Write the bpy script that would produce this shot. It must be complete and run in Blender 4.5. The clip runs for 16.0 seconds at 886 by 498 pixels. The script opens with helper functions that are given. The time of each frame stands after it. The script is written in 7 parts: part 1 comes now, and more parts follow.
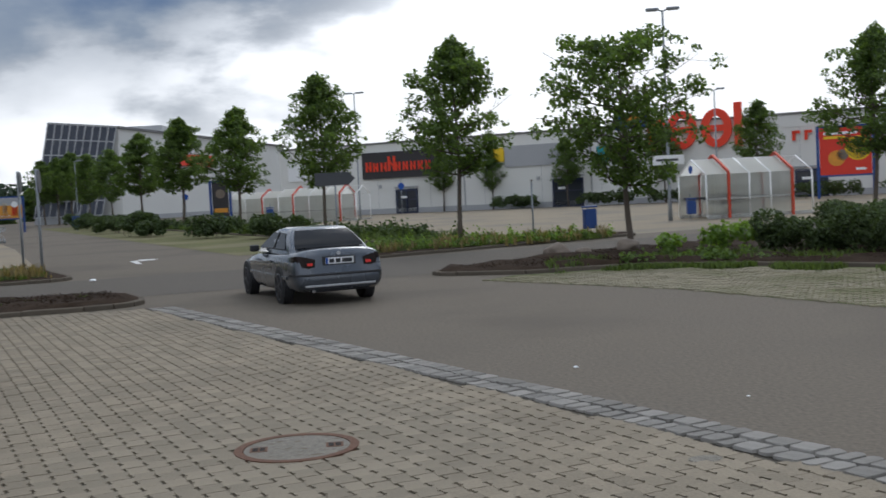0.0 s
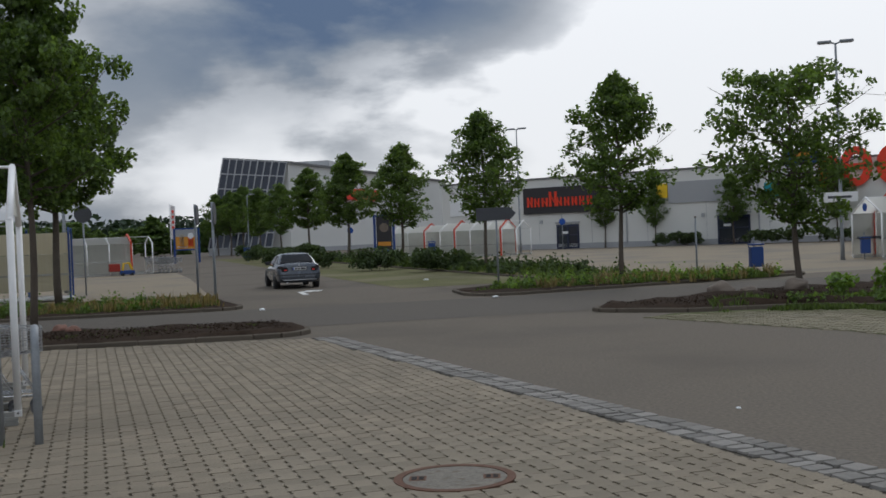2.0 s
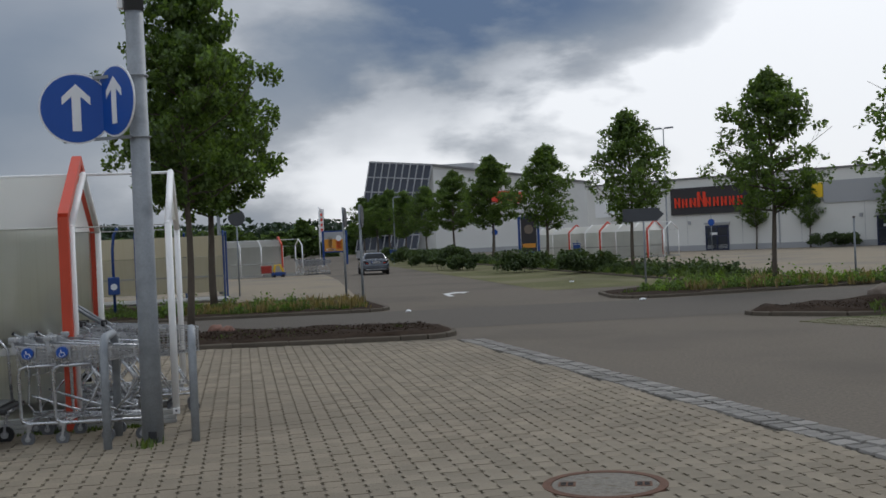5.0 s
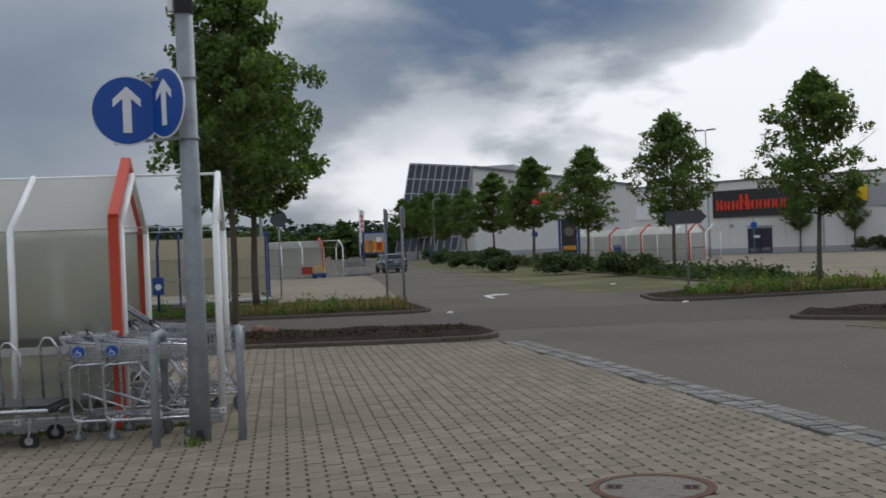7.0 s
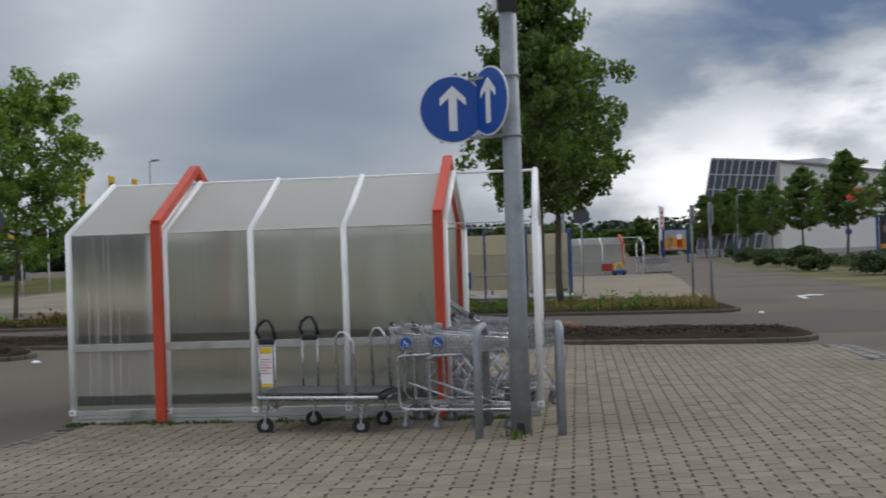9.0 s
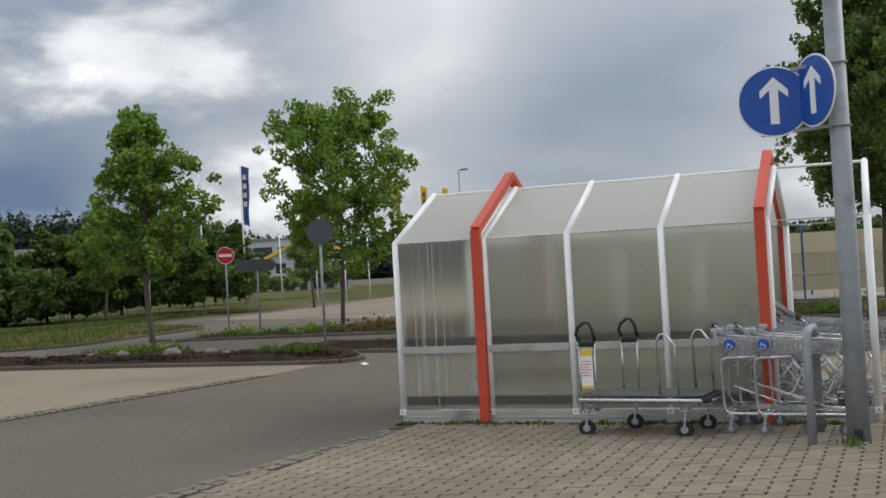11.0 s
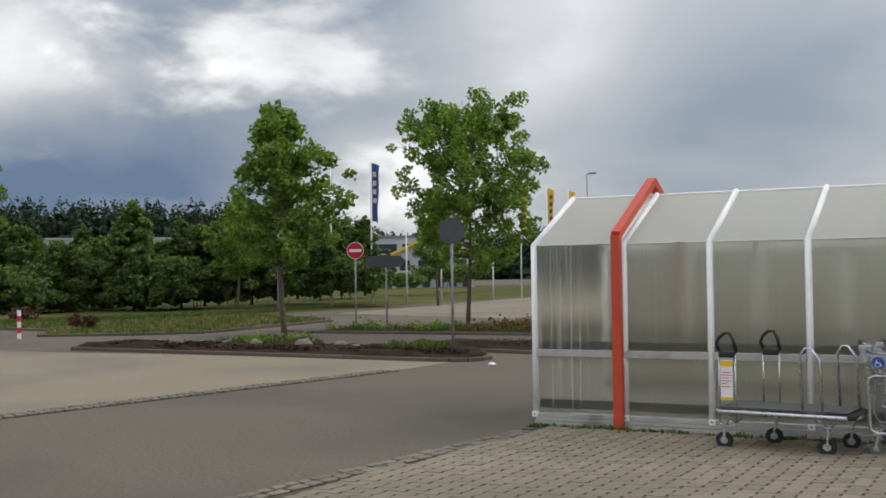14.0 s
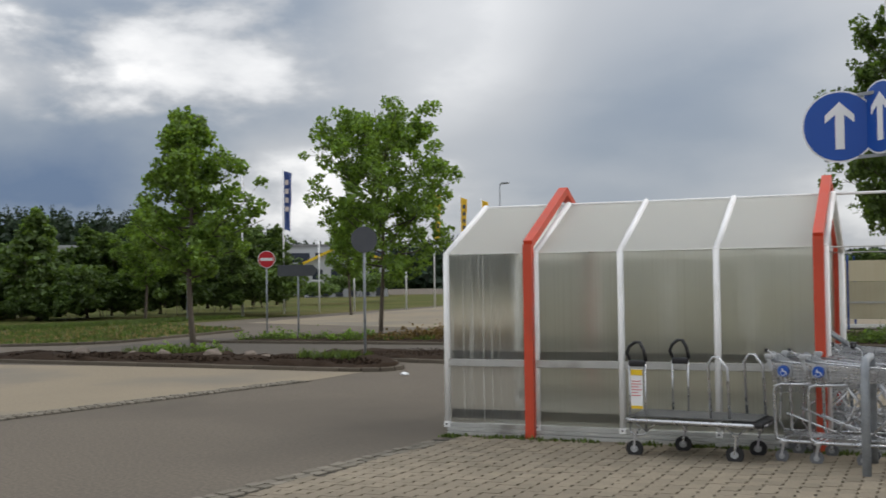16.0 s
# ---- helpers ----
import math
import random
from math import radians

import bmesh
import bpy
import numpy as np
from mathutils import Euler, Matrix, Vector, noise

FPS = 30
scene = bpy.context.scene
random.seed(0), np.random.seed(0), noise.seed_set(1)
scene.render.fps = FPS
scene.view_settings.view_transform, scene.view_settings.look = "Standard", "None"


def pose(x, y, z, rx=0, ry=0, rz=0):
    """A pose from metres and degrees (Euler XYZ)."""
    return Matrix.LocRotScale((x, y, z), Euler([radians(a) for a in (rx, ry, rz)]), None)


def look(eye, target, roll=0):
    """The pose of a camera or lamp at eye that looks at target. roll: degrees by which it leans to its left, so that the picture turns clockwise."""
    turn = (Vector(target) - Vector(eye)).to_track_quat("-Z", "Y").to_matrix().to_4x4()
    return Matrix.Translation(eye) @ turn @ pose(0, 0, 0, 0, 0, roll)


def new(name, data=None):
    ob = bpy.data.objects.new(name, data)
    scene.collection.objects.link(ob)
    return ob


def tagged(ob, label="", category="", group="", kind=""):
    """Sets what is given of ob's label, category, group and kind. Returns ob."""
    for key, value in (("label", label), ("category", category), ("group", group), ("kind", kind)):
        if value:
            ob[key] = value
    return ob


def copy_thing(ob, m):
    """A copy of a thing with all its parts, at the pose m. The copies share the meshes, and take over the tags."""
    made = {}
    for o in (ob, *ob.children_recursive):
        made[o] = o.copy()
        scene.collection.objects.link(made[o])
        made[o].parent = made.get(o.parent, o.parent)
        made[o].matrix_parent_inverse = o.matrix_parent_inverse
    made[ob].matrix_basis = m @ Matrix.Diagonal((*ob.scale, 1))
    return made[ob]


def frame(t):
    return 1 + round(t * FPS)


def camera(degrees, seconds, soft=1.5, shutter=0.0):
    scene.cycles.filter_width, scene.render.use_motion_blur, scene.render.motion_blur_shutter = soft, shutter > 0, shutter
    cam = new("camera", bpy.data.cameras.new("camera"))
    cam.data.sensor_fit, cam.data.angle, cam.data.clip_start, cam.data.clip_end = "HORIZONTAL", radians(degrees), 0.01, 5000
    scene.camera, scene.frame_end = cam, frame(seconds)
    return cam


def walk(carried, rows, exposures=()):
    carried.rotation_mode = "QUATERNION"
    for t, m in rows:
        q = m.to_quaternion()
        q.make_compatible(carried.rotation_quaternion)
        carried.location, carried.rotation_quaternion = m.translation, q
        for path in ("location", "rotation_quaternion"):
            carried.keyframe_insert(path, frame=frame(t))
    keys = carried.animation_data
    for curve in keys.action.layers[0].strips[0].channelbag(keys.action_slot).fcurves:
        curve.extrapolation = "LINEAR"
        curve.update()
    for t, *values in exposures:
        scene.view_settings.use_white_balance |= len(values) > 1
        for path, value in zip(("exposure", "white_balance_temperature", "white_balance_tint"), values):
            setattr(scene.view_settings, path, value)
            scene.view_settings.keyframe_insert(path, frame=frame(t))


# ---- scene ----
cam = camera(43.5, 16.0, soft=1.6, shutter=0.3)


def eye_row(t, x, y, z, yaw, pitch, roll):
    a, b = radians(yaw), radians(pitch)
    way = Vector((-math.sin(a) * math.cos(b), math.cos(a) * math.cos(b), math.sin(b)))
    return t, look((x, y, z), Vector((x, y, z)) + way, roll)


PATH = [
    (0, 0.049, 0.008, 1.73, -1.4, -2.99, -2.88),
    (0.5, 0.067, -0.019, 1.73, 1.89, -2.08, -2.22),
    (1, 0.058, 0.014, 1.73, 3.73, -1.81, -1.87),
    (1.5, 0.046, -0.077, 1.73, 5.54, -1.35, -2.02),
    (2, 0.056, -0.095, 1.73, 6.77, -0.81, -2.3),
    (2.5, 0.068, -0.158, 1.73, 8.41, -0.89, -2.45),
    (3, 0.09, -0.114, 1.73, 9.77, -0.72, -2.98),
    (3.5, 0.079, -0.176, 1.73, 10.34, -1.17, -2.78),
    (4, 0.041, -0.141, 1.73, 12.3, -1.62, -2.72),
    (4.5, 0.016, -0.076, 1.73, 14.12, -0.58, -3.06),
    (4.7, 0.018, -0.013, 1.73, 14.04, -0.43, -2.65),
    (6.8, -0.04, -0.027, 1.73, 15.27, -0.35, -2.28),
    (7, -0.037, -0.048, 1.73, 16.21, -0.23, -2.28),
    (7.5, -0.054, -0.08, 1.73, 18.61, -0.23, -2.13),
    (8, -0.115, -0.071, 1.73, 21.63, 0.28, -2.17),
    (8.5, -0.171, -0.101, 1.73, 26.08, 0.53, -2.22),
    (9, -0.275, -0.069, 1.73, 31.4, 0.16, -1.91),
    (9.5, -0.299, -0.153, 1.73, 37.15, -0.1, -2.69),
    (10, -0.327, -0.129, 1.73, 45.74, -0.69, -4.47),
    (10.2, -0.348, -0.104, 1.73, 46.99, -0.11, -4.26),
    (12.3, -0.379, -0.272, 1.73, 46.48, 1.95, -1.84),
    (12.5, -0.411, -0.256, 1.73, 47.13, 1.89, -1.34),
    (13, -0.418, -0.292, 1.73, 48.5, 1.82, -1.59),
    (13.5, -0.407, -0.348, 1.73, 50.21, 1.37, -1),
    (14, -0.431, -0.349, 1.73, 53.28, 1.29, -0.81),
    (14.5, -0.483, -0.322, 1.73, 54.12, 1.3, -0.18),
    (15, -0.507, -0.287, 1.73, 53.82, 1.27, -0.44),
    (15.5, -0.507, -0.275, 1.73, 52.28, 1.51, -0.73),
    (16, -0.511, -0.263, 1.73, 48.81, 1.7, -0.76),
]
EXPOSURE = [(0.0, -0.17, 6120, 10), (0.5, -0.42, 6180, 10), (1.5, -0.52, 6220, 10), (3.5, -0.57, 6200, 10), (4.7, -0.48, 6200, 10), (7.0, -0.46, 6200, 10), (8.0, -0.38, 6150, 10), (9.0, -0.23, 6280, 10), (10.0, 0.06, 6450, 10), (12.5, 0.08, 6620, 10), (16.0, 0.10, 6680, 10)]
walk(cam, [eye_row(*row) for row in PATH], EXPOSURE)

# ---- sky and sun: broken cloud, the sun hidden behind it over the big store ----
SUN_AZ, SUN_EL = 15.0, 42.0
world = bpy.data.worlds.new("world")
scene.world = world
world.use_nodes = True


def build_sky():
    nt = world.node_tree
    nt.nodes.clear()
    N, Lk = nt.nodes.new, nt.links.new
    out, bg = N("ShaderNodeOutputWorld"), N("ShaderNodeBackground")
    sky = N("ShaderNodeTexSky")
    sky.sky_type, sky.sun_disc = "NISHITA", False
    sky.sun_elevation, sky.sun_rotation = radians(SUN_EL), radians(SUN_AZ)
    sky_dim = N("ShaderNodeVectorMath"); sky_dim.operation = "SCALE"; sky_dim.inputs["Scale"].default_value = 0.07
    Lk(sky.outputs[0], sky_dim.inputs[0])
    tc = N("ShaderNodeTexCoord")
    sep = N("ShaderNodeSeparateXYZ"); Lk(tc.outputs["Generated"], sep.inputs[0])

    def calc(op, a, b=None, c=None, clamp=False):
        n = N("ShaderNodeMath"); n.operation = op; n.use_clamp = clamp
        for i, v in enumerate((a, b, c)):
            if v is None:
                continue
            if isinstance(v, (int, float)):
                n.inputs[i].default_value = v
            else:
                Lk(v, n.inputs[i])
        return n.outputs[0]

    # the cloud layer is seen in perspective, flattened towards the horizon
    up = calc("MAXIMUM", sep.outputs[2], 0.0)
    den = calc("ADD", up, 0.42)
    px, py = calc("DIVIDE", sep.outputs[0], den), calc("DIVIDE", sep.outputs[1], den)
    comb = N("ShaderNodeCombineXYZ"); Lk(px, comb.inputs[0]); Lk(py, comb.inputs[1]); Lk(calc("MULTIPLY", sep.outputs[2], 2.6), comb.inputs[2])

    def cloud(scale, detail, rough, off, dist=0.0, src=comb.outputs[0], stretch=(1, 1, 1)):
        mp = N("ShaderNodeMapping"); mp.inputs["Location"].default_value = off; mp.inputs["Scale"].default_value = stretch
        Lk(src, mp.inputs[0])
        n = N("ShaderNodeTexNoise"); n.inputs["Scale"].default_value = scale
        n.inputs["Detail"].default_value, n.inputs["Roughness"].default_value = detail, rough
        n.inputs["Distortion"].default_value = dist
        Lk(mp.outputs[0], n.inputs["Vector"])
        return n.outputs[0]

    def lobe(az, elev, k):
        d = N("ShaderNodeVectorMath"); d.operation = "DOT_PRODUCT"
        Lk(tc.outputs["Generated"], d.inputs[0])
        a, e = radians(az), radians(elev)
        d.inputs[1].default_value = (-math.sin(a) * math.cos(e), math.cos(a) * math.cos(e), math.sin(e))
        return calc("POWER", calc("MAXIMUM", d.outputs["Value"], 0.0), k)

    tone = calc("MULTIPLY_ADD", cloud(1.5, 2, 0.5, (CLOUD_X, CLOUD_Y, 0), 0.3), 0.50, 0.26)
    # billows with firm upper edges, lost in the even rain veil over the shelter
    veil = calc("MAXIMUM", calc("SUBTRACT", 1.0, calc("MULTIPLY", lobe(38, 11, 26), 1.15)), 0.08)
    heaps = cloud(4.4, 8, 0.52, (4.3, 7.0, 1.2), 0.1, tc.outputs["Generated"], (1, 1, 2.3))
    rim = N("ShaderNodeMapRange"); rim.interpolation_type = "SMOOTHERSTEP"
    rim.inputs[1].default_value, rim.inputs[2].default_value = 0.40, 0.62
    rim.inputs[3].default_value, rim.inputs[4].default_value = -0.17, 0.19
    Lk(heaps, rim.inputs[0])
    wisps = calc("MULTIPLY_ADD", cloud(10.0, 8, 0.55, (1.0, 7.0, 0), 0.0, tc.outputs["Generated"], (1, 1, 1.9)), 0.26, -0.13)
    tone = calc("ADD", tone, calc("MULTIPLY", calc("ADD", rim.outputs[0], wisps), veil))
    # thick and thin parts of the cloud cover: bright over the store, heavy bank above the lane, even grey, a blue-dark low bank
    # the broad lobe at 190 is added out of view, to brighten upright faces
    for az, elev, k, amount in ((-18, 6, 10, 0.90), (11, 14, 90, -0.26), (22, 13, 110, -0.12), (2, 18, 120, -0.22), (16, 3, 200, 0.19), (8, 5, 160, 0.16), (60, 12, 90, 0.02), (73, 5.3, 420, -0.34), (67, 5.0, 700, -0.20), (41, 10, 40, -0.05), (74, 10.2, 340, 0.40), (68, 15, 160, 0.02), (190, 10, 4, 0.13), (57, 6, 500, 0.14), (14, 11, 160, -0.18), (-6, 11, 160, 0.12), (13, 10, 200, -0.10), (27, 2, 500, 0.05), (36, 12, 120, -0.11), (49, 11, 150, 0.20), (18, 12, 150, 0.05), (5, 13, 200, -0.20)):
        tone = calc("ADD", tone, calc("MULTIPLY", lobe(az, elev, k), amount))
    ramp = N("ShaderNodeValToRGB")
    Lk(tone, ramp.inputs[0])
    el = ramp.color_ramp.elements
    el[0].position, el[0].color = 0.14, (0.125, 0.185, 0.30, 1)
    el[1].position, el[1].color = 0.84, (1.25, 1.25, 1.25, 1)
    for pos, col in ((0.36, (0.282, 0.332, 0.405, 1)), (0.50, (0.46, 0.49, 0.535, 1)), (0.66, (0.78, 0.80, 0.83, 1))):
        e = el.new(pos); e.color = col
    zen = calc("POWER", up, 1.6)
    gain = calc("MULTIPLY_ADD", zen, ZENITH, 1.0)
    sc = N("ShaderNodeVectorMath"); sc.operation = "SCALE"
    Lk(ramp.outputs[0], sc.inputs[0]); Lk(gain, sc.inputs["Scale"])
    mix = N("ShaderNodeMix"); mix.data_type = "RGBA"; mix.inputs[0].default_value = 0.93
    Lk(sky_dim.outputs[0], mix.inputs[6]); Lk(sc.outputs[0], mix.inputs[7])
    Lk(mix.outputs[2], bg.inputs[0]); bg.inputs[1].default_value = 1.0
    Lk(bg.outputs[0], out.inputs[0])


CLOUD_X, CLOUD_Y, ZENITH = 3.1, 0.4, 1.35
build_sky()
sun = new("sun", bpy.data.lights.new("sun", "SUN"))
sun.data.energy, sun.data.angle, sun.data.color = 0.8, radians(18), (1.0, 0.96, 0.9)
sun.matrix_basis = look((0, 0, 60), (-60 * math.sin(radians(SUN_AZ)) / math.tan(radians(SUN_EL)), -60 * math.cos(radians(SUN_AZ)) / math.tan(radians(SUN_EL)), 0))


# ---- materials ----
def M(name, col, rough=0.6, metal=0.0, var=0.18, scale=3.0, bump=0.15, fine=60.0, rnd=0.0, island=0.0, spec=0.4, stain=None, stain_at=0.62, coat=0.0, grit=0.0):
    """A procedural surface: base colour broken up at two scales, fine relief, and changing gloss."""
    m = bpy.data.materials.new(name)
    m.use_nodes = True
    nt = m.node_tree
    N, Lk = nt.nodes.new, nt.links.new
    b = nt.nodes["Principled BSDF"]
    tc = N("ShaderNodeTexCoord")
    geo = N("ShaderNodeNewGeometry")
    n1, n2 = N("ShaderNodeTexNoise"), N("ShaderNodeTexNoise")
    src = geo.outputs["Position"] if grit else tc.outputs["Object"]
    for n, s, d in ((n1, scale, 5), (n2, fine, 3)):
        n.inputs["Scale"].default_value, n.inputs["Detail"].default_value = s, d
        Lk(src, n.inputs["Vector"])

    def calc(op, a, bb):
        n = N("ShaderNodeMath"); n.operation = op
        for i, v in enumerate((a, bb)):
            if isinstance(v, (int, float)):
                n.inputs[i].default_value = v
            else:
                Lk(v, n.inputs[i])
        return n.outputs[0]

    k = calc("MULTIPLY", calc("SUBTRACT", n1.outputs[0], 0.5), 2.2 * var)
    k = calc("ADD", k, calc("MULTIPLY", calc("SUBTRACT", n2.outputs[0], 0.5), 1.6 * var + grit))
    if rnd:
        oi = N("ShaderNodeObjectInfo")
        k = calc("ADD", k, calc("MULTIPLY", calc("SUBTRACT", oi.outputs["Random"], 0.5), rnd))
    if island:
        k = calc("ADD", k, calc("MULTIPLY", calc("SUBTRACT", geo.outputs["Random Per Island"], 0.5), island))
    k = calc("ADD", k, 1.0)
    sc = N("ShaderNodeVectorMath"); sc.operation = "SCALE"
    sc.inputs[0].default_value = col; Lk(k, sc.inputs["Scale"])
    colour = sc.outputs[0]
    if stain:
        n3 = N("ShaderNodeTexNoise"); n3.inputs["Scale"].default_value = scale * 0.45; n3.inputs["Detail"].default_value = 6
        Lk(src, n3.inputs["Vector"])
        mr = N("ShaderNodeMapRange"); mr.inputs[1].default_value, mr.inputs[2].default_value = stain_at - 0.08, stain_at + 0.1
        Lk(n3.outputs[0], mr.inputs[0])
        mx = N("ShaderNodeMix"); mx.data_type = "RGBA"
        Lk(mr.outputs[0], mx.inputs[0]); Lk(colour, mx.inputs[6]); mx.inputs[7].default_value = (*stain, 1)
        colour = mx.outputs[2]
    Lk(colour, b.inputs["Base Color"])
    b.inputs["Metallic"].default_value = metal
    b.inputs["Specular IOR Level"].default_value = spec
    b.inputs["Coat Weight"].default_value = coat
    b.inputs["Coat Roughness"].default_value = 0.08
    mr = N("ShaderNodeMapRange"); mr.inputs[3].default_value, mr.inputs[4].default_value = max(0.03, rough - 0.12), min(1, rough + 0.12)
    Lk(n1.outputs[0], mr.inputs[0]); Lk(mr.outputs[0], b.inputs["Roughness"])
    if bump:
        bp = N("ShaderNodeBump"); bp.inputs["Strength"].default_value = bump; bp.inputs["Distance"].default_value = 0.01
        Lk(n2.outputs[0], bp.inputs["Height"]); Lk(bp.outputs[0], b.inputs["Normal"])
    return m


def M_leaf(name, col, var=0.5, trans=0.35):
    m = bpy.data.materials.new(name)
    m.use_nodes = True
    nt = m.node_tree
    N, Lk = nt.nodes.new, nt.links.new
    nt.nodes.clear()
    out, d, tr, gl, mx, mx2 = (N("ShaderNode" + s) for s in ("OutputMaterial", "BsdfDiffuse", "BsdfTranslucent", "BsdfGlossy", "MixShader", "MixShader"))
    geo = N("ShaderNodeNewGeometry")
    mr = N("ShaderNodeMapRange"); mr.inputs[3].default_value, mr.inputs[4].default_value = 1 - var, 1 + var
    Lk(geo.outputs["Random Per Island"], mr.inputs[0])
    sc = N("ShaderNodeVectorMath"); sc.operation = "SCALE"; sc.inputs[0].default_value = col
    Lk(mr.outputs[0], sc.inputs["Scale"])
    warm = N("ShaderNodeVectorMath"); warm.operation = "MULTIPLY"; warm.inputs[1].default_value = (1.5, 1.55, 0.5)
    Lk(sc.outputs[0], warm.inputs[0])
    Lk(sc.outputs[0], d.inputs[0]); Lk(warm.outputs[0], tr.inputs[0])
    gl.inputs["Roughness"].default_value = 0.45; gl.inputs[0].default_value = (0.5, 0.5, 0.5, 1)
    mx.inputs[0].default_value = trans; Lk(d.outputs[0], mx.inputs[1]); Lk(tr.outputs[0], mx.inputs[2])
    mx2.inputs[0].default_value = 0.05; Lk(mx.outputs[0], mx2.inputs[1]); Lk(gl.outputs[0], mx2.inputs[2])
    Lk(mx2.outputs[0], out.inputs[0])
    return m


def M_sheet(name, clear, col, rough, streak=0.0, haze=0.5):
    """Weathered plastic sheet: part clear and blurred, part milky, with drip marks."""
    m = bpy.data.materials.new(name)
    m.use_nodes = True
    nt = m.node_tree
    N, Lk = nt.nodes.new, nt.links.new
    nt.nodes.clear()
    out, rf, df, tl, gl = (N("ShaderNode" + s) for s in ("OutputMaterial", "BsdfRefraction", "BsdfDiffuse", "BsdfTranslucent", "BsdfGlossy"))
    m1, m2, m3 = N("ShaderNodeMixShader"), N("ShaderNodeMixShader"), N("ShaderNodeMixShader")
    rf.inputs["IOR"].default_value, rf.inputs["Roughness"].default_value = 1.06, rough
    rf.inputs[0].default_value = (0.86, 0.88, 0.84, 1)
    df.inputs[0].default_value = (*col, 1); tl.inputs[0].default_value = (*col, 1)
    tc, mp, n1, n2 = N("ShaderNodeTexCoord"), N("ShaderNodeMapping"), N("ShaderNodeTexNoise"), N("ShaderNodeTexNoise")
    mp.inputs["Scale"].default_value = (42, 42, 0.45)
    Lk(tc.outputs["Object"], mp.inputs[0]); Lk(mp.outputs[0], n1.inputs[0]); Lk(tc.outputs["Object"], n2.inputs[0])
    n1.inputs["Scale"].default_value, n2.inputs["Scale"].default_value = 1.0, 1.4
    n2.inputs["Detail"].default_value = 5
    mr = N("ShaderNodeMapRange"); mr.inputs[1].default_value, mr.inputs[2].default_value = 0.54, 0.70
    mr.inputs[3].default_value, mr.inputs[4].default_value = 0.0, streak
    Lk(n1.outputs[0], mr.inputs[0])
    a = N("ShaderNodeMath"); a.operation = "MULTIPLY_ADD"; Lk(n2.outputs[0], a.inputs[0]); a.inputs[1].default_value = 0.35; a.inputs[2].default_value = 1 - clear - 0.17
    b = N("ShaderNodeMath"); b.operation = "ADD"; b.use_clamp = True; Lk(a.outputs[0], b.inputs[0]); Lk(mr.outputs[0], b.inputs[1])
    m1.inputs[0].default_value = haze; Lk(df.outputs[0], m1.inputs[1]); Lk(tl.outputs[0], m1.inputs[2])
    Lk(b.outputs[0], m2.inputs[0]); Lk(rf.outputs[0], m2.inputs[1]); Lk(m1.outputs[0], m2.inputs[2])
    gl.inputs["Roughness"].default_value = 0.25
    m3.inputs[0].default_value = 0.04; Lk(m2.outputs[0], m3.inputs[1]); Lk(gl.outputs[0], m3.inputs[2])
    Lk(m3.outputs[0], out.inputs[0])
    return m


def M_glow(name, col, strength):
    m = bpy.data.materials.new(name)
    m.use_nodes = True
    b = m.node_tree.nodes["Principled BSDF"]
    b.inputs["Base Color"].default_value = (*col, 1)
    b.inputs["Emission Color"].default_value = (*col, 1)
    b.inputs["Emission Strength"].default_value = strength
    return m


asphalt = M("asphalt", (0.136, 0.116, 0.092), 0.9, spec=0.15, var=0.12, scale=0.45, bump=0.7, fine=24, grit=0.75, stain=(0.106, 0.091, 0.073), stain_at=0.57)
road_mat = M("road_asphalt", (0.108, 0.095, 0.080), 0.9, spec=0.15, var=0.12, scale=0.4, bump=0.7, fine=24, grit=0.65)
stone_a = M("paver", (0.236, 0.203, 0.153), 0.85, var=0.16, scale=1.2, bump=0.6, fine=110, rnd=0.26, spec=0.12)
stone_b = M("paver_far", (0.236, 0.201, 0.150), 0.85, var=0.14, scale=0.8, bump=0.6, fine=50, island=0.26, grit=0.3, spec=0.12, stain=(0.190, 0.162, 0.122), stain_at=0.57)
joint = M("joint_grit", (0.074, 0.064, 0.047), 0.95, var=0.3, scale=3, bump=0.6, fine=120)
sett_joint = M("sett_joint", (0.045, 0.040, 0.033), 0.95, var=0.3, scale=3, bump=0.6, fine=120, spec=0.05)
lot_mat = M("lot_paving", (0.245, 0.205, 0.148), 0.9, spec=0.15, var=0.12, scale=0.5, bump=0.5, fine=25, grit=0.4, stain=(0.19, 0.168, 0.135), stain_at=0.55)
weedy = M("weedy_paving", (0.075, 0.085, 0.035), 0.95, spec=0.05, var=0.2, scale=0.9, bump=0.5, fine=14, grit=0.5, stain=(0.125, 0.135, 0.062), stain_at=0.50)
weedy_far = M("grassed_paving", (0.130, 0.128, 0.062), 0.95, spec=0.05, var=0.25, scale=0.5, bump=0.5, fine=9, grit=0.6, stain=(0.185, 0.168, 0.105), stain_at=0.56)
granite = M("granite", (0.236, 0.224, 0.204), 0.9, var=0.18, scale=9, bump=0.5, fine=150, rnd=0.42, spec=0.08)
granite_b = M("granite_far", (0.236, 0.224, 0.204), 0.9, var=0.18, scale=9, bump=0.5, fine=150, island=0.42, spec=0.08)
sett_worn = M("worn_sett", (0.200, 0.180, 0.146), 0.9, var=0.2, scale=5, bump=0.5, fine=120, rnd=0.35, spec=0.08)
sett_worn_b = M("worn_sett_far", (0.200, 0.180, 0.146), 0.9, var=0.2, scale=5, bump=0.5, fine=120, island=0.35, spec=0.08)
kerb_mat = M("kerb_concrete", (0.120, 0.102, 0.080), 0.9, spec=0.12, var=0.22, scale=3, bump=0.4, fine=90, rnd=0.2, stain=(0.055, 0.050, 0.036))
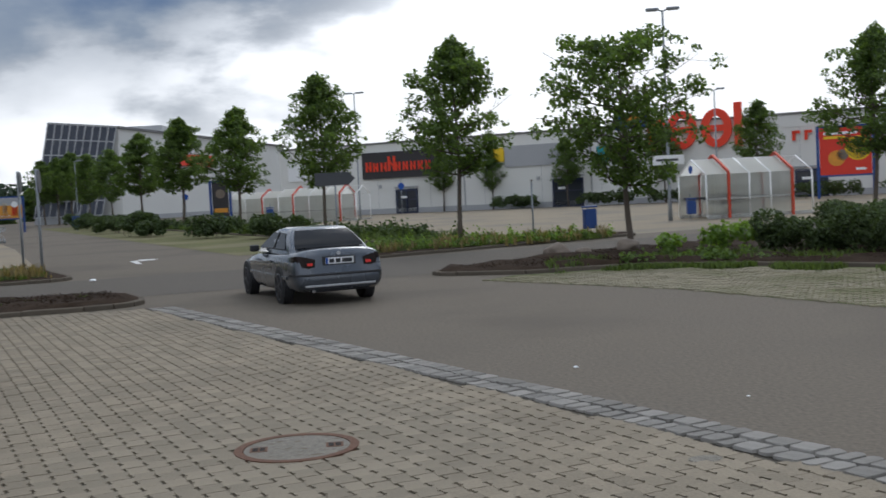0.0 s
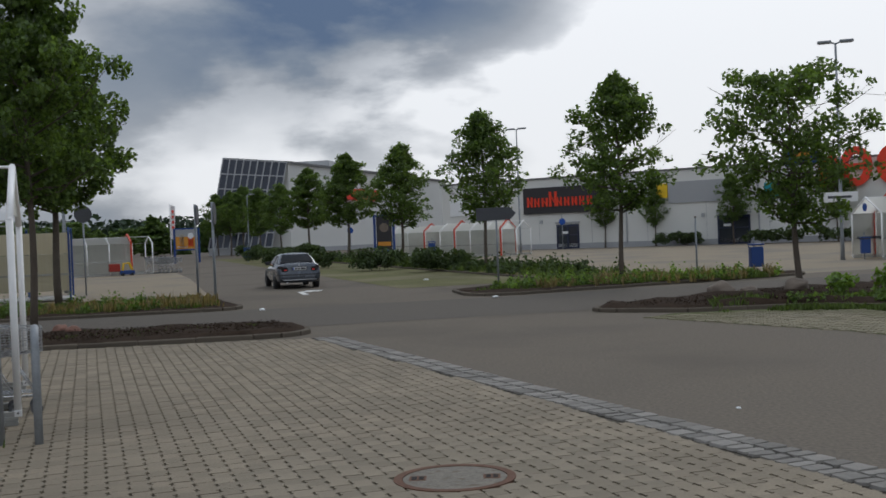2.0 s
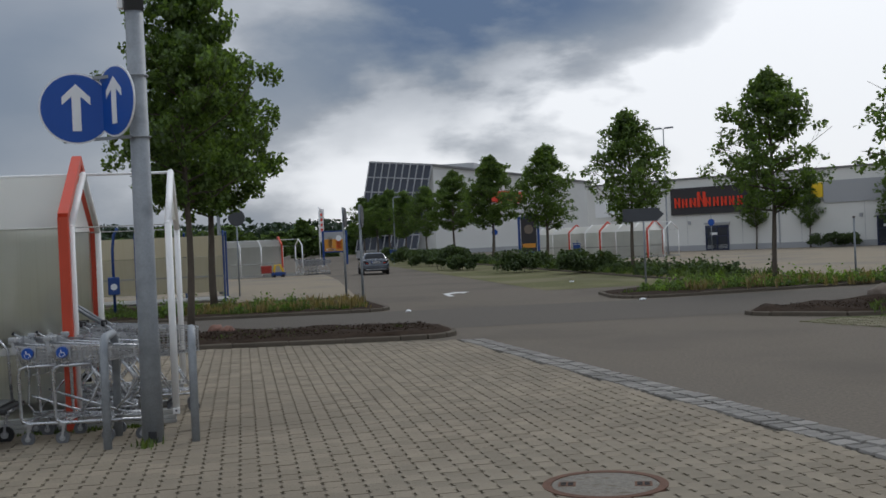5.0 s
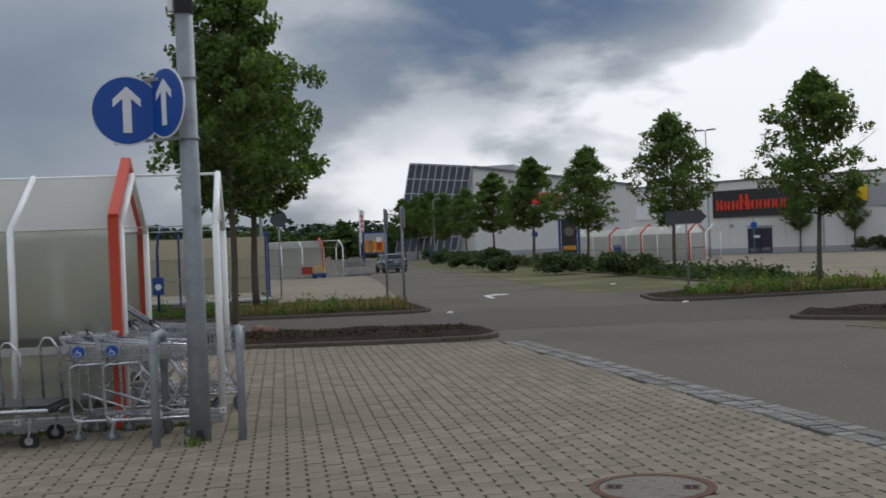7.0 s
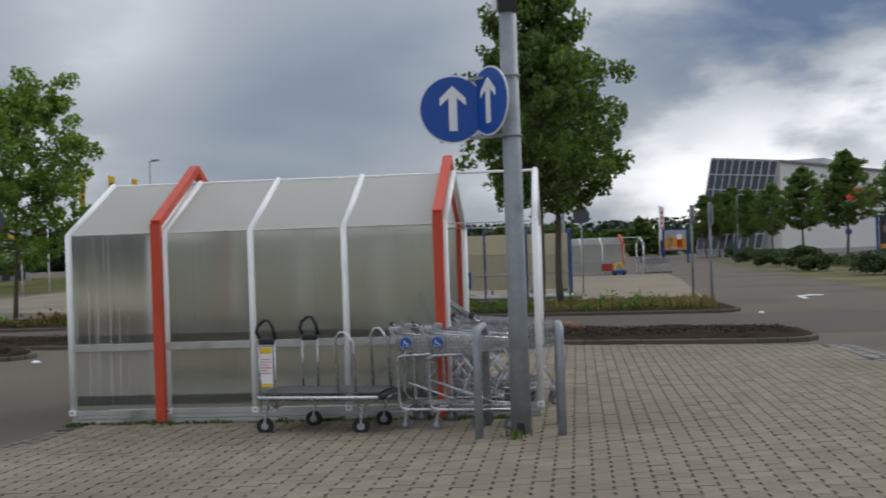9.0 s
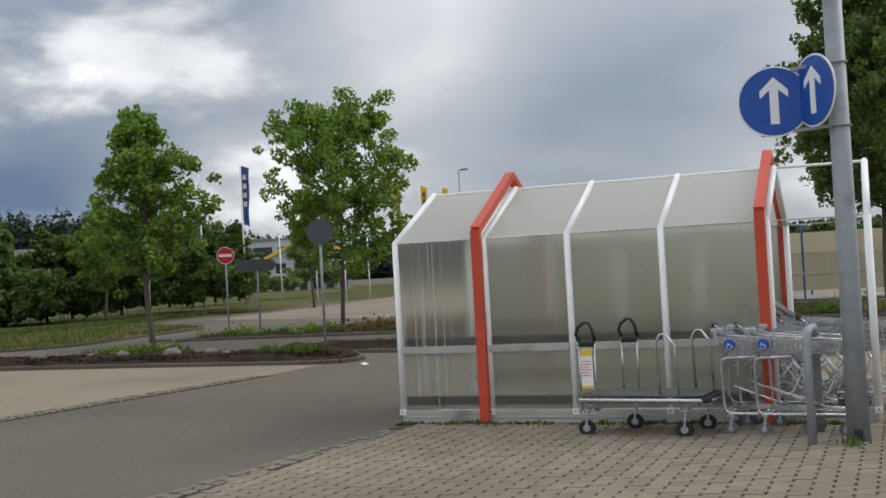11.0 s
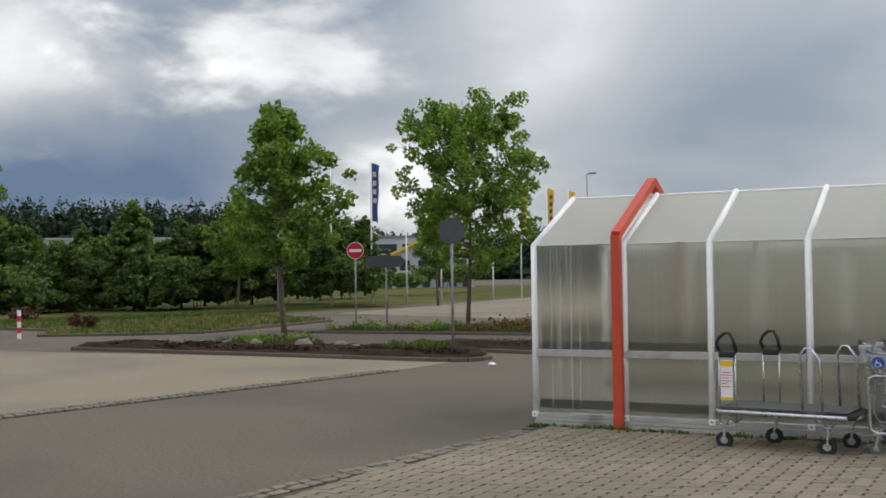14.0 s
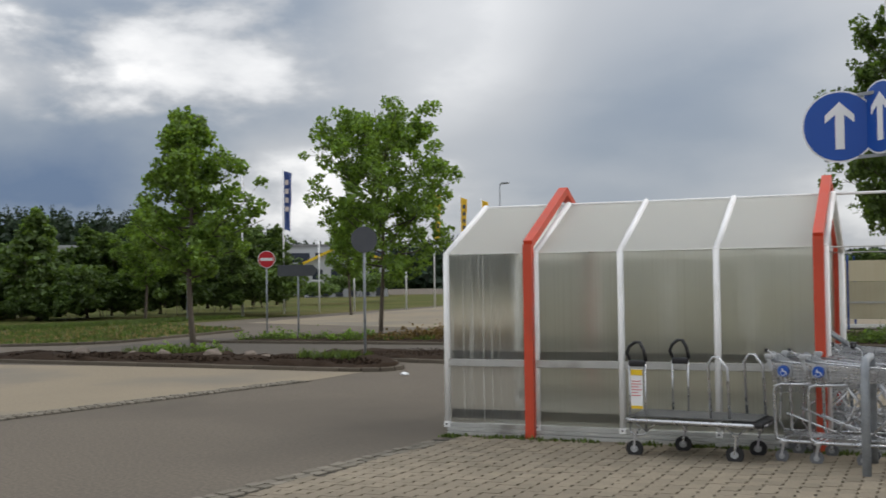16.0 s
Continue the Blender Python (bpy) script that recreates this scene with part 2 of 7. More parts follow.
soil = M("bark_soil", (0.040, 0.028, 0.020), 0.95, spec=0.04, var=0.5, scale=4, bump=1.0, fine=30, grit=0.6)
mulch_mat = M("bark_chip", (0.044, 0.030, 0.021), 0.95, var=0.3, scale=5, bump=0.3, island=0.9, spec=0.1)
grass_mat = M("grass", (0.080, 0.088, 0.027), 0.95, spec=0.04, var=0.28, scale=0.35, bump=0.8, fine=9, grit=0.8, stain=(0.125, 0.112, 0.045), stain_at=0.55)
blade_mat = M_leaf("grass_blade", (0.085, 0.125, 0.030), 0.5, 0.3)
dry_blade = M_leaf("dry_blade", (0.22, 0.17, 0.085), 0.4, 0.25)
leaf_dark = M_leaf("maple_leaf", (0.100, 0.155, 0.046), 0.5, 0.50)
leaf_mid = M_leaf("maple_leaf_light", (0.155, 0.245, 0.055), 0.45, 0.46)
leaf_hedge = M_leaf("hedge_leaf", (0.062, 0.092, 0.036), 0.5, 0.25)
leaf_wood = M_leaf("boundary_leaf", (0.100, 0.155, 0.048), 0.55, 0.35)
leaf_conifer = M_leaf("conifer", (0.032, 0.054, 0.032), 0.4, 0.15)
bark = M("bark", (0.105, 0.085, 0.066), 0.9, var=0.3, scale=6, bump=0.8, fine=40)
galv = M("galvanised_steel", (0.265, 0.285, 0.305), 0.55, 0.25, var=0.22, scale=9, bump=0.1, fine=50, stain=(0.19, 0.205, 0.22))
chrome = M("chromed_wire", (0.52, 0.53, 0.55), 0.28, 0.85, var=0.08, scale=10, bump=0.03)
alu = M("aluminium_rail", (0.42, 0.42, 0.40), 0.5, 0.3, var=0.15, scale=5, bump=0.1, stain=(0.25, 0.24, 0.22))
white_paint = M("white_powder_coat", (0.84, 0.84, 0.83), 0.42, var=0.05, scale=5, bump=0.05, stain=(0.68, 0.67, 0.63), stain_at=0.66)
red_paint = M("red_powder_coat", (0.55, 0.065, 0.028), 0.45, var=0.08, scale=5, bump=0.05, stain=(0.42, 0.06, 0.03), stain_at=0.66)
blue_paint = M("blue_paint", (0.02, 0.06, 0.22), 0.45, var=0.12, scale=5, bump=0.05)
sign_blue = M("sign_blue", (0.010, 0.075, 0.36), 0.4, var=0.06, scale=6, bump=0.02)
sign_white = M("sign_white", (0.78, 0.79, 0.80), 0.4, var=0.04, scale=6, bump=0.02)
sign_red = M("sign_red", (0.55, 0.02, 0.03), 0.4, var=0.06, scale=6, bump=0.02)
sign_back = M("sign_back", (0.085, 0.09, 0.10), 0.55, 0.3, var=0.15, scale=5, bump=0.05)
black_rubber = M("black_rubber", (0.016, 0.016, 0.017), 0.6, var=0.15, scale=12, bump=0.1)
grey_rubber = M("grey_caster_tyre", (0.12, 0.125, 0.135), 0.6, var=0.15, scale=12, bump=0.05)
black_plastic = M("black_plastic", (0.018, 0.018, 0.021), 0.4, var=0.15, scale=12, bump=0.05)
grey_plastic = M("grey_plastic", (0.36, 0.37, 0.38), 0.45, var=0.08, scale=9, bump=0.05)
dark_bed = M("trolley_bed", (0.095, 0.095, 0.092), 0.65, var=0.25, scale=9, bump=0.2)
rust = M("rusted_iron", (0.125, 0.062, 0.038), 0.9, 0.1, var=0.4, scale=14, bump=0.6, fine=120)
cover_mat = M("cover_concrete", (0.185, 0.168, 0.138), 0.85, var=0.5, scale=30, bump=1.0, fine=95, stain=(0.11, 0.085, 0.06), stain_at=0.62, grit=1.1)
hole_mat = M("hole_dark", (0.012, 0.011, 0.010), 0.9)
facade = M("white_render_wall", (0.67, 0.67, 0.645), 0.85, var=0.05, scale=0.25, bump=0.1, fine=8, stain=(0.61, 0.61, 0.58))
facade_grey = M("grey_cladding", (0.36, 0.37, 0.385), 0.6, var=0.06, scale=0.5, bump=0.1)
roof_mat = M("roof_felt", (0.20, 0.20, 0.20), 0.9, var=0.1, scale=0.5)
solar = M("solar_panel", (0.035, 0.042, 0.062), 0.18, var=0.15, scale=1.0, bump=0.0, spec=0.6)
solar_frame = M("solar_frame", (0.42, 0.43, 0.45), 0.45, 0.5, var=0.08)
glass_dark = M("window_glass", (0.030, 0.036, 0.048), 0.08, var=0.1, scale=0.6, bump=0.0, spec=0.7)
door_blue = M("dark_blue_frame", (0.018, 0.026, 0.065), 0.4, var=0.1)
board_dark = M("dark_sign_board", (0.035, 0.032, 0.035), 0.5, var=0.1)
letter_red = M("red_letter", (0.75, 0.055, 0.022), 0.45, var=0.05)
yellow = M("yellow_panel", (0.75, 0.50, 0.02), 0.5, var=0.06)
orange_red = M("poster_red", (0.62, 0.040, 0.022), 0.5, var=0.08)
beer = M("poster_amber", (0.62, 0.27, 0.035), 0.5, var=0.3, scale=2.5)
teal = M("teal_sign", (0.02, 0.25, 0.27), 0.5, var=0.06)
paint_white = M("road_paint", (0.62, 0.62, 0.60), 0.7, var=0.12, scale=4, bump=0.2)
car_paint = M("car_paint", (0.062, 0.074, 0.094), 0.26, 0.5, var=0.03, scale=2, bump=0.0, coat=1.0)
car_glass = M("car_glass", (0.008, 0.009, 0.011), 0.10, var=0.02, bump=0.0, spec=0.14)
car_trim = M("car_trim", (0.025, 0.026, 0.030), 0.5, var=0.1)
lamp_dark = M("tail_lamp_smoked", (0.014, 0.008, 0.009), 0.15, var=0.1, spec=0.6, bump=0.0)
lamp_red = M_glow("tail_light_red", (0.45, 0.022, 0.018), 0.30)
rim_mat = M("alloy_rim", (0.10, 0.10, 0.11), 0.35, 0.7, var=0.1)
cream_panel = M_sheet("cream_sheet", 0.12, (0.66, 0.61, 0.47), 0.5, 0.3)
tan_panel = M_sheet("yellowed_sheet", 0.25, (0.52, 0.48, 0.36), 0.5, 0.2)
wall_sheet = M_sheet("clear_wall_sheet", 0.70, (0.42, 0.41, 0.325), 0.85, 0.10, 0.5)
wall_sheet_wet = M_sheet("drip_marked_sheet", 0.84, (0.57, 0.57, 0.52), 0.5, 0.75, 0.45)
wall_sheet_back = M_sheet("hazy_back_sheet", 0.78, (0.40, 0.385, 0.30), 0.8, 0.1, 0.5)
roof_sheet = M_sheet("milky_roof_sheet", 0.10, (0.84, 0.84, 0.79), 0.5, 0.08, 0.62)
far_sheet = M_sheet("far_sheet", 0.45, (0.42, 0.42, 0.39), 0.4, 0.1, 0.5)
stone_red = M("red_sandstone", (0.23, 0.125, 0.095), 0.9, var=0.3, scale=6, bump=0.7)
stone_grey = M("field_stone", (0.19, 0.155, 0.125), 0.9, var=0.3, scale=6, bump=0.7)
stone_pale = M("poster_cream", (0.66, 0.56, 0.40), 0.5, var=0.1)
kid_red = M("toy_red", (0.30, 0.03, 0.02), 0.4)
house_wall = M("house_wall", (0.44, 0.45, 0.46), 0.8, var=0.05, scale=0.4)


# ---- mesh helpers ----
def link_mesh(name, bm, mat, parent=None, label="", smooth=False):
    me = bpy.data.meshes.new(name)
    bm.to_mesh(me); bm.free()
    if smooth:
        for p in me.polygons:
            p.use_smooth = True
    me.materials.append(mat)
    ob = new(name, me)
    ob.parent = parent
    if label:
        ob["label"] = label
    return ob


part = link_mesh


def thing(name, label, category, m=None, group="", kind=""):
    ob = new(name)
    ob.empty_display_size = 0.2
    if m is not None:
        ob.matrix_basis = m
    return tagged(ob, label, category, group, kind)


def B():
    return bmesh.new()


def box(bm, x0, y0, z0, x1, y1, z1, bevel=0.0, m=None):
    r = bmesh.ops.create_cube(bm, size=1.0)
    vs = r["verts"]
    for v in vs:
        v.co = Vector((x0 + (v.co.x + 0.5) * (x1 - x0), y0 + (v.co.y + 0.5) * (y1 - y0), z0 + (v.co.z + 0.5) * (z1 - z0)))
    if bevel:
        es = list({e for v in vs for e in v.link_edges})
        r = bmesh.ops.bevel(bm, geom=es, offset=bevel, segments=2, affect="EDGES", profile=0.6)
        vs = r["verts"]
    if m is not None:
        bmesh.ops.transform(bm, matrix=m, verts=vs)
    return bm


def tube(bm, pts, r, seg=8, r1=None, closed=False):
    """A round tube along points; r1: the radius at its far end."""
    pts = [Vector(p) for p in pts]
    n = len(pts)
    rings = []
    side = None
    for i, p in enumerate(pts):
        if closed:
            d = pts[(i + 1) % n] - pts[i - 1]
        else:
            d = pts[min(i + 1, n - 1)] - pts[max(i - 1, 0)]
        d.normalize()
        if side is None:
            side = d.orthogonal().normalized()
        side = (side - d * side.dot(d)).normalized()
        other = d.cross(side)
        rad = r if r1 is None else r + (r1 - r) * i / max(1, n - 1)
        rings.append([bm.verts.new(p + rad * (math.cos(a) * side + math.sin(a) * other)) for a in (2 * math.pi * k / seg for k in range(seg))])
    for i in range(n if closed else n - 1):
        a, b = rings[i], rings[(i + 1) % n]
        for k in range(seg):
            bm.faces.new((a[k], a[(k + 1) % seg], b[(k + 1) % seg], b[k]))
    if not closed:
        bm.faces.new(rings[0][::-1]); bm.faces.new(rings[-1])
    return bm


def rod(bm, a, b, w, d, up=(0, 0, 1)):
    """A square bar from a to b, w wide and d deep."""
    a, b = Vector(a), Vector(b)
    way = (b - a).normalized()
    s = way.cross(Vector(up))
    s = (way.orthogonal() if s.length < 1e-4 else s).normalized()
    t = s.cross(way)
    q = [bm.verts.new(p + s * i * w / 2 + t * j * d / 2) for p in (a, b) for i, j in ((-1, -1), (1, -1), (1, 1), (-1, 1))]
    for f in ((3, 2, 1, 0), (4, 5, 6, 7), (0, 1, 5, 4), (1, 2, 6, 5), (2, 3, 7, 6), (3, 0, 4, 7)):
        bm.faces.new([q[i] for i in f])
    return bm


def slab(bm, pts, z0, z1):
    """An upright prism over an outline."""
    lo = [bm.verts.new((x, y, z0)) for x, y in pts]
    hi = [bm.verts.new((x, y, z1)) for x, y in pts]
    n = len(pts)
    bm.faces.new(hi); bm.faces.new(lo[::-1])
    for i in range(n):
        bm.faces.new((lo[i], lo[(i + 1) % n], hi[(i + 1) % n], hi[i]))
    bmesh.ops.recalc_face_normals(bm, faces=bm.faces)
    return bm


def disc(bm, r, y0, y1, seg=32, m=None, c=(0, 0)):
    """A round plate that faces -y."""
    a = [bm.verts.new((c[0] + r * math.cos(t), y0, c[1] + r * math.sin(t))) for t in (2 * math.pi * k / seg for k in range(seg))]
    b = [bm.verts.new((v.co.x, y1, v.co.z)) for v in a]
    fs = [bm.faces.new(a), bm.faces.new(b[::-1])]
    for i in range(seg):
        fs.append(bm.faces.new((a[i], b[i], b[(i + 1) % seg], a[(i + 1) % seg])))
    bmesh.ops.recalc_face_normals(bm, faces=fs)
    if m is not None:
        bmesh.ops.transform(bm, matrix=m, verts=a + b)
    return bm


def plate(bm, pts, y0, y1):
    """A flat shape in x and z, y0 to y1 thick."""
    a = [bm.verts.new((x, y0, z)) for x, z in pts]
    b = [bm.verts.new((x, y1, z)) for x, z in pts]
    fs = [bm.faces.new(a), bm.faces.new(b[::-1])]
    for i in range(len(pts)):
        fs.append(bm.faces.new((a[i], b[i], b[(i + 1) % len(pts)], a[(i + 1) % len(pts)])))
    bmesh.ops.recalc_face_normals(bm, faces=fs)
    return bm


def leaves_mesh(name, centres, sizes, rng, mat, flat=0.35):
    """Many small folded leaves at the given places."""
    n = len(centres)
    d = rng.normal(size=(n, 3)); d /= np.linalg.norm(d, axis=1, keepdims=True)
    w = rng.normal(size=(n, 3)); w[:, 2] *= flat
    w -= d * (w * d).sum(1, keepdims=True); w /= np.linalg.norm(w, axis=1, keepdims=True) + 1e-9
    nn = np.cross(d, w)
    s = np.asarray(sizes).reshape(-1, 1)
    v = np.empty((n, 6, 3))
    c = np.asarray(centres)
    v[:, 0] = c - d * s * 0.5
    v[:, 1] = c + w * s * 0.42 - d * s * 0.06 + nn * s * 0.16
    v[:, 2] = c + w * s * 0.26 + d * s * 0.30 + nn * s * 0.10
    v[:, 3] = c + d * s * 0.55
    v[:, 4] = c - w * s * 0.26 + d * s * 0.30 + nn * s * 0.10
    v[:, 5] = c - w * s * 0.42 - d * s * 0.06 + nn * s * 0.16
    f = (np.arange(n)[:, None] * 6)
    faces = np.concatenate([np.concatenate([f, f + 1, f + 2, f + 3], 1), np.concatenate([f, f + 3, f + 4, f + 5], 1)])
    me = bpy.data.meshes.new(name)
    me.from_pydata(v.reshape(-1, 3).tolist(), [], faces.tolist())
    me.materials.append(mat)
    return me


# ---- ground ----
def sheet_from(name, pts, z, mat, label, category, kind="structure"):
    bm = B()
    f = bm.faces.new([bm.verts.new((x, y, z)) for x, y in pts])
    if f.normal.z < 0:
        bmesh.ops.reverse_faces(bm, faces=[f])
    bm.normal_update()
    if bm.faces[:][0].normal.z < 0:
        bmesh.ops.reverse_faces(bm, faces=bm.faces[:])
    return tagged(link_mesh(name, bm, mat), label, category, kind=kind)


def build_ground():
    bm = B()
    bmesh.ops.create_circle(bm, cap_ends=True, radius=2500, segments=64)
    tagged(link_mesh("ground", bm, asphalt), "wide grey asphalt ground of the car park", "ground", kind="structure")
    sheet_from("road", [(-30, 11.4), (-4.9, 21.4), (0.1, 23.2), (4.8, 27.4), (30, 39), (28, 44.5), (5.9, 32.9), (-1.9, 29.0), (-8.4, 26.9), (-13, 25.5), (-33, 18.0)], 0.004, road_mat, "darker smooth asphalt cross road", "road")
    sheet_from("lot_paving_far", [(-11.2, 33.3), (-18.8, 52.7), (-26.5, 70.5), (-62, 56), (-44, 26), (-27, 27.5)], 0.004, lot_mat, "pale tan paved parking lot", "pavement")
    sheet_from("lot_paving_store", [(7.3, 36.3), (12, 38.5), (34, 49), (60, 60), (26, 79), (-10, 98), (-26, 104), (-12, 72), (2.2, 41)], 0.004, lot_mat, "pale tan paved lot in front of the store", "pavement")
    sheet_from("weedy_bays", [(-5.6, 35.4), (-0.6, 37.5), (-30.7, 110.5), (-36, 108)], 0.008, weedy_far, "mossy paved parking bays beside the lane", "pavement")
    sheet_from("weedy_bays_near", [(1.3, 20.9), (4.14, 17.3), (5.9, 13.6), (12, 3.5), (19, 9), (8.3, 19.1), (6.2, 21.3), (4.4, 22.2), (1.9, 21.7)], 0.006, weedy, "mossy paved parking bays with weeds in joints", "pavement")
    sheet_from("lot_paving_lane", [(-14.6, 2.6), (-17.0, 10.9), (-18.0, 13.2), (-34, 4.2), (-38, -12), (-12.5, -6)], 0.004, lot_mat, "pale tan paved bays beyond the lane", "pavement")
    sheet_from("joint_bed", [(-12.9, 17.2), (-4.55, 18.85), (2.35, 6.75), (7.1, -1.7), (-6.7, -1.9), (-9.76, 7.73)], 0.003, joint, "dark gritty bed below the pavers", "pavement")


build_ground()


def kerb_mesh():
    bm = B()
    box(bm, -0.5, -0.06, -0.1, 0.5, 0.06, 0.085)
    top = [e for e in bm.edges if all(v.co.z > 0.07 for v in e.verts)]
    bmesh.ops.bevel(bm, geom=top, offset=0.015, segments=1, affect="EDGES")
    me = bpy.data.meshes.new("kerb_stone")
    bm.to_mesh(me); bm.free()
    me.materials.append(kerb_mat)
    return me


KERB = kerb_mesh()


def kerb_run(parent, pts, closed=True):
    n = len(pts)
    for i in range(n if closed else n - 1):
        a, b = Vector((*pts[i], 0)), Vector((*pts[(i + 1) % n], 0))
        d = b - a
        k = max(1, round(d.length / 1.0))
        for j in range(k):
            c = a + d * (j + 0.5) / k
            ob = new("kerb_stone", KERB)
            ob.parent = parent
            ob.matrix_basis = Matrix.Translation((c.x, c.y, random.uniform(-0.006, 0.004))) @ Matrix.Rotation(math.atan2(d.y, d.x), 4, "Z") @ Matrix.Diagonal((d.length / k - 0.012, 1, 1, 1))


def bed_mesh(pts, z, lump, step=0.35):
    """An uneven bed of earth inside an outline."""
    bm = B()
    f = bm.faces.new([bm.verts.new((x, y, 0)) for x, y in pts])
    bm.normal_update()
    if f.normal.z < 0:
        bmesh.ops.reverse_faces(bm, faces=[f])
    xs, ys = [p[0] for p in pts], [p[1] for p in pts]
    for axis, lo, hi in ((0, min(xs), max(xs)), (1, min(ys), max(ys))):
        k = lo + step
        st = max(step, (hi - lo) / 70)
        while k < hi:
            no = (1, 0, 0) if axis == 0 else (0, 1, 0)
            co = (k, 0, 0) if axis == 0 else (0, k, 0)
            bmesh.ops.bisect_plane(bm, geom=bm.verts[:] + bm.edges[:] + bm.faces[:], plane_co=co, plane_no=no)
            k += st
    for v in bm.verts:
        edge = any(len(e.link_faces) == 1 for e in v.link_edges)
        v.co.z = z + (0 if edge else lump * (0.55 + 0.9 * noise.noise(v.co * 1.1) + 0.5 * noise.noise(v.co * 4.0)))
    return bm


def island(name, pts, mat, label, lump=0.06):
    ob = tagged(link_mesh(name, bed_mesh(pts, 0.066, lump), mat, smooth=True), label, "planted island", kind="structure")
    kerb_run(ob, pts)
    return ob


def round_tip(a, b, c, k=4):
    """The outline a-b-c with its corner b rounded."""
    a, b, c = Vector(a), Vector(b), Vector(c)
    p, q = b + (a - b).normalized() * min(1.1, (a - b).length * 0.45), b + (c - b).normalized() * min(1.1, (c - b).length * 0.45)
    return [tuple(p * (1 - t) ** 2 + b * 2 * t * (1 - t) + q * t * t) for t in (i / k for i in range(k + 1))]


ISL_NEAR = [(-21.8, 14.3), *round_tip((-21.8, 14.3), (-4.55, 19.15), (-5.5, 21.5)), (-5.6, 21.5), (-12, 20.2), (-22.6, 16.6)]
ISL_LEFT = [(-30, 19.6), *round_tip((-30, 19.6), (-8.2, 27.1), (-11.3, 33.3)), (-11.3, 33.2), (-28, 27.4)]
ISL_MID = [*round_tip((6.2, 33.3), (-2.5, 29.2), (-3.9, 32.2)), (-3.5, 32.2), (-1.2, 36.8), (4.8, 37.8), *round_tip((4.8, 37.8), (7.4, 36.2), (6.2, 33.3))]
ISL_RIGHT = [*round_tip((4.8, 27.2), (0.0, 22.9), (1.9, 21.9)), (2.2, 21.95), (4.5, 22.4), (6.3, 21.4), (8.4, 19.15), (14.5, 12.6), (21.5, 19.5), (13.5, 31.0), (4.9, 27.3)]
ISL_LANE = [(-27.6, 8.6), *round_tip((-27.6, 8.6), (-17.3, 13.0), (-18.4, 14.6)), (-19.0, 14.5), (-28.2, 10.6)]
ISL_ENTRY = [(-29.6, 16.3), *round_tip((-40, 14), (-29.9, 16.6), (-29.6, 16.3), 2), (-23.4, 19.9), (-16, 23.6), (-17.2, 27), (-25, 23.0), (-30.6, 18.8)]
island("island_near", ISL_NEAR, soil, "kerbed bed of dark bark mulch beside the paved bays", 0.10)
island("island_left", ISL_LEFT, soil, "kerbed bed with grass and dry weeds", 0.06)
island("island_mid", ISL_MID, soil, "kerbed green island between road and lot", 0.06)
island("island_right", ISL_RIGHT, soil, "kerbed mulch bed with boulders and hedge", 0.13)
island("island_lane", ISL_LANE, soil, "kerbed mulch island with broken bark", 0.15)
island("island_entry", ISL_ENTRY, soil, "kerbed island at the entry road", 0.06)
BED_ROW = [(-0.9, 38.0), (2.0, 39.4), (-9, 66), (-27.5, 109), (-30.3, 108), (-12, 64)]
island("island_row", BED_ROW, grass_mat, "long grassy tree bed beside the lane", 0.05)


def bank_rise(x, y):
    """How far the bank swells, from level lawn by the hedge to its full height at the flagpoles."""
    return 0.66 * max(0.06, min(1.0, (71 - math.degrees(math.atan2(-x, y))) / 15))


def bank_z(x, y):
    return 0.07 + 1.13 * bank_rise(x, y)


def grass_verge():
    """The grassy bank along the far side of the road."""
    front = [Vector(p) for p in ((-46, -40), (-43, -12), (-39.5, 4), (-41.5, 10), (-45.3, 22.6), (-49, 29.5), (-53.5, 38), (-60, 50), (-72, 74), (-100, 120))]
    line = []
    for a, b in zip(front, front[1:]):
        line += [a.lerp(b, k / 6) for k in range(6)]
    bm = B()
    rows = []
    for d, z in ((0, 0.01), (0.4, 0.06), (1.5, 0.10), (3.5, 0.16), (5.5, 0.36), (8, 0.78), (11, 1.08), (15, 1.2), (25, 1.2), (60, 1.2), (160, 1.0)):
        row = []
        for i, p in enumerate(line):
            t = (line[min(i + 1, len(line) - 1)] - line[max(i - 1, 0)]).normalized()
            q = p + Vector((-t.y, t.x)) * d
            z = min(z, 0.07) + max(0.0, z - 0.07) * bank_rise(q.x, q.y)
            row.append(bm.verts.new((q.x, q.y, z + (0.10 * noise.noise(Vector((q.x * 0.22, q.y * 0.22, 3))) if d > 3 else 0.0))))
        rows.append(row)
    for a, b in zip(rows, rows[1:]):
        for k in range(len(line) - 1):
            bm.faces.new((a[k], a[k + 1], b[k + 1], b[k]))
    bmesh.ops.recalc_face_normals(bm, faces=bm.faces)
    ob = tagged(link_mesh("grass_bank", bm, grass_mat, smooth=True), "low mown grass bank beyond the road", "grass bank", kind="structure")
    kerb_run(ob, [(-43.2, 16.3), (-41.4, 9.6), (-39.4, 4.2)], False)
    return ob


grass_verge()
ISL_VERGE = [(-34.6, 9.9), (-33.0, 12.2), *round_tip((-33.0, 12.2), (-32.2, 14.2), (-36.4, 21.2)), (-36.4, 21.2), (-44.6, 22.2), (-41.2, 10.2), (-37.6, 11.4)]
island("island_verge", ISL_VERGE, grass_mat, "kerbed tongue of rough grass at the foot of the bank", 0.03)


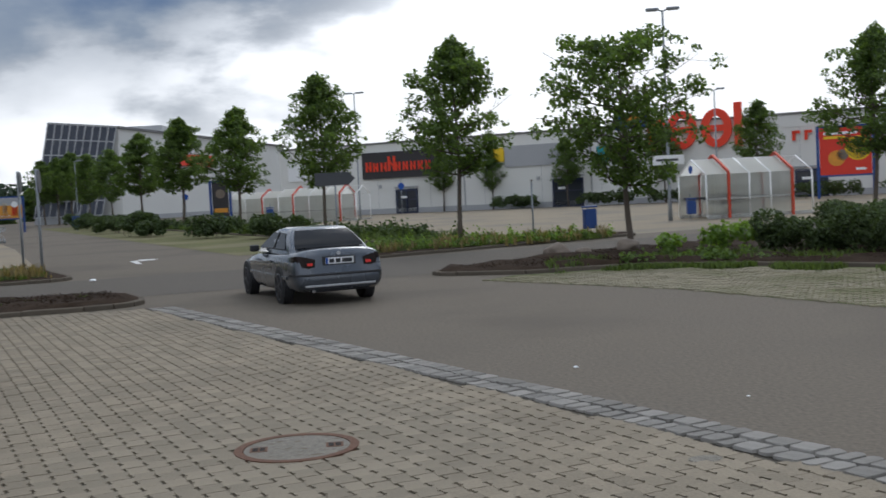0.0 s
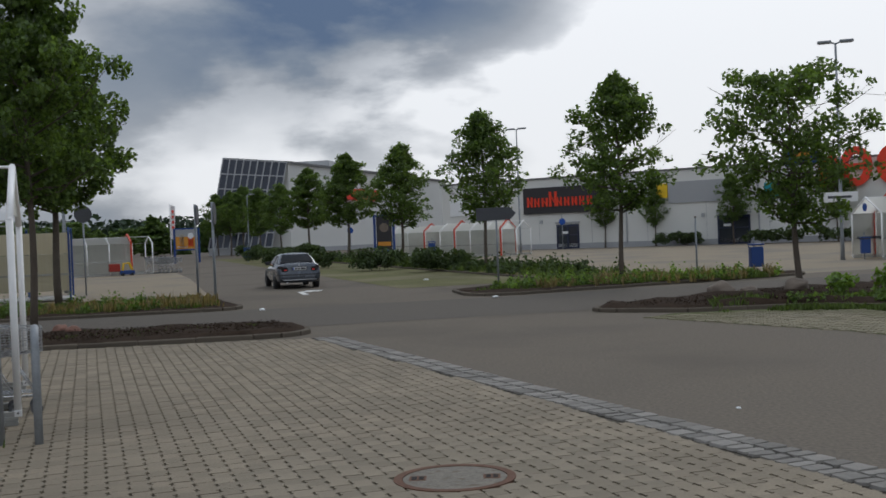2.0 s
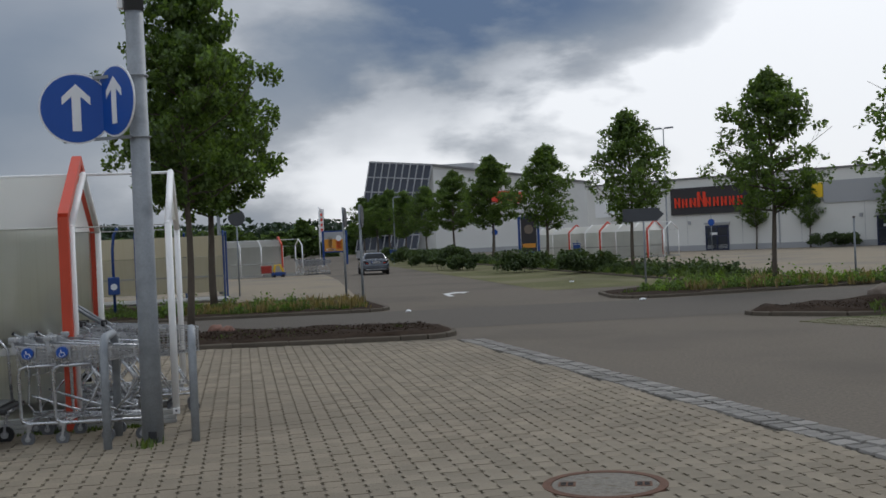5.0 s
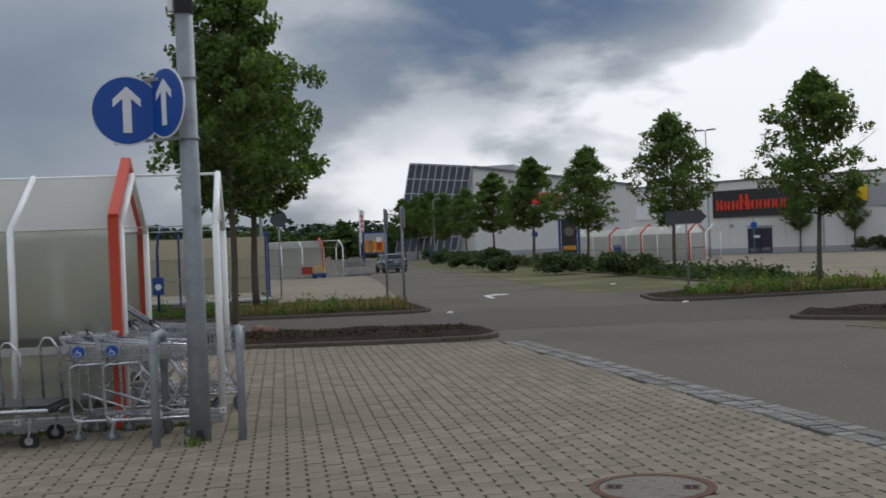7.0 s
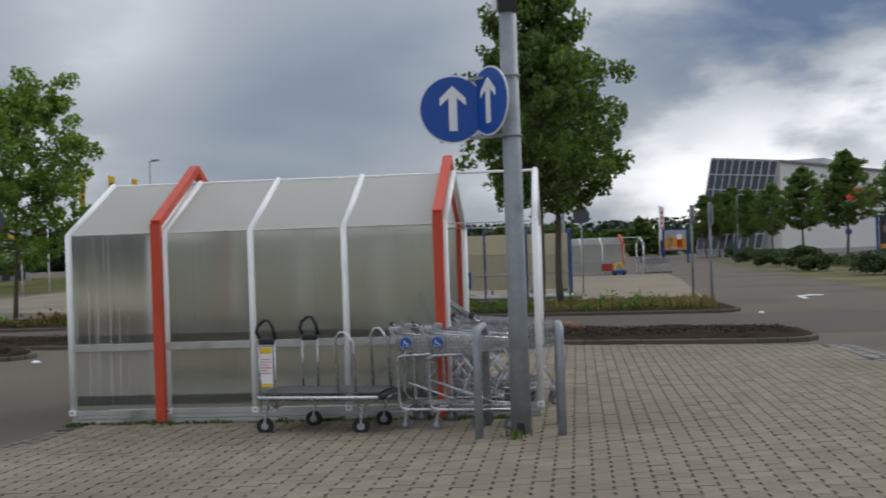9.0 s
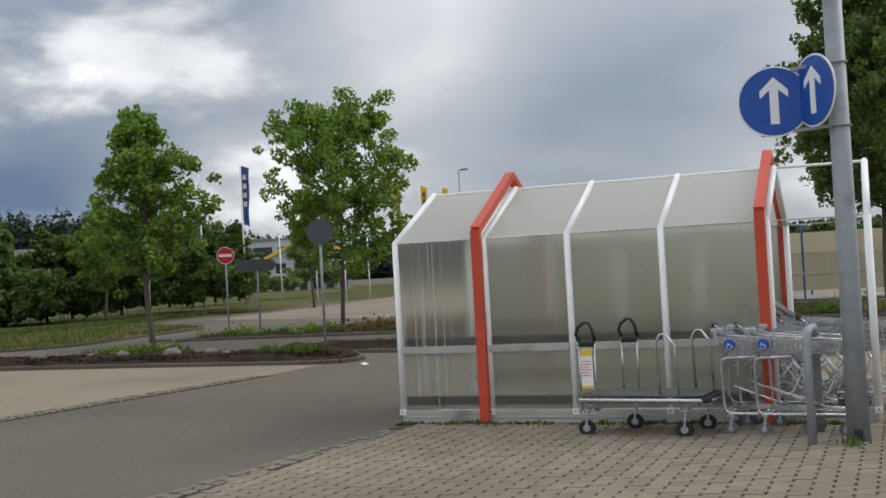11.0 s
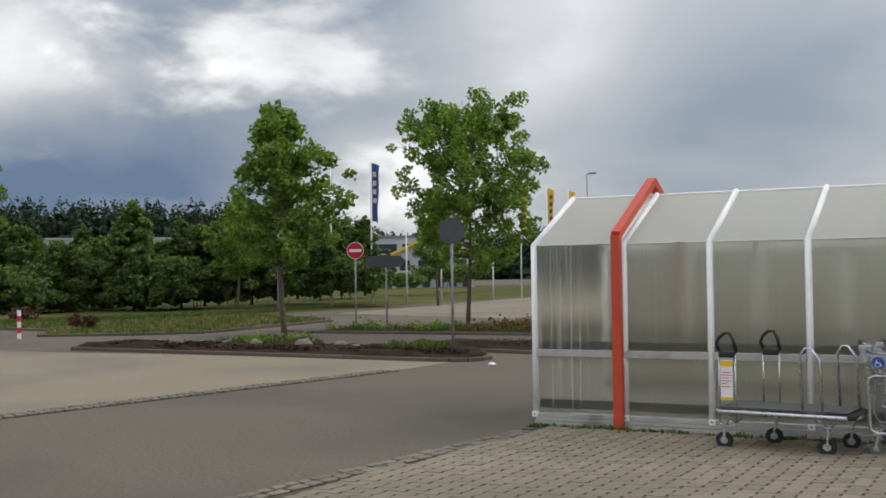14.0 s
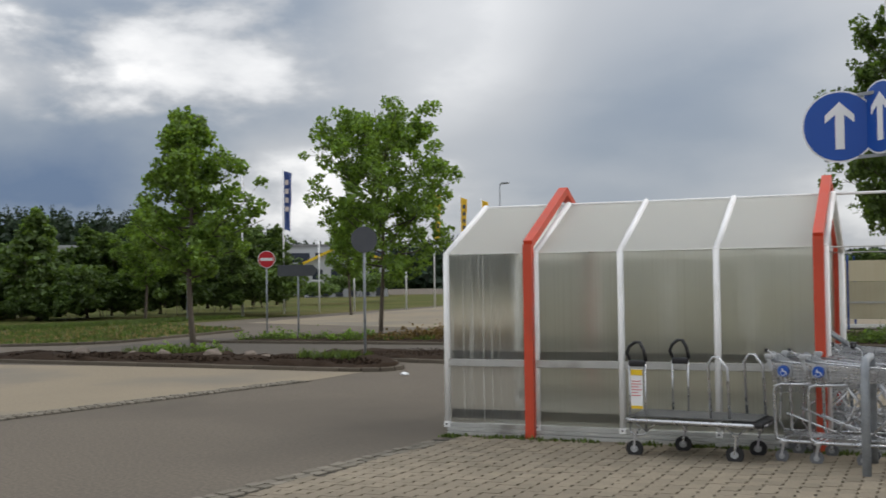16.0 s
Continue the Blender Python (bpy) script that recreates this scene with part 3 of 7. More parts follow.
def tufts(name, pts, count, hmin, hmax, mat, label, seed, z=0.08, spread=0.05, keep=None):
    """Tufts of grass blades scattered inside an outline."""
    rng = np.random.default_rng(seed)
    P = np.array(pts)
    lo, hi = P.min(0), P.max(0)
    got = np.empty((0, 2))
    while len(got) < count:
        q = rng.uniform(lo, hi, (count * 4, 2))
        inside = np.zeros(len(q), bool)
        for (x0, y0), (x1, y1) in zip(P, np.roll(P, 1, 0)):
            if y0 != y1:
                inside ^= ((y0 > q[:, 1]) != (y1 > q[:, 1])) & (q[:, 0] < (x1 - x0) * (q[:, 1] - y0) / (y1 - y0) + x0)
        patch = np.sin(q[:, 0] * 1.3 + seed) * np.sin(q[:, 1] * 1.7 + seed * 2) + 0.6 * np.sin(q[:, 0] * 3.1 - q[:, 1] * 2.3)
        got = np.concatenate([got, q[inside & (patch > -0.55)]])
    got = got[:count].tolist()
    verts, faces = [], []
    for x, y in got:
        h0 = rng.uniform(hmin, hmax)
        for _ in range(7):
            a = rng.uniform(0, 6.283)
            bx, by = x + rng.normal(0, spread), y + rng.normal(0, spread)
            h, lean, w = h0 * rng.uniform(0.6, 1.1), rng.uniform(0.1, 0.55), rng.uniform(0.008, 0.02) * (1 + h0)
            dx, dy = math.cos(a), math.sin(a)
            k = len(verts)
            verts += [(bx - dy * w, by + dx * w, z - 0.03), (bx + dy * w, by - dx * w, z - 0.03),
                      (bx + dx * lean * h * 0.4 + dy * w * 0.8, by + dy * lean * h * 0.4 - dx * w * 0.8, z + h * 0.6),
                      (bx + dx * lean * h, by + dy * lean * h, z + h)]
            faces += [(k, k + 1, k + 2), (k, k + 2, k + 3)]
    me = bpy.data.meshes.new(name)
    me.from_pydata(verts, [], faces)
    me.materials.append(mat)
    return tagged(new(name, me), label, "grass", kind="stuff")


def inside_points(pts, count, rng):
    P = np.array(pts)
    got = np.empty((0, 2))
    while len(got) < count:
        q = rng.uniform(P.min(0), P.max(0), (count * 3, 2))
        ok = np.zeros(len(q), bool)
        for (x0, y0), (x1, y1) in zip(P, np.roll(P, 1, 0)):
            if y0 != y1:
                ok ^= ((y0 > q[:, 1]) != (y1 > q[:, 1])) & (q[:, 0] < (x1 - x0) * (q[:, 1] - y0) / (y1 - y0) + x0)
        got = np.concatenate([got, q[ok]])
    return got[:count]


def mulch(name, pts, count, seed, size=0.026, z=0.125, lift=0.05):
    """Bark chips lying loose on a bed."""
    rng = np.random.default_rng(seed)
    q = inside_points(pts, count, rng)
    c = np.c_[q, z + lift * rng.uniform(-0.6, 1.0, count)]
    me = leaves_mesh(name, c, rng.uniform(0.5, 1.5, count) * size, rng, mulch_mat)
    return tagged(new(name, me), "loose dark bark mulch", "mulch", kind="stuff")


def ground_cover(name, pts, clumps, hmin, hmax, mat, label, seed, per=46, leaf=0.075, z=0.12):
    """Low leafy weeds in uneven clumps."""
    rng = np.random.default_rng(seed)
    q = inside_points(pts, clumps, rng)
    r = rng.uniform(0.10, 0.30, clumps)
    h = rng.uniform(hmin, hmax, clumps) ** 1.0
    i = np.repeat(np.arange(clumps), per)
    o = rng.normal(size=(len(i), 3)) * 0.5
    c = np.c_[q[i] + o[:, :2] * r[i][:, None], z + np.abs(o[:, 2]) * h[i]]
    me = leaves_mesh(name, c, rng.uniform(0.6, 1.4, len(i)) * leaf, rng, mat)
    return tagged(new(name, me), label, "weeds", kind="stuff")


# ---- trees, hedges, shrubs ----
def tree_parts(seed, h, width, crown_from, leaf_mat, leaf=0.15, n_leaf=5200, trunk_r=0.085, shape="cone", sparse=0.0):
    """Trunk with limbs, and a crown of leaf clumps along the limbs; meshes of a tree of height h."""
    rng = np.random.default_rng(seed)
    bm = B()
    lean = rng.normal(0, 0.012, 2)
    axis = [Vector((lean[0] * z + 0.05 * math.sin(z * 1.3 + seed), lean[1] * z + 0.05 * math.cos(z * 1.1 + seed), z)) for z in np.linspace(-0.1, h * 0.93, 12)]
    tube(bm, axis, trunk_r, 9, trunk_r * 0.12)
    tube(bm, [axis[0] + Vector((0, 0, 0.02)), axis[0] + Vector((0, 0, 0.18))], trunk_r * 1.45, 9, trunk_r * 1.0)

    def at(z):
        i = max(0, min(10, int((z + 0.1) / (h * 0.93 + 0.1) * 11)))
        k = ((z + 0.1) / (h * 0.93 + 0.1) * 11) - i
        return axis[i].lerp(axis[i + 1], k)

    centres, weights = [], []
    n_limb = 54
    for i in range(n_limb):
        f = (i + rng.uniform(0, 0.8)) / n_limb
        z0 = crown_from + (h * 0.95 - crown_from) * f * 0.93
        if shape == "cone":
            rad = width / 2 * min(1.0, 0.45 + 2.4 * f) * (1.02 - f) ** 0.78 * 1.12
        elif shape == "oval":
            rad = width / 2 * math.sqrt(max(0.04, 1 - ((f - 0.34) / (0.68 if f > 0.34 else 0.60)) ** 2))
        elif shape == "round":
            rad = width / 2 * math.sqrt(max(0.05, 1 - (1.9 * f - 0.85) ** 2))
        else:
            rad = width / 2 * (0.55 + 0.55 * math.sin(min(1.0, f * 1.25) * math.pi * 0.62)) * (1.0 if f < 0.72 else 1.0 - (f - 0.72) * 2.2)
        rad *= rng.uniform(0.78, 1.0) if shape == "wide" else rng.uniform(0.62, 1.08)
        rad *= 1.08
        a = i * 2.4 + rng.normal(0, 0.35)
        p0 = at(z0)
        rise = rng.uniform(0.10, 0.75) * rad * (0.7 if shape == "wide" else 1.0)
        tip = p0 + Vector((math.cos(a) * rad, math.sin(a) * rad, rise))
        mid = p0.lerp(tip, 0.5) + Vector((rng.normal(0, 0.06), rng.normal(0, 0.06), -0.08 * rad))
        tube(bm, [p0, mid, tip], 0.032 * (1.15 - f), 5, 0.006)
        side = Vector((-math.sin(a), math.cos(a), 0))
        for k in (0.26, 0.38, 0.5, 0.6, 0.69, 0.78, 0.86, 0.93, 1.0):
            if rng.uniform() < sparse:
                continue
            swing = side * rng.normal(0, 0.22) * rad * (0.35 + 0.5 * k) + Vector((0, 0, rng.normal(0, 0.11) * rad))
            c = p0.lerp(tip, k) + swing
            if swing.length > 0.12:
                tube(bm, [p0.lerp(tip, k * 0.86), c], 0.008, 3, 0.003)
            centres.append(c); weights.append(0.13 + 0.21 * rng.uniform())
    for k in range(9):
        c = at(h * 0.93 - k * 0.22) + Vector((rng.normal(0, 0.05 + 0.03 * k), rng.normal(0, 0.05 + 0.03 * k), 0.06))
        centres.append(c); weights.append(0.12 + 0.015 * k)
    C, W = np.array([tuple(c) for c in centres]), np.array(weights)
    W = W * (width / 4.0) ** 0.5
    pick = rng.choice(len(C), n_leaf, p=(W ** 2) / (W ** 2).sum())
    off = rng.normal(size=(n_leaf, 3))
    off /= np.linalg.norm(off, axis=1, keepdims=True)
    off *= (rng.uniform(0.15, 1.0, (n_leaf, 1)) ** 0.55) * W[pick][:, None]
    off[:, 2] *= 0.80
    pos = C[pick] + off
    crown = leaves_mesh("crown", pos, rng.uniform(0.7, 1.3, n_leaf) * leaf, rng, leaf_mat)
    me = bpy.data.meshes.new("trunk")
    bm.to_mesh(me); bm.free()
    me.materials.append(bark)
    for p in me.polygons:
        p.use_smooth = True
    return me, crown


def tree(meshes, x, y, z, turn, scale, label, wide=1.0, group="car park trees"):
    ob = thing("tree", label, "tree", pose(x, y, z, 0, 0, turn) @ Matrix.Diagonal((scale * wide, scale * wide, scale, 1)), group)
    for n, me in zip(("trunk", "crown"), meshes):
        p = new(n, me); p.parent = ob
    return ob


T_CONE = tree_parts(11, 6.8, 4.0, 2.0, leaf_dark, leaf=0.104, n_leaf=11500, sparse=0.34)
T_FULL = tree_parts(12, 7.0, 4.2, 2.0, leaf_dark, leaf=0.112, n_leaf=12000, sparse=0.20)
T_WIDE = tree_parts(13, 5.4, 3.8, 1.5, leaf_dark, leaf=0.10, n_leaf=10500, shape="wide", sparse=0.34)
T_LEFT = tree_parts(14, 8.6, 5.1, 2.6, leaf_dark, leaf=0.122, n_leaf=23000, trunk_r=0.11, sparse=0.05)
T_LIGHT = tree_parts(15, 6.5, 3.5, 1.8, leaf_mid, leaf=0.118, n_leaf=13500, sparse=0.26)
T_LIGHT2 = tree_parts(16, 7.3, 5.2, 1.9, leaf_mid, leaf=0.120, n_leaf=21000, shape="oval", sparse=0.22)
T_WOOD = tree_parts(17, 6.0, 4.4, 0.2, leaf_wood, leaf=0.24, n_leaf=7500, shape="round")
T_WOOD2 = tree_parts(18, 6.4, 3.8, 0.2, leaf_wood, leaf=0.24, n_leaf=7500, shape="cone")

DARK = "young maple with dark green leaves in a kerbed bed"
tree(T_CONE, 1.50, 34.3, 0.08, 30, 1.0, "young maple with airy dark green crown on the green island")
tree(T_WIDE, 5.31, 26.9, 0.08, 200, 1.0, "low spreading maple with sparse dark crown in mulch")
tree(T_FULL, -3.75, 48.3, 0.06, 100, 1.07, DARK)
for x, y, s, r in ((-9.7, 62.5, 1.06, 10), (-15.9, 77.6, 1.10, 160), (-22.8, 94.1, 1.12, 60), (-29.0, 108, 1.12, 250), (-32.5, 113, 1.1, 130), (-36.5, 120, 1.12, 20), (-40.5, 128, 1.1, 80), (-45, 137, 1.2, 190)):
    tree(T_FULL if r % 20 else T_LEFT, x, y, 0.05, r, s if r % 20 else s * 0.86, DARK, 1.1)
tree(T_LEFT, -10.75, 21.0, 0.1, 120, 0.93, "full dark green maple standing in the mulch bed", 0.82)
tree(T_LEFT, -14.5, 29.9, 0.08, 250, 1.0, "full dark green maple on the weedy island", 1.06)
tree(T_LIGHT, -25.7, 13.4, 0.08, 40, 1.0, "young maple with fresh light green leaves on a mulch island")
tree(T_LIGHT2, -29.0, 22.0, 0.08, 320, 1.02, "broad young maple with fresh green leaves on the entry island", 0.9)
tree(T_LIGHT, -48.5, 23.3, 0.1, 220, 0.88, "slender young tree on the grass verge")
tree(T_LIGHT, -58.0, 21.9, 0.15, 130, 0.94, "slender young tree before the hedge", 0.85)
tree(T_LIGHT, -49.6, 35.9, 0.1, 75, 1.04, "young maple behind the entry island", 0.85)
for x, y, s, r in ((2.6, 93, 0.86, 15), (6.6, 91, 0.8, 75), (12.2, 87, 0.88, 140), (19.2, 84, 0.92, 200), (23.2, 74, 1.08, 265)):
    tree(T_FULL, x, y, 0.05, r, s * 0.95, "young maple in front of the white store wall", 0.95)
tree(T_CONE, 16.0, 38.0, 0.05, 300, 1.05, "tall maple beside the hoarding")
for i in range(21):
    a = radians(57.8 + i * 1.15)
    d = 64 + 5 * math.sin(i * 2.3)
    x, y = -d * math.sin(a), d * math.cos(a)
    tree((T_WOOD2, T_WOOD)[i % 2], x, y, bank_z(x, y) - 0.1, i * 67, (0.74, 0.80, 0.66, 0.92, 0.70, 0.80, 0.62)[i % 7], "dense green tree of the boundary hedge", 1.15, "boundary trees")
tree(T_LIGHT2, -64, 14.5, 0.1, 20, 1.25, "pale green willow-like tree above the boundary hedge", 0.7, "boundary trees")
for i in range(12):
    a = radians(17.5 + i * 1.3)
    d = 190 + 14 * math.sin(i * 1.9)
    tree((T_WOOD, T_WOOD2)[i % 2], -d * math.sin(a), d * math.cos(a), -0.5, i * 51, (0.85, 1.05, 0.75, 1.15, 0.9)[i % 5], "distant dark green tree", 1.7, "distant trees")


def shrub(name, x, y, lx, ly, h, turn, seed, label, mat=None, n=2600, leaf=0.10, z=0.06, category="shrub", group=""):
    """A clipped or wild shrub: short stems and a dense uneven mass of leaves."""
    rng = np.random.default_rng(seed)
    ob = thing(name, label, category, pose(x, y, z, 0, 0, turn), group)
    k = max(5, int(lx * ly * 5))
    c = np.stack([rng.uniform(-0.5, 0.5, k) * lx * 0.86, rng.uniform(-0.5, 0.5, k) * ly * 0.7, rng.uniform(0.25, 0.78, k) * h], 1)
    pick = rng.integers(0, k, n)
    o = rng.normal(size=(n, 3)); o /= np.linalg.norm(o, axis=1, keepdims=True)
    pos = c[pick] + o * rng.uniform(0.3, 1, (n, 1)) ** 0.5 * np.array([0.42, 0.42, 0.26]) * min(1.0, h)
    pos[:, 2] = np.abs(pos[:, 2])
    m = new("foliage", leaves_mesh("foliage", pos, rng.uniform(0.6, 1.4, n) * leaf, rng, mat or leaf_hedge)); m.parent = ob
    for i in range(min(k, 5)):
        bm = B(); tube(bm, [(c[i][0] * 0.7, c[i][1] * 0.7, -0.12), (c[i][0], c[i][1], c[i][2])], 0.016, 5, 0.006)
        link_mesh("stem", bm, bark, ob)
    return ob


HEDGE = "low dense dark green hedge"
for i, (x, y) in enumerate(((8.3, 22.6), (9.3, 21.2), (10.6, 20.0), (12.0, 18.6), (9.9, 23.9), (11.5, 22.4))):
    shrub("hedge", x, y, 2.3, 1.9, 1.12 if i else 0.95, -40, 40 + i, HEDGE + " over mulch", n=8500, category="hedge", group="hedge plants", leaf=0.062)
shrub("shrub", 6.75, 23.3, 0.8, 0.7, 0.85, 10, 60, "loose light green shrub beside the hedge", leaf_mid, 700)
shrub("shrub", 5.55, 23.9, 0.4, 0.4, 0.6, 10, 61, "thin young shrub in mulch", leaf_mid, 220)
for i, (x, y, lx, h) in enumerate(((-5.9, 50.2, 3.6, 1.15), (-9.6, 54.3, 3.6, 1.25), (-15.9, 64.5, 2.9, 1.6), (-14.4, 61.5, 2.2, 0.9), (-19.8, 74, 3.2, 1.2), (-21.6, 79, 3.0, 1.3), (-25, 87, 3.5, 1.3), (-29, 97, 3.5, 1.5))):
    shrub("shrub", x, y, lx * 0.78, 1.9, h * 0.95, 20, 70 + i, "rounded dark green shrub in the tree bed", n=2600, leaf=0.13, group="tree bed shrubs")
for i, (x, y, lx) in enumerate(((8.3, 89, 4.0), (14.5, 84, 5), (19.5, 81, 5), (26.5, 73.5, 7), (33, 70, 7))):
    shrub("hedge", x, y, lx, 1.6, 1.15, -27, 90 + i, HEDGE + " along the store front", n=2200, leaf=0.16, category="hedge", group="store hedges")
shrub("shrub", -37.5, 12.2, 0.9, 0.8, 0.6, 0, 110, "reddish-brown low shrub on the verge", M_leaf("red_leaf", (0.10, 0.05, 0.035), 0.4, 0.2), 500)
shrub("shrub", -45.2, 12.5, 1.1, 0.9, 0.7, 0, 111, "reddish-brown low shrub on the verge", M_leaf("red_leaf_b", (0.10, 0.05, 0.035), 0.4, 0.2), 500)
shrub("shrub", -57, 11.5, 6, 4, 3.4, 0, 112, "bright yellow-green bush at the boundary", leaf_mid, 3000, 0.22, 0.1)
for i, (x, y, h) in enumerate(((-66, 37.5, 2.2), (-68, 41, 1.5), (-72, 48.5, 1.2), (-68, 34, 2.6), (-74, 54, 2.0), (-78, 60, 2.3))):
    shrub("shrub", x, y, 5, 3.5, h, 30, 120 + i, "dense green bush behind the flagpoles", leaf_wood, n=2600, leaf=0.2, z=bank_z(x, y) - 0.1, group="flagpole bushes")

for i in range(15):
    a, d = radians(58.2 + i * 1.55), 60 + 2.0 * math.sin(i * 1.7)
    x, y = -d * math.sin(a), d * math.cos(a)
    shrub("bush", x, y, 4.2, 3.0, (2.3, 3.1, 2.0, 3.4, 2.7)[i % 5], i * 31, 140 + i, "dense green bush at the foot of the boundary trees", leaf_wood, 3400, 0.19, bank_z(x, y) - 0.1, "bush", "boundary bushes")

LEFT_BED = [(-26, 21.4), (-8.9, 27.3), (-11.2, 31.8), (-24, 26.5)]
MID_BED = [(-2.9, 30.2), (6.0, 33.6), (6.6, 36), (-1.0, 36.2)]
tufts("grass_tufts_left", LEFT_BED, 1500, 0.05, 0.18, blade_mat, "green grass and weeds in the island bed", 1)
ground_cover("weeds_left", [(-26, 21.4), (-10.2, 26.9), (-12, 31), (-24, 26.5)], 150, 0.08, 0.32, leaf_dark, "leafy green weeds on the island", 21)
tufts("dry_weeds_left", [(-13.5, 25.9), (-8.9, 27.4), (-10.4, 30.2), (-13.5, 29)], 150, 0.10, 0.38, dry_blade, "dry brown weeds in the island bed", 2)
tufts("grass_tufts_mid", MID_BED, 1000, 0.04, 0.15, blade_mat, "green weeds on the island", 3)
ground_cover("weeds_mid", MID_BED, 120, 0.08, 0.28, leaf_dark, "leafy green weeds on the island", 22)
ground_cover("weeds_mid_light", MID_BED, 24, 0.12, 0.36, leaf_mid, "light green weeds on the island", 23)
tufts("dry_weeds_mid", [(-1.5, 30.2), (6.0, 33.6), (6.6, 36), (1.0, 36.2)], 150, 0.12, 0.4, dry_blade, "dry brown weeds on the island", 4)
tufts("grass_tufts_row", BED_ROW, 2600, 0.1, 0.3, blade_mat, "grass in the tree bed", 5, z=0.1)
ground_cover("weeds_row", BED_ROW, 420, 0.15, 0.5, leaf_hedge, "leafy weeds in the tree bed", 24, leaf=0.12)
tufts("grass_tufts_right", [(2.6, 22.0), (4.5, 22.6), (6.3, 21.6), (8.3, 19.4), (9.5, 20), (6.5, 23.6), (3, 24)], 500, 0.05, 0.2, blade_mat, "weeds along the kerb", 6)
ground_cover("weeds_right", [(3.4, 22.2), (4.5, 22.6), (6.3, 21.6), (7.0, 21.2), (7.0, 22.4), (6.5, 22.6)], 22, 0.06, 0.18, leaf_dark, "green weeds along the kerb", 25)
tufts("weeds_near_kerb", [(2.6, 21.5), (4.4, 22.1), (6.2, 21.2), (8.2, 19.0), (11, 16.05), (10.6, 15.6), (7.8, 18.5), (5.8, 20.6), (4.4, 21.5)], 1300, 0.03, 0.11, blade_mat, "low grass growing along the kerb of the paved bays", 7, z=0.03)
tufts("verge_grass", [(-45.6, 22.4), (-42.0, 9.8), (-40.0, 4.2), (-43.0, 3.4), (-45.2, 10.5), (-48.0, 20.5), (-51.0, 28.0), (-49.4, 29.3)], 4500, 0.04, 0.16, blade_mat, "uneven grass along the foot of the bank", 15, z=0.10)
tufts("verge_tongue_grass", ISL_VERGE, 1500, 0.03, 0.14, blade_mat, "rough grass on the verge tongue", 16, z=0.09)
tufts("verge_tongue_dry", ISL_VERGE, 500, 0.04, 0.16, dry_blade, "dry straw-coloured grass on the verge tongue", 17, z=0.09)
tufts("grass_tufts_lane", [(-26.8, 12.0), (-24.4, 12.4), (-24.6, 14), (-26.6, 13.2)], 140, 0.06, 0.2, blade_mat, "grass round the tree foot", 8)
ground_cover("weeds_lane", [(-26.8, 12.0), (-24.4, 12.4), (-24.6, 14), (-26.6, 13.2)], 12, 0.10, 0.25, leaf_mid, "green weeds round the tree foot", 26)
tufts("grass_tufts_sign", [(-20.6, 13.0), (-19.2, 13.4), (-19.4, 14.2), (-20.8, 13.8)], 160, 0.1, 0.28, blade_mat, "grass round the sign post", 9)
tufts("grass_tufts_entry", [(-29.8, 16.8), (-24, 20.2), (-25, 22.2), (-30, 18.6)], 260, 0.05, 0.2, blade_mat, "grass on the entry island", 10)
ground_cover("weeds_entry", [(-29.8, 16.8), (-26, 19.0), (-27, 20.6), (-30, 18.6)], 16, 0.10, 0.28, leaf_mid, "green weeds on the entry island", 27)
rusty = M_leaf("rusty_leaf", (0.16, 0.105, 0.045), 0.45, 0.2)
ground_cover("rusty_cover_entry", [(-26, 19.2), (-17, 23.8), (-17.6, 26), (-26, 22.0)], 380, 0.1, 0.3, rusty, "rusty brown ground cover on the entry island", 28)
tufts("grass_tufts_mulch", [(-10.9, 18.2), (-5.5, 19.4), (-6.2, 21), (-11, 20.2)], 120, 0.03, 0.1, blade_mat, "sparse weeds in the mulch", 12)
tufts("moss_at_shelter", [(-9.9, 7.86), (-5.42, 9.98), (-5.40, 10.08), (-9.95, 7.98)], 120, 0.01, 0.05, blade_mat, "moss and weeds along the base rail", 13, z=0.02, spread=0.03)
tufts("grass_at_post", [(-5.3, 8.6), (-4.9, 8.8), (-5.0, 9.1), (-5.4, 9.0)], 4, 0.03, 0.08, blade_mat, "small weeds at the post foot", 14, z=0.02)
mulch("mulch_near", [(-21, 14.8), (-5.0, 19.4), (-5.9, 21.3), (-21, 16.8)], 16000, 31)
mulch("mulch_right", [(0.6, 23.0), (2.2, 22.2), (4.5, 22.6), (6.3, 21.6), (9, 19.4), (11, 22), (5.2, 27.0)], 13000, 32)
mulch("mulch_lane", [(-27, 9.1), (-17.7, 13.1), (-19, 14.2), (-27.6, 10.4)], 8000, 33, 0.055)
mulch("mulch_left", LEFT_BED, 1500, 34)
mulch("mulch_mid", MID_BED, 1200, 35)


def boulder(x, y, r, mat, label, seed):
    bm = B()
    bmesh.ops.create_icosphere(bm, subdivisions=3, radius=r)
    for v in bm.verts:
        v.co *= 1 + 0.35 * noise.noise(v.co * (1.4 / r) + Vector((seed, 0, 0))) + 0.1 * noise.noise(v.co * (5 / r))
        v.co.z *= 0.68
    ob = link_mesh("boulder", bm, mat, smooth=True)
    ob.matrix_basis = pose(x, y, 0.08 + r * 0.4, 0, 0, seed * 50)
    return tagged(ob, label, "boulder", "boulders")


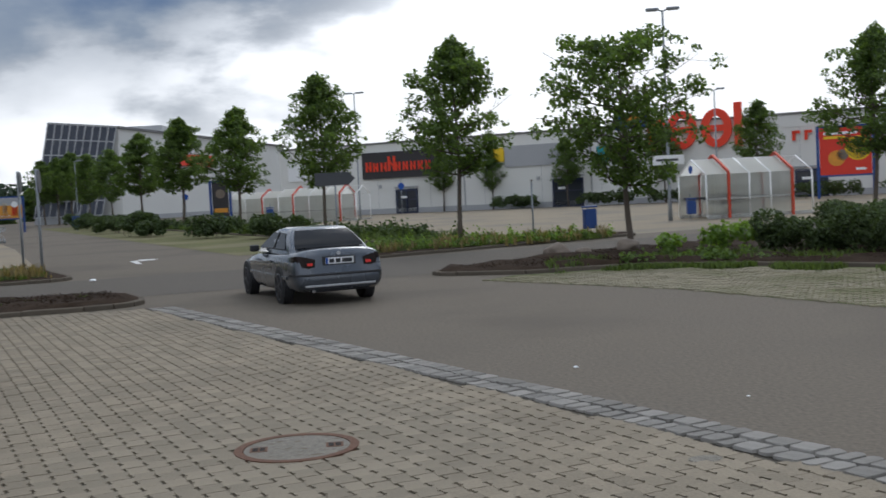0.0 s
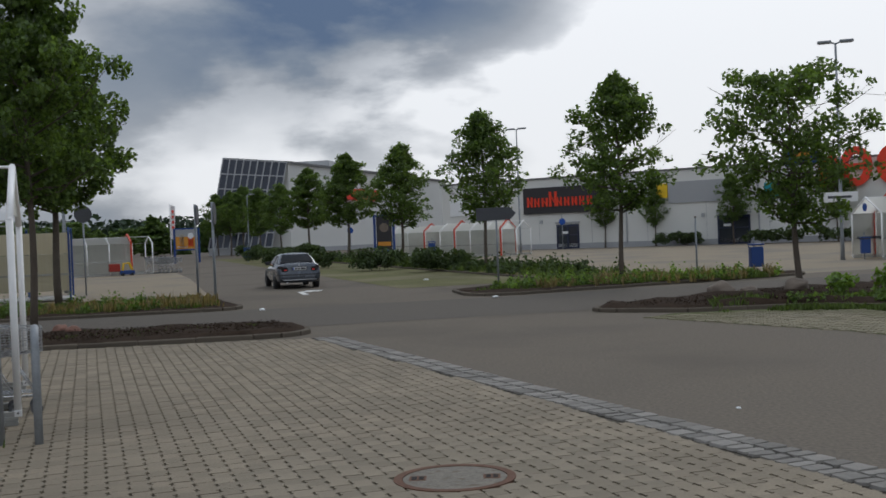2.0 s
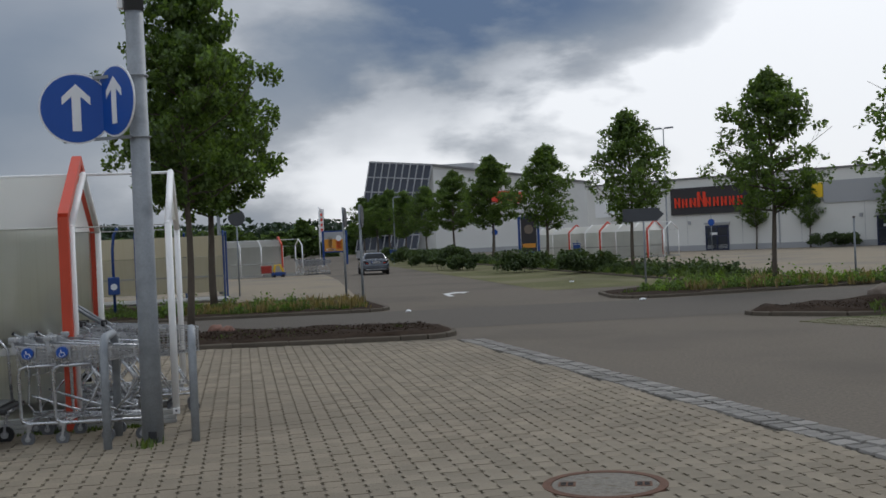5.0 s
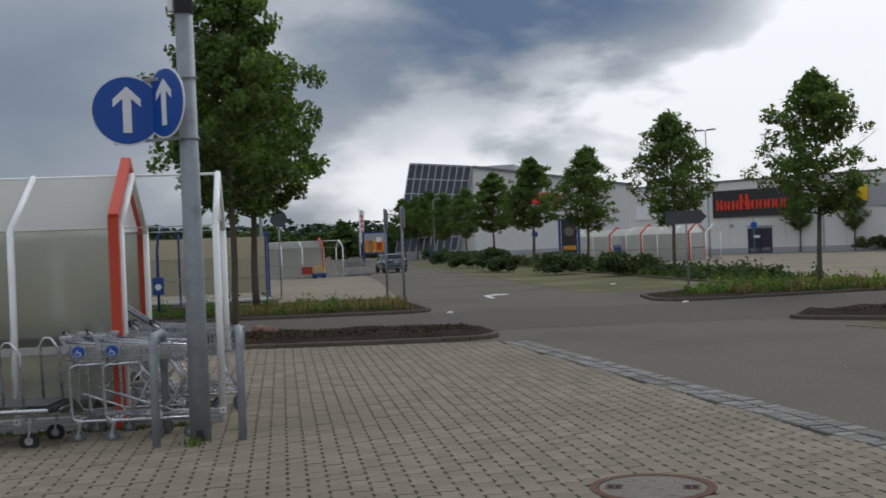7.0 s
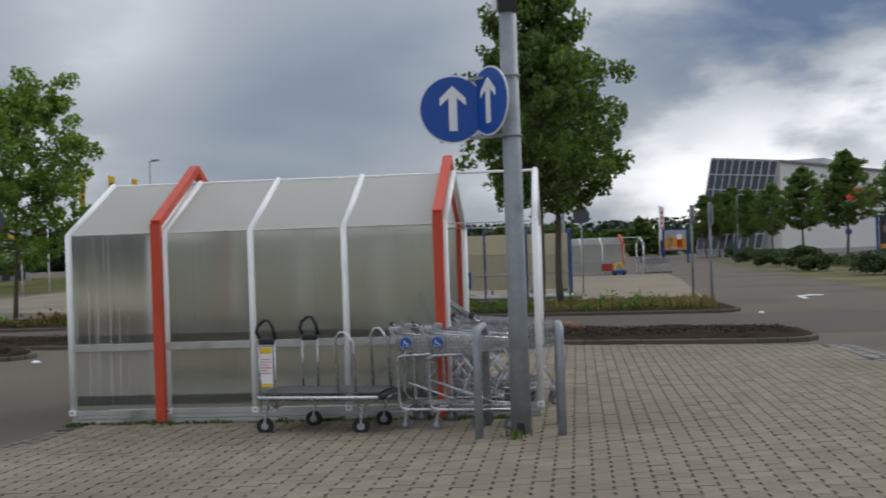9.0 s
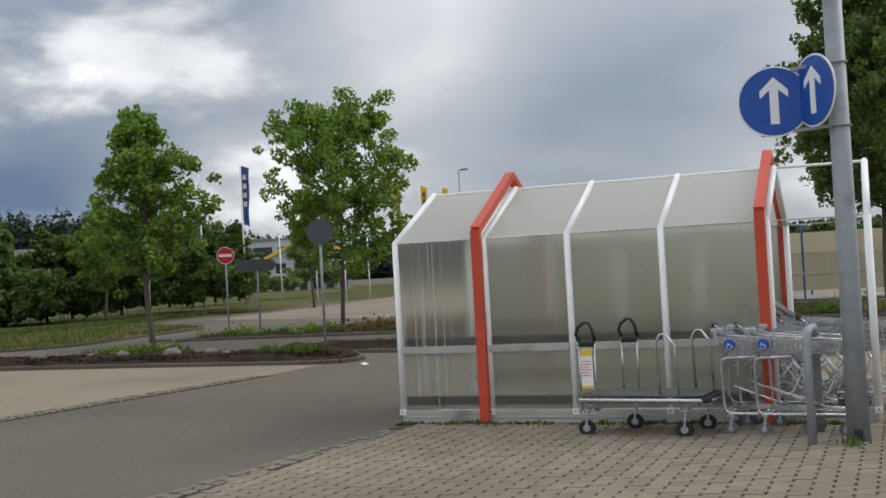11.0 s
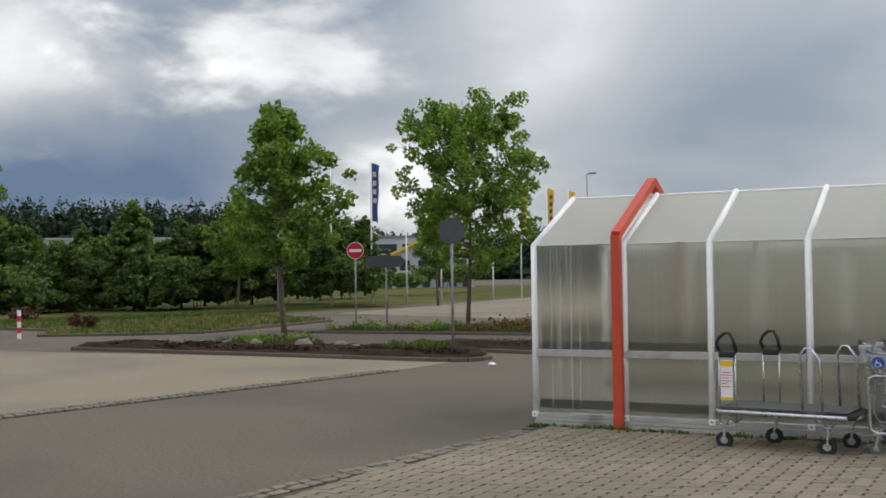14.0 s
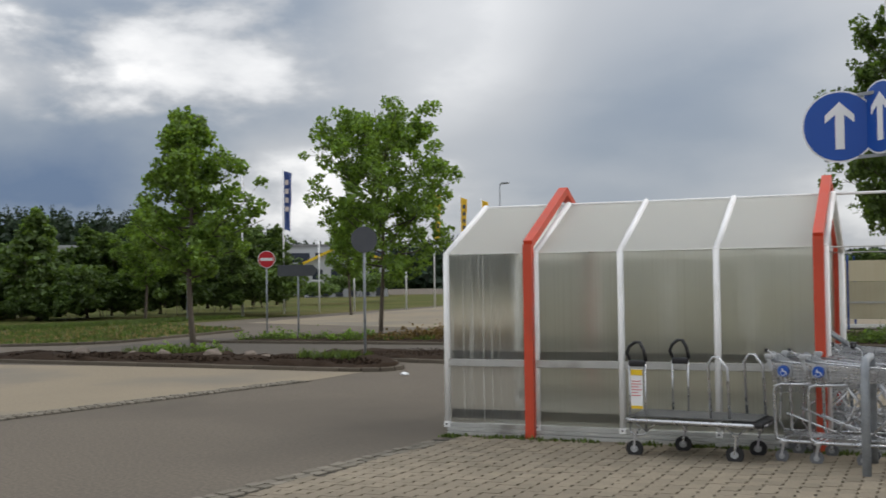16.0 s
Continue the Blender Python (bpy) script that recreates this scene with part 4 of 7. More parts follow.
boulder(3.3, 25.4, 0.29, stone_grey, "rounded grey-brown boulder in the mulch bed", 1)
boulder(3.9, 25.3, 0.2, stone_grey, "small grey boulder in the mulch bed", 2)
boulder(5.0, 25.8, 0.30, stone_grey, "round grey boulder beside the tree", 3)
boulder(-9.6, 20.3, 0.14, stone_red, "broken reddish sandstone in the mulch bed", 4)
boulder(-9.95, 20.5, 0.16, stone_red, "broken reddish sandstone beside the trunk", 5)
for i, (x, y) in enumerate(((-24.9, 11.4), (-24.0, 11.7), (-22.6, 12.2), (-21.2, 12.7), (-22.0, 12.8), (-26.0, 10.6))):
    boulder(x, y, 0.13 + 0.04 * (i % 3), stone_grey, "flat weathered stone lying in the mulch", 10 + i)


def far_woods():
    """A wooded ridge of conifers far behind the boundary."""
    rng = np.random.default_rng(5)
    C, S = [], []
    for i in range(1000):
        a = radians(rng.uniform(40, 82))
        d = rng.uniform(300, 380)
        h = rng.uniform(10.5, 17)
        z0 = -1 + 8.5 * max(0.0, min(1.0, (math.degrees(a) - 56) / 6))
        x, y = -d * math.sin(a), d * math.cos(a)
        k = 60
        f = rng.uniform(0, 1, k) ** 0.8
        r = (1 - f) ** 0.8 * h * 0.27
        t = rng.uniform(0, 6.28, k)
        C.append(np.stack([x + r * np.cos(t), y + r * np.sin(t), z0 + f * h], 1)); S.append(3.5 * (1.15 - f))
    for i in range(160):
        a = radians(rng.uniform(8, 41))
        d = rng.uniform(420, 520)
        h = rng.uniform(9, 15)
        x, y = -d * math.sin(a), d * math.cos(a)
        k = 110
        o = np.clip(rng.normal(size=(k, 3)), -1.5, 1.5) * np.array([3.6, 3.6, h * 0.28])
        C.append(np.array([x, y, h * 0.45]) + o); S.append(np.full(k, 2.4))
    me = leaves_mesh("far_woods", np.concatenate(C), np.concatenate(S), rng, leaf_conifer)
    tagged(new("far_woods", me), "dark wooded ridge of conifers in the distance", "woods", kind="stuff")
    bm = B()
    n = 60
    rows = []
    for r0, z in ((250, -0.5), (300, 5.0), (340, 9.0), (420, 10)):
        row = []
        for k in range(n + 1):
            a = radians(38 + 50 * k / n)
            rise = max(0.0, min(1.0, (math.degrees(a) - 55) / 7))
            row.append(bm.verts.new((-r0 * math.sin(a), r0 * math.cos(a), z * rise * 1.1 - 0.5)))
        rows.append(row)
    for a, b in zip(rows, rows[1:]):
        for k in range(n):
            bm.faces.new((a[k], b[k], b[k + 1], a[k + 1]))
    tagged(link_mesh("hill", bm, M("hill_wood_floor", (0.03, 0.04, 0.022), 0.95, var=0.4, scale=0.05), smooth=True), "dark wooded rise in the distance", "hill", kind="structure")


far_woods()


# ---- trolley shelters ----
def shelter(m, bays, bay, depth, eave, ridge, colours, roofed, walls, label, wall_mat, back_mat, roof_m, rails=True):
    """Frames at each bay, sheets between them. Local x along the front, y to the back."""
    ob = thing("trolley_shelter", label, "trolley shelter", m, "trolley shelters")
    r = depth / 2
    for i, c in enumerate(colours):
        x = i * bay
        if c == "r":
            w, o, dz = 0.085, 0.07, 0.10
            bm = B()
            pts = [(x, -o, 0.0), (x, -o, eave + dz), (x, r, ridge + dz + 0.07), (x, depth + o, eave + dz), (x, depth + o, 0.0)]
            for a, b in zip(pts, pts[1:]):
                rod(bm, a, b, w, 0.10, (1, 0, 0))
            part("red_frame", bm, red_paint, ob, "orange-red painted hoop")
            x += 0.06
        bm = B()
        pts = [(x, 0, 0.11), (x, 0, eave), (x, r, ridge), (x, depth, eave), (x, depth, 0.11)]
        for a, b in zip(pts, pts[1:]):
            tube(bm, [a, b], 0.036, 8)
        for a in pts[1:4]:
            bmesh.ops.create_uvsphere(bm, u_segments=8, v_segments=6, radius=0.036, matrix=Matrix.Translation(a))
        part("white_frame", bm, white_paint, ob, "white powder-coated hoop", True)
        for y in (0, depth):
            bm = B(); box(bm, x - 0.035, y - 0.038, 0.10, x + 0.035, y + 0.038, 0.16, 0.004)
            ft = part("foot", bm, white_paint, ob)
            bm = B(); tube(bm, [(x, y - 0.045, 0.135), (x, y - 0.036, 0.135)], 0.010, 6)
            part("bolt", bm, car_trim, ft)
    for i in range(bays):
        x0, x1 = i * bay + 0.03, (i + 1) * bay - 0.03
        if i in roofed:
            for y0, y1, za, zb in ((-0.01, r, eave + 0.005, ridge - 0.005), (r, depth + 0.01, ridge - 0.005, eave + 0.005)):
                bm = B()
                q = [bm.verts.new(p) for p in ((x0, y0, za), (x1, y0, za), (x1, y1, zb), (x0, y1, zb))]
                bm.faces.new(q)
                part("roof_panel", bm, roof_m, ob, "milky plastic roof sheet")
        if i in walls:
            for y, mt in ((0.0, wall_sheet_wet if i == 0 and rails else wall_mat), (depth, back_mat)):
                bm = B()
                q = [bm.verts.new(p) for p in ((x0, y, 0.16), (x1, y, 0.16), (x1, y, eave), (x0, y, eave))]
                bm.faces.new(q)
                part("wall_panel", bm, mt, ob, "clear plastic wall sheet with drip marks" if y == 0 else "")
            if rails:
                for y in (0.0, depth):
                    bm = B()
                    ya = -0.034 if y == 0 else y + 0.006
                    box(bm, x0, ya, 0.785, x1, ya + 0.028, 0.865, 0.006)
                    part("rail", bm, alu, ob, "scuffed aluminium bumper rail")
    L = bays * bay
    for y in (0.0, depth):
        bm = B()
        for z0, z1, d in ((0.015, 0.055, 0.045), (0.062, 0.10, 0.03), (0.105, 0.15, 0.018)):
            box(bm, 0, y - d, z0, L, y + d, z1, 0.004)
        part("base_rail", bm, alu, ob, "stepped aluminium base rail")
        bm = B()
        tube(bm, [(0, y + 0.012, eave - 0.006), (L, y + 0.012, eave - 0.006)], 0.007, 6)
        part("eave_bar", bm, alu, ob)
    bm = B()
    tube(bm, [(0, r, ridge), (L, r, ridge)], 0.016, 6)
    part("ridge_bar", bm, white_paint, ob)
    return ob


near = pose(-9.95, 8.04, 0, 0, 0, 25.8)
main_shelter = shelter(near, 5, 1.003, 2.6, 2.03, 2.64, "wrwwrw", range(4), range(4), "open-ended trolley shelter with white and red hoops and plastic sheets", wall_sheet, wall_sheet_back, roof_sheet)
bm = B()
for y in (0.5, 1.2, 1.95):
    box(bm, 0.2, y - 0.03, 0.02, 4.9, y + 0.03, 0.09, 0.005)
part("floor_rail", bm, alu, main_shelter, "flat guide rail on the ground")
bm = B()
for y in (0.020, 2.55):
    rod(bm, (0.05, y, 0.915), (3.93, y, 0.915), 0.03, 0.085)
    # dark bar added for the shading seen low behind the sheets
    rod(bm, (0.05, y, 0.255), (3.93, y, 0.255), 0.03, 0.10)
part("guard_rail", bm, black_rubber, main_shelter, "dark inner bars, guard rail included")
bm = B()
plate(bm, [(0.25, 2.12), (1.3, 2.56), (2.35, 2.12)], 0, 0.012)
bmesh.ops.transform(bm, matrix=Matrix.Translation((5.015, 0, 0)) @ Matrix.Rotation(radians(90), 4, "Z"), verts=bm.verts)
part("gable_panel", bm, roof_sheet, main_shelter, "milky gable sheet")

shelter(pose(-30.2, 60.2, 0, 0, 0, 32), 5, 1.25, 2.3, 1.85, 2.25, "wrwwrw", range(4), range(4), "distant trolley shelter with red and white hoops", far_sheet, far_sheet, far_sheet)
shelter(pose(-14.2, 86.0, 0, 0, 0, -22), 4, 1.5, 2.3, 1.85, 2.35, "wwrww", range(4), range(3), "distant trolley shelter with white hoops", far_sheet, far_sheet, roof_sheet)
shelter(pose(-9.4, 78.0, 0, 0, 0, -22), 5, 1.2, 2.3, 1.85, 2.4, "wrwwrw", range(4), range(4), "distant trolley shelter with red hoops", far_sheet, far_sheet, roof_sheet)
lot_shelter = shelter(pose(12.15, 45.6, 0, 0, 0, 14), 5, 1.0, 2.4, 1.85, 2.5, "wrwwrw", range(4), range(4), "trolley shelter with red hoops across the lot", far_sheet, far_sheet, roof_sheet)
bm = B(); disc(bm, 0.17, -0.012, 0.0, 24)
bmesh.ops.transform(bm, matrix=Matrix.Translation((-0.05, 1.2, 2.1)) @ Matrix.Rotation(radians(-90), 4, "Z"), verts=bm.verts)
part("gable_sign", bm, sign_blue, lot_shelter, "small round blue sign on the gable")
bm = B()
for y in (0.3, 2.1):
    rod(bm, (0.05, y, 0.85), (4.9, y, 0.85), 0.03, 0.10)
part("guard_rail", bm, sign_back, lot_shelter, "dark inner bars, guard rail included")


def blue_shelter():
    ob = thing("trolley_shelter", "long trolley shelter of yellowed sheets on blue posts", "trolley shelter", pose(-16.4, 34.6, 0, 0, 0, 203), "trolley shelters")
    for i in range(8):
        x = i * 1.45
        for y in (0.0, -2.2):
            bm = B(); tube(bm, [(x, y, 0), (x, y, 2.25), (x, y * 0.92 - 0.1, 2.42)], 0.035, 7)
            part("post", bm, blue_paint, ob, "blue painted post")
        if i < 7:
            for y, mt in ((0.0, tan_panel), (-2.2, tan_panel)):
                bm = B(); box(bm, x + 0.04, y - 0.006, 0.35, x + 1.41, y + 0.006, 1.55)
                part("wall_panel", bm, mt, ob, "grimy yellowed sheet")
                bm = B(); box(bm, x + 0.04, y - 0.007, 1.57, x + 1.41, y + 0.007, 2.25)
                part("upper_panel", bm, cream_panel, ob, "cream-stained upper sheet")
            bm = B(); box(bm, x, -0.03, 0.86, x + 1.45, 0.03, 0.92)
            part("rail", bm, alu, ob)
    bm = B(); box(bm, -0.05, -2.2, 0.05, 10.2, 0.02, 0.1)
    part("base_rail", bm, alu, ob)
    return ob


blue_shelter()


# ---- trolleys ----
def caster(parent, x, y, r, tyre, fork_z):
    bm = B()
    tube(bm, [(x, y - 0.016, r), (x, y + 0.016, r)], r, 16)
    w = part("wheel", bm, tyre, parent, "", False)
    bm = B()
    tube(bm, [(x, y - 0.019, r), (x, y + 0.019, r)], r * 0.45, 10)
    part("hub", bm, grey_plastic, w)
    bm = B()
    for s in (-1, 1):
        rod(bm, (x, y + s * 0.026, r), (x + 0.02, y + s * 0.026, fork_z), 0.022, 0.005, (0, 1, 0))
    box(bm, x - 0.02, y - 0.03, fork_z - 0.008, x + 0.045, y + 0.03, fork_z + 0.012)
    part("fork", bm, chrome, w)
    return w


def basket_wires(bm, x0, x1, w0, w1, zt0, zt1, zb0, zb1, step=0.045, r=0.0035):
    """A tapered wire basket, open at the top."""
    def P(f, s, g):
        x = x0 + (x1 - x0) * f
        w = (w0 + (w1 - w0) * f) / 2 * (0.86 + 0.14 * g)
        zt, zb = zt0 + (zt1 - zt0) * f, zb0 + (zb1 - zb0) * f
        return Vector((x, s * w, zb + (zt - zb) * g))
    n = int((x1 - x0) / step)
    for i in range(n + 1):
        f = i / n
        for s in (-1, 1):
            rod(bm, P(f, s, 0), P(f, s, 1), 2 * r, 2 * r)
        rod(bm, P(f, -1, 0), P(f, 1, 0), 2 * r, 2 * r)
    for g in (0, 0.2, 0.4, 0.6, 0.8, 1.0):
        k = 2.4 if g == 1.0 else 1
        for s in (-1, 1):
            rod(bm, P(0, s, g), P(1, s, g), 2 * r * k, 2 * r * k)
        for f in (0, 1):
            rod(bm, P(f, -1, g), P(f, 1, g), 2 * r * k, 2 * r * k)
    for i in range(1, 9):
        s = -1 + 2 * i / 9
        for f in (0, 1):
            rod(bm, P(f, s, 0), P(f, s, 1), 2 * r, 2 * r)
        rod(bm, P(0, s, 0), P(1, s, 0), 2 * r, 2 * r)


def shopping_cart(label, grip, badge=False, zb=0.58, tube_r=0.012):
    """A wire shopping trolley, nose towards +x."""
    drop = 0.045 if badge else 0.0
    ob = thing("shopping_cart", label, "shopping cart", group="shopping carts")
    bm = B()
    basket_wires(bm, -0.02, 0.86, 0.56, 0.42, 0.97 - drop, 0.90 - drop, zb, zb + 0.08)
    part("basket", bm, chrome, ob, "chromed wire basket")
    bm = B()
    for s in (-1, 1) if badge else ():
        tube(bm, [(0.34, s * 0.25, 0.735), (0.06, s * 0.26, 0.73), (0.012, s * 0.26, 0.71), (-0.005, s * 0.26, 0.66), (0.0, s * 0.26, 0.27), (0.015, s * 0.26, 0.22), (0.07, s * 0.26, 0.20), (0.82, s * 0.22, 0.20)], 0.016, 8)
        tube(bm, [(-0.06, s * 0.26, 0.97), (-0.03, s * 0.26, 0.93), (0.05, s * 0.26, 0.735)], 0.014, 7)
        tube(bm, [(-0.03, s * 0.26, 0.95), (0.84, s * 0.21, 0.88)], 0.010, 6)
        tube(bm, [(0.10, s * 0.24, 0.46), (0.62, s * 0.20, 0.27)], 0.012, 6)
        tube(bm, [(0.62, s * 0.22, 0.75), (0.74, s * 0.22, 0.60), (0.66, s * 0.22, 0.42), (0.55, s * 0.22, 0.30)], 0.014, 7)
    for s in () if badge else (-1, 1):
        tube(bm, [(-0.10, s * 0.27, 1.0), (-0.04, s * 0.28, 0.96), (0.02, s * 0.27, 0.60), (0.0, s * 0.27, 0.30), (0.05, s * 0.27, 0.22), (0.80, s * 0.20, 0.20)], tube_r, 6)
        tube(bm, [(0.42, s * 0.235, zb + 0.02), (0.10, s * 0.26, 0.24)], tube_r * 0.75, 6)
        tube(bm, [(0.55, s * 0.22, zb + 0.02), (0.78, s * 0.20, 0.22)], tube_r * 0.75, 6)
    for x, w in ((0.05, 0.27), (0.42, 0.24), (0.80, 0.20)):
        tube(bm, [(x, -w, 0.21), (x, w, 0.21)], 0.010, 6)
    for i in range(6):
        y = -0.17 + i * 0.068
        rod(bm, (0.06, y, 0.245), (0.80, y * 0.85, 0.225), 0.006, 0.006)
    part("frame", bm, chrome, ob, "chromed tube frame", True)
    bm = B()
    tube(bm, [(-0.11 + drop, -0.27, 1.0 - drop), (-0.12 + drop, 0, 1.01 - drop), (-0.11 + drop, 0.27, 1.0 - drop)], 0.019, 8)
    h = part("handle", bm, grip, ob, "plastic push handle", True)
    bm = B(); box(bm, -0.15 + drop, -0.10, 0.975 - drop, -0.085 + drop, 0.02, 1.04 - drop, 0.012)
    part("coin_lock", bm, grip, h)
    bm = B()
    rod(bm, (0.04, 0, 0.80), (0.10, 0, 0.93), 0.44, 0.008, (0, 1, 0))
    part("flap", bm, grey_plastic, ob, "grey plastic seat flap")
    if badge:
        for s in (-1, 1):
            bm = B(); box(bm, -0.085, s * 0.26 - 0.03, 0.965, -0.01, s * 0.26 + 0.03, 1.01, 0.014); rod(bm, (-0.045, s * 0.26, 0.97), (-0.02, s * 0.26, 0.86), 0.05, 0.03)
            part("handle_clip", bm, grey_plastic, h, "pale grey plastic handle clip")
        bm = B(); box(bm, 0.03, -0.284, 0.80, 0.17, -0.276, 0.915, 0.01)
        part("side_plate", bm, grey_plastic, ob, "pale grey plastic side plate")
    for x, w in ((0.06, 0.27), (0.78, 0.20)):
        for s in (-1, 1):
            caster(ob, x, s * w, 0.062, grey_rubber, 0.19)
    if badge:
        bm = B(); disc(bm, 0.052, -0.32, -0.285, 20, c=(0.10, 0.857))
        b = part("badge", bm, sign_blue, ob, "round blue wheelchair badge")
        bm = B()
        for q in ([(0.085, 0.925), (0.095, 0.925), (0.10, 0.895), (0.09, 0.895)], [(0.09, 0.902), (0.122, 0.902), (0.122, 0.895), (0.09, 0.895)], [(0.115, 0.90), (0.123, 0.90), (0.136, 0.872), (0.127, 0.87)]):
            plate(bm, [(x, z - 0.043) for x, z in q], -0.3225, -0.3205)
        tube(bm, [(0.098 + 0.022 * math.cos(a), -0.3215, 0.839 + 0.022 * math.sin(a)) for a in (2.2 + 0.42 * k for k in range(10))], 0.003, 4)
        part("symbol", bm, sign_white, b, "white wheelchair symbol")
    return ob


cart_a = shopping_cart("chromed shopping cart with round blue wheelchair badge", grey_plastic, True, 0.71, 0.016)
cart_b = shopping_cart("chromed wire shopping cart nested in a row", black_plastic)
stand = pose(-9.95, 8.04, 0, 0, 0, 28.4)
C = lambda s, nn, yaw=0: stand @ pose(s, nn, 0.0, 0, 0, yaw)
cart_a.matrix_basis = C(3.665, -0.62, -13)
copy_thing(cart_a, C(3.975, -0.69, -13))
cart_b.matrix_basis = C(3.76, 0.72, 0)
for s, nn in ((3.98, 0.72), (4.20, 0.72), (4.42, 0.72), (3.4, 1.65), (3.62, 1.65), (3.84, 1.65), (3.6, 0.05), (3.82, 0.05)):
    copy_thing(cart_b, C(s, nn, 0))
for i in range(6):
    copy_thing(cart_b, pose(-25.3 + i * 0.20, 63.6 + i * 0.125, 0, 0, 0, 32))
for i in range(4):
    copy_thing(cart_b, pose(12.7 + i * 0.26, 46.6 + i * 0.06, 0, 0, 0, 14))


def raised_cart():
    """A taller trolley with a high bent handle, pushed into the shelter."""
    ob = thing("wheelchair_trolley", "grey trolley with a high bent handle bar", "trolley", C(3.7, 1.25, 0))
    bm = B()
    for s in (-1, 1):
        tube(bm, [(0.55, s * 0.2, 0.12), (0.05, s * 0.2, 0.15), (0.0, s * 0.2, 1.28), (0.06, s * 0.2, 1.33), (0.55, s * 0.2, 0.98)], 0.02, 7)
        tube(bm, [(0.55, s * 0.2, 0.98), (0.58, s * 0.2, 0.12)], 0.016, 7)
    tube(bm, [(0.0, -0.2, 1.30), (0.0, 0.2, 1.30)], 0.024, 7)
    part("frame", bm, galv, ob, "light grey tube frame", True)
    bm = B(); box(bm, 0.03, -0.2, 0.14, 0.58, 0.2, 0.17, 0.008)
    part("tray", bm, galv, ob)
    for x in (0.08, 0.52):
        for s in (-1, 1):
            caster(ob, x, s * 0.17, 0.05, black_rubber, 0.12)
    return ob


raised_cart()


def flatbed():
    """A long flat trolley with two tall handles with black loops and two plain loops."""
    ob = thing("flatbed_trolley", "flat platform trolley with tall chromed handles and black loops", "trolley", C(2.28, -0.68, -9) @ Matrix.Diagonal((1, 1, 0.93, 1)))
    bm = B(); box(bm, 0.0, -0.28, 0.425, 1.22, 0.28, 0.440, 0.006)
    part("bed", bm, dark_bed, ob, "worn dark platform board")
    bm = B()
    tube(bm, [(0.02, -0.31, 0.385), (1.2, -0.31, 0.385), (1.28, -0.25, 0.385), (1.28, 0.25, 0.385), (1.2, 0.31, 0.385), (0.02, 0.31, 0.385), (-0.03, 0.25, 0.385), (-0.03, -0.25, 0.385)], 0.024, 8, closed=True)
    for x in (0.12, 1.0):
        for s in (-1, 1):
            tube(bm, [(x + 0.04, s * 0.24, 0.27), (x - 0.10, s * 0.29, 0.39)], 0.010, 6)
            tube(bm, [(x + 0.04, s * 0.24, 0.27), (x + 0.18, s * 0.29, 0.39)], 0.010, 6)
    part("frame", bm, chrome, ob, "chromed tube frame", True)
    bm = B(); box(bm, 1.0, -0.315, 0.365, 1.30, 0.315, 0.42, 0.02)
    part("bumper", bm, black_rubber, ob, "black rubber corner bumper")
    for y in (-0.24, 0.24):
        ox = 0.0 if y < 0 else 0.28
        bm = B()
        for dx in (ox, ox + 0.16):
            tube(bm, [(dx + 0.0, y, 0.26 if y < 0 else 0.43), (dx, y, 0.98)], 0.010, 7)
        if y < 0:
            tube(bm, [(0.0, y, 0.26), (0.03, y, 0.23), (0.13, y, 0.23), (0.16, y, 0.26)], 0.012, 7)
        h = part("handle", bm, chrome, ob, "tall chromed upright", True)
        bm = B()
        tube(bm, [(ox + 0.02, y, 0.98), (ox - 0.025, y, 1.08), (ox, y, 1.15), (ox + 0.06, y, 1.20), (ox + 0.11, y, 1.20), (ox + 0.15, y, 1.12), (ox + 0.17, y, 1.0)], 0.017, 8)
        box(bm, ox + 0.0, y - 0.03, 0.945, ox + 0.165, y + 0.03, 1.015, 0.015)
        part("grip", bm, black_plastic, h, "black plastic loop grip", True)
        bm = B()
        lx = 0.78 if y < 0 else 1.0
        tube(bm, [(lx + 0.02, y, 0.42), (lx, y, 0.98), (lx + 0.05, y, 1.06), (lx + 0.1, y, 1.06), (lx + 0.18, y, 0.95), (lx + 0.2, y, 0.42)], 0.014, 8)
        part("loop", bm, chrome, ob, "chromed end loop", True)
    bm = B(); box(bm, 0.02, -0.262, 0.50, 0.14, -0.254, 0.92, 0.003)
    card = part("notice", bm, sign_white, ob, "white and yellow instruction card")
    for za, zb in ((0.855, 0.915), (0.505, 0.535)):
        bm = B(); box(bm, 0.022, -0.267, za, 0.138, -0.2625, zb); part("notice_band", bm, yellow, card)
    bm = B()
    for i, w in enumerate((0.09, 0.10, 0.07, 0.10, 0.06, 0.09)):
        box(bm, 0.03, -0.267, 0.79 - i * 0.030, 0.03 + w, -0.2625, 0.797 - i * 0.030)
    part("notice_text", bm, sign_red, card)
    for x, s in ((0.04, -1), (0.38, 1), (1.02, -1), (1.12, 1)):
        caster(ob, x, s * 0.24, 0.085, black_rubber, 0.28)
    return ob


flatbed()


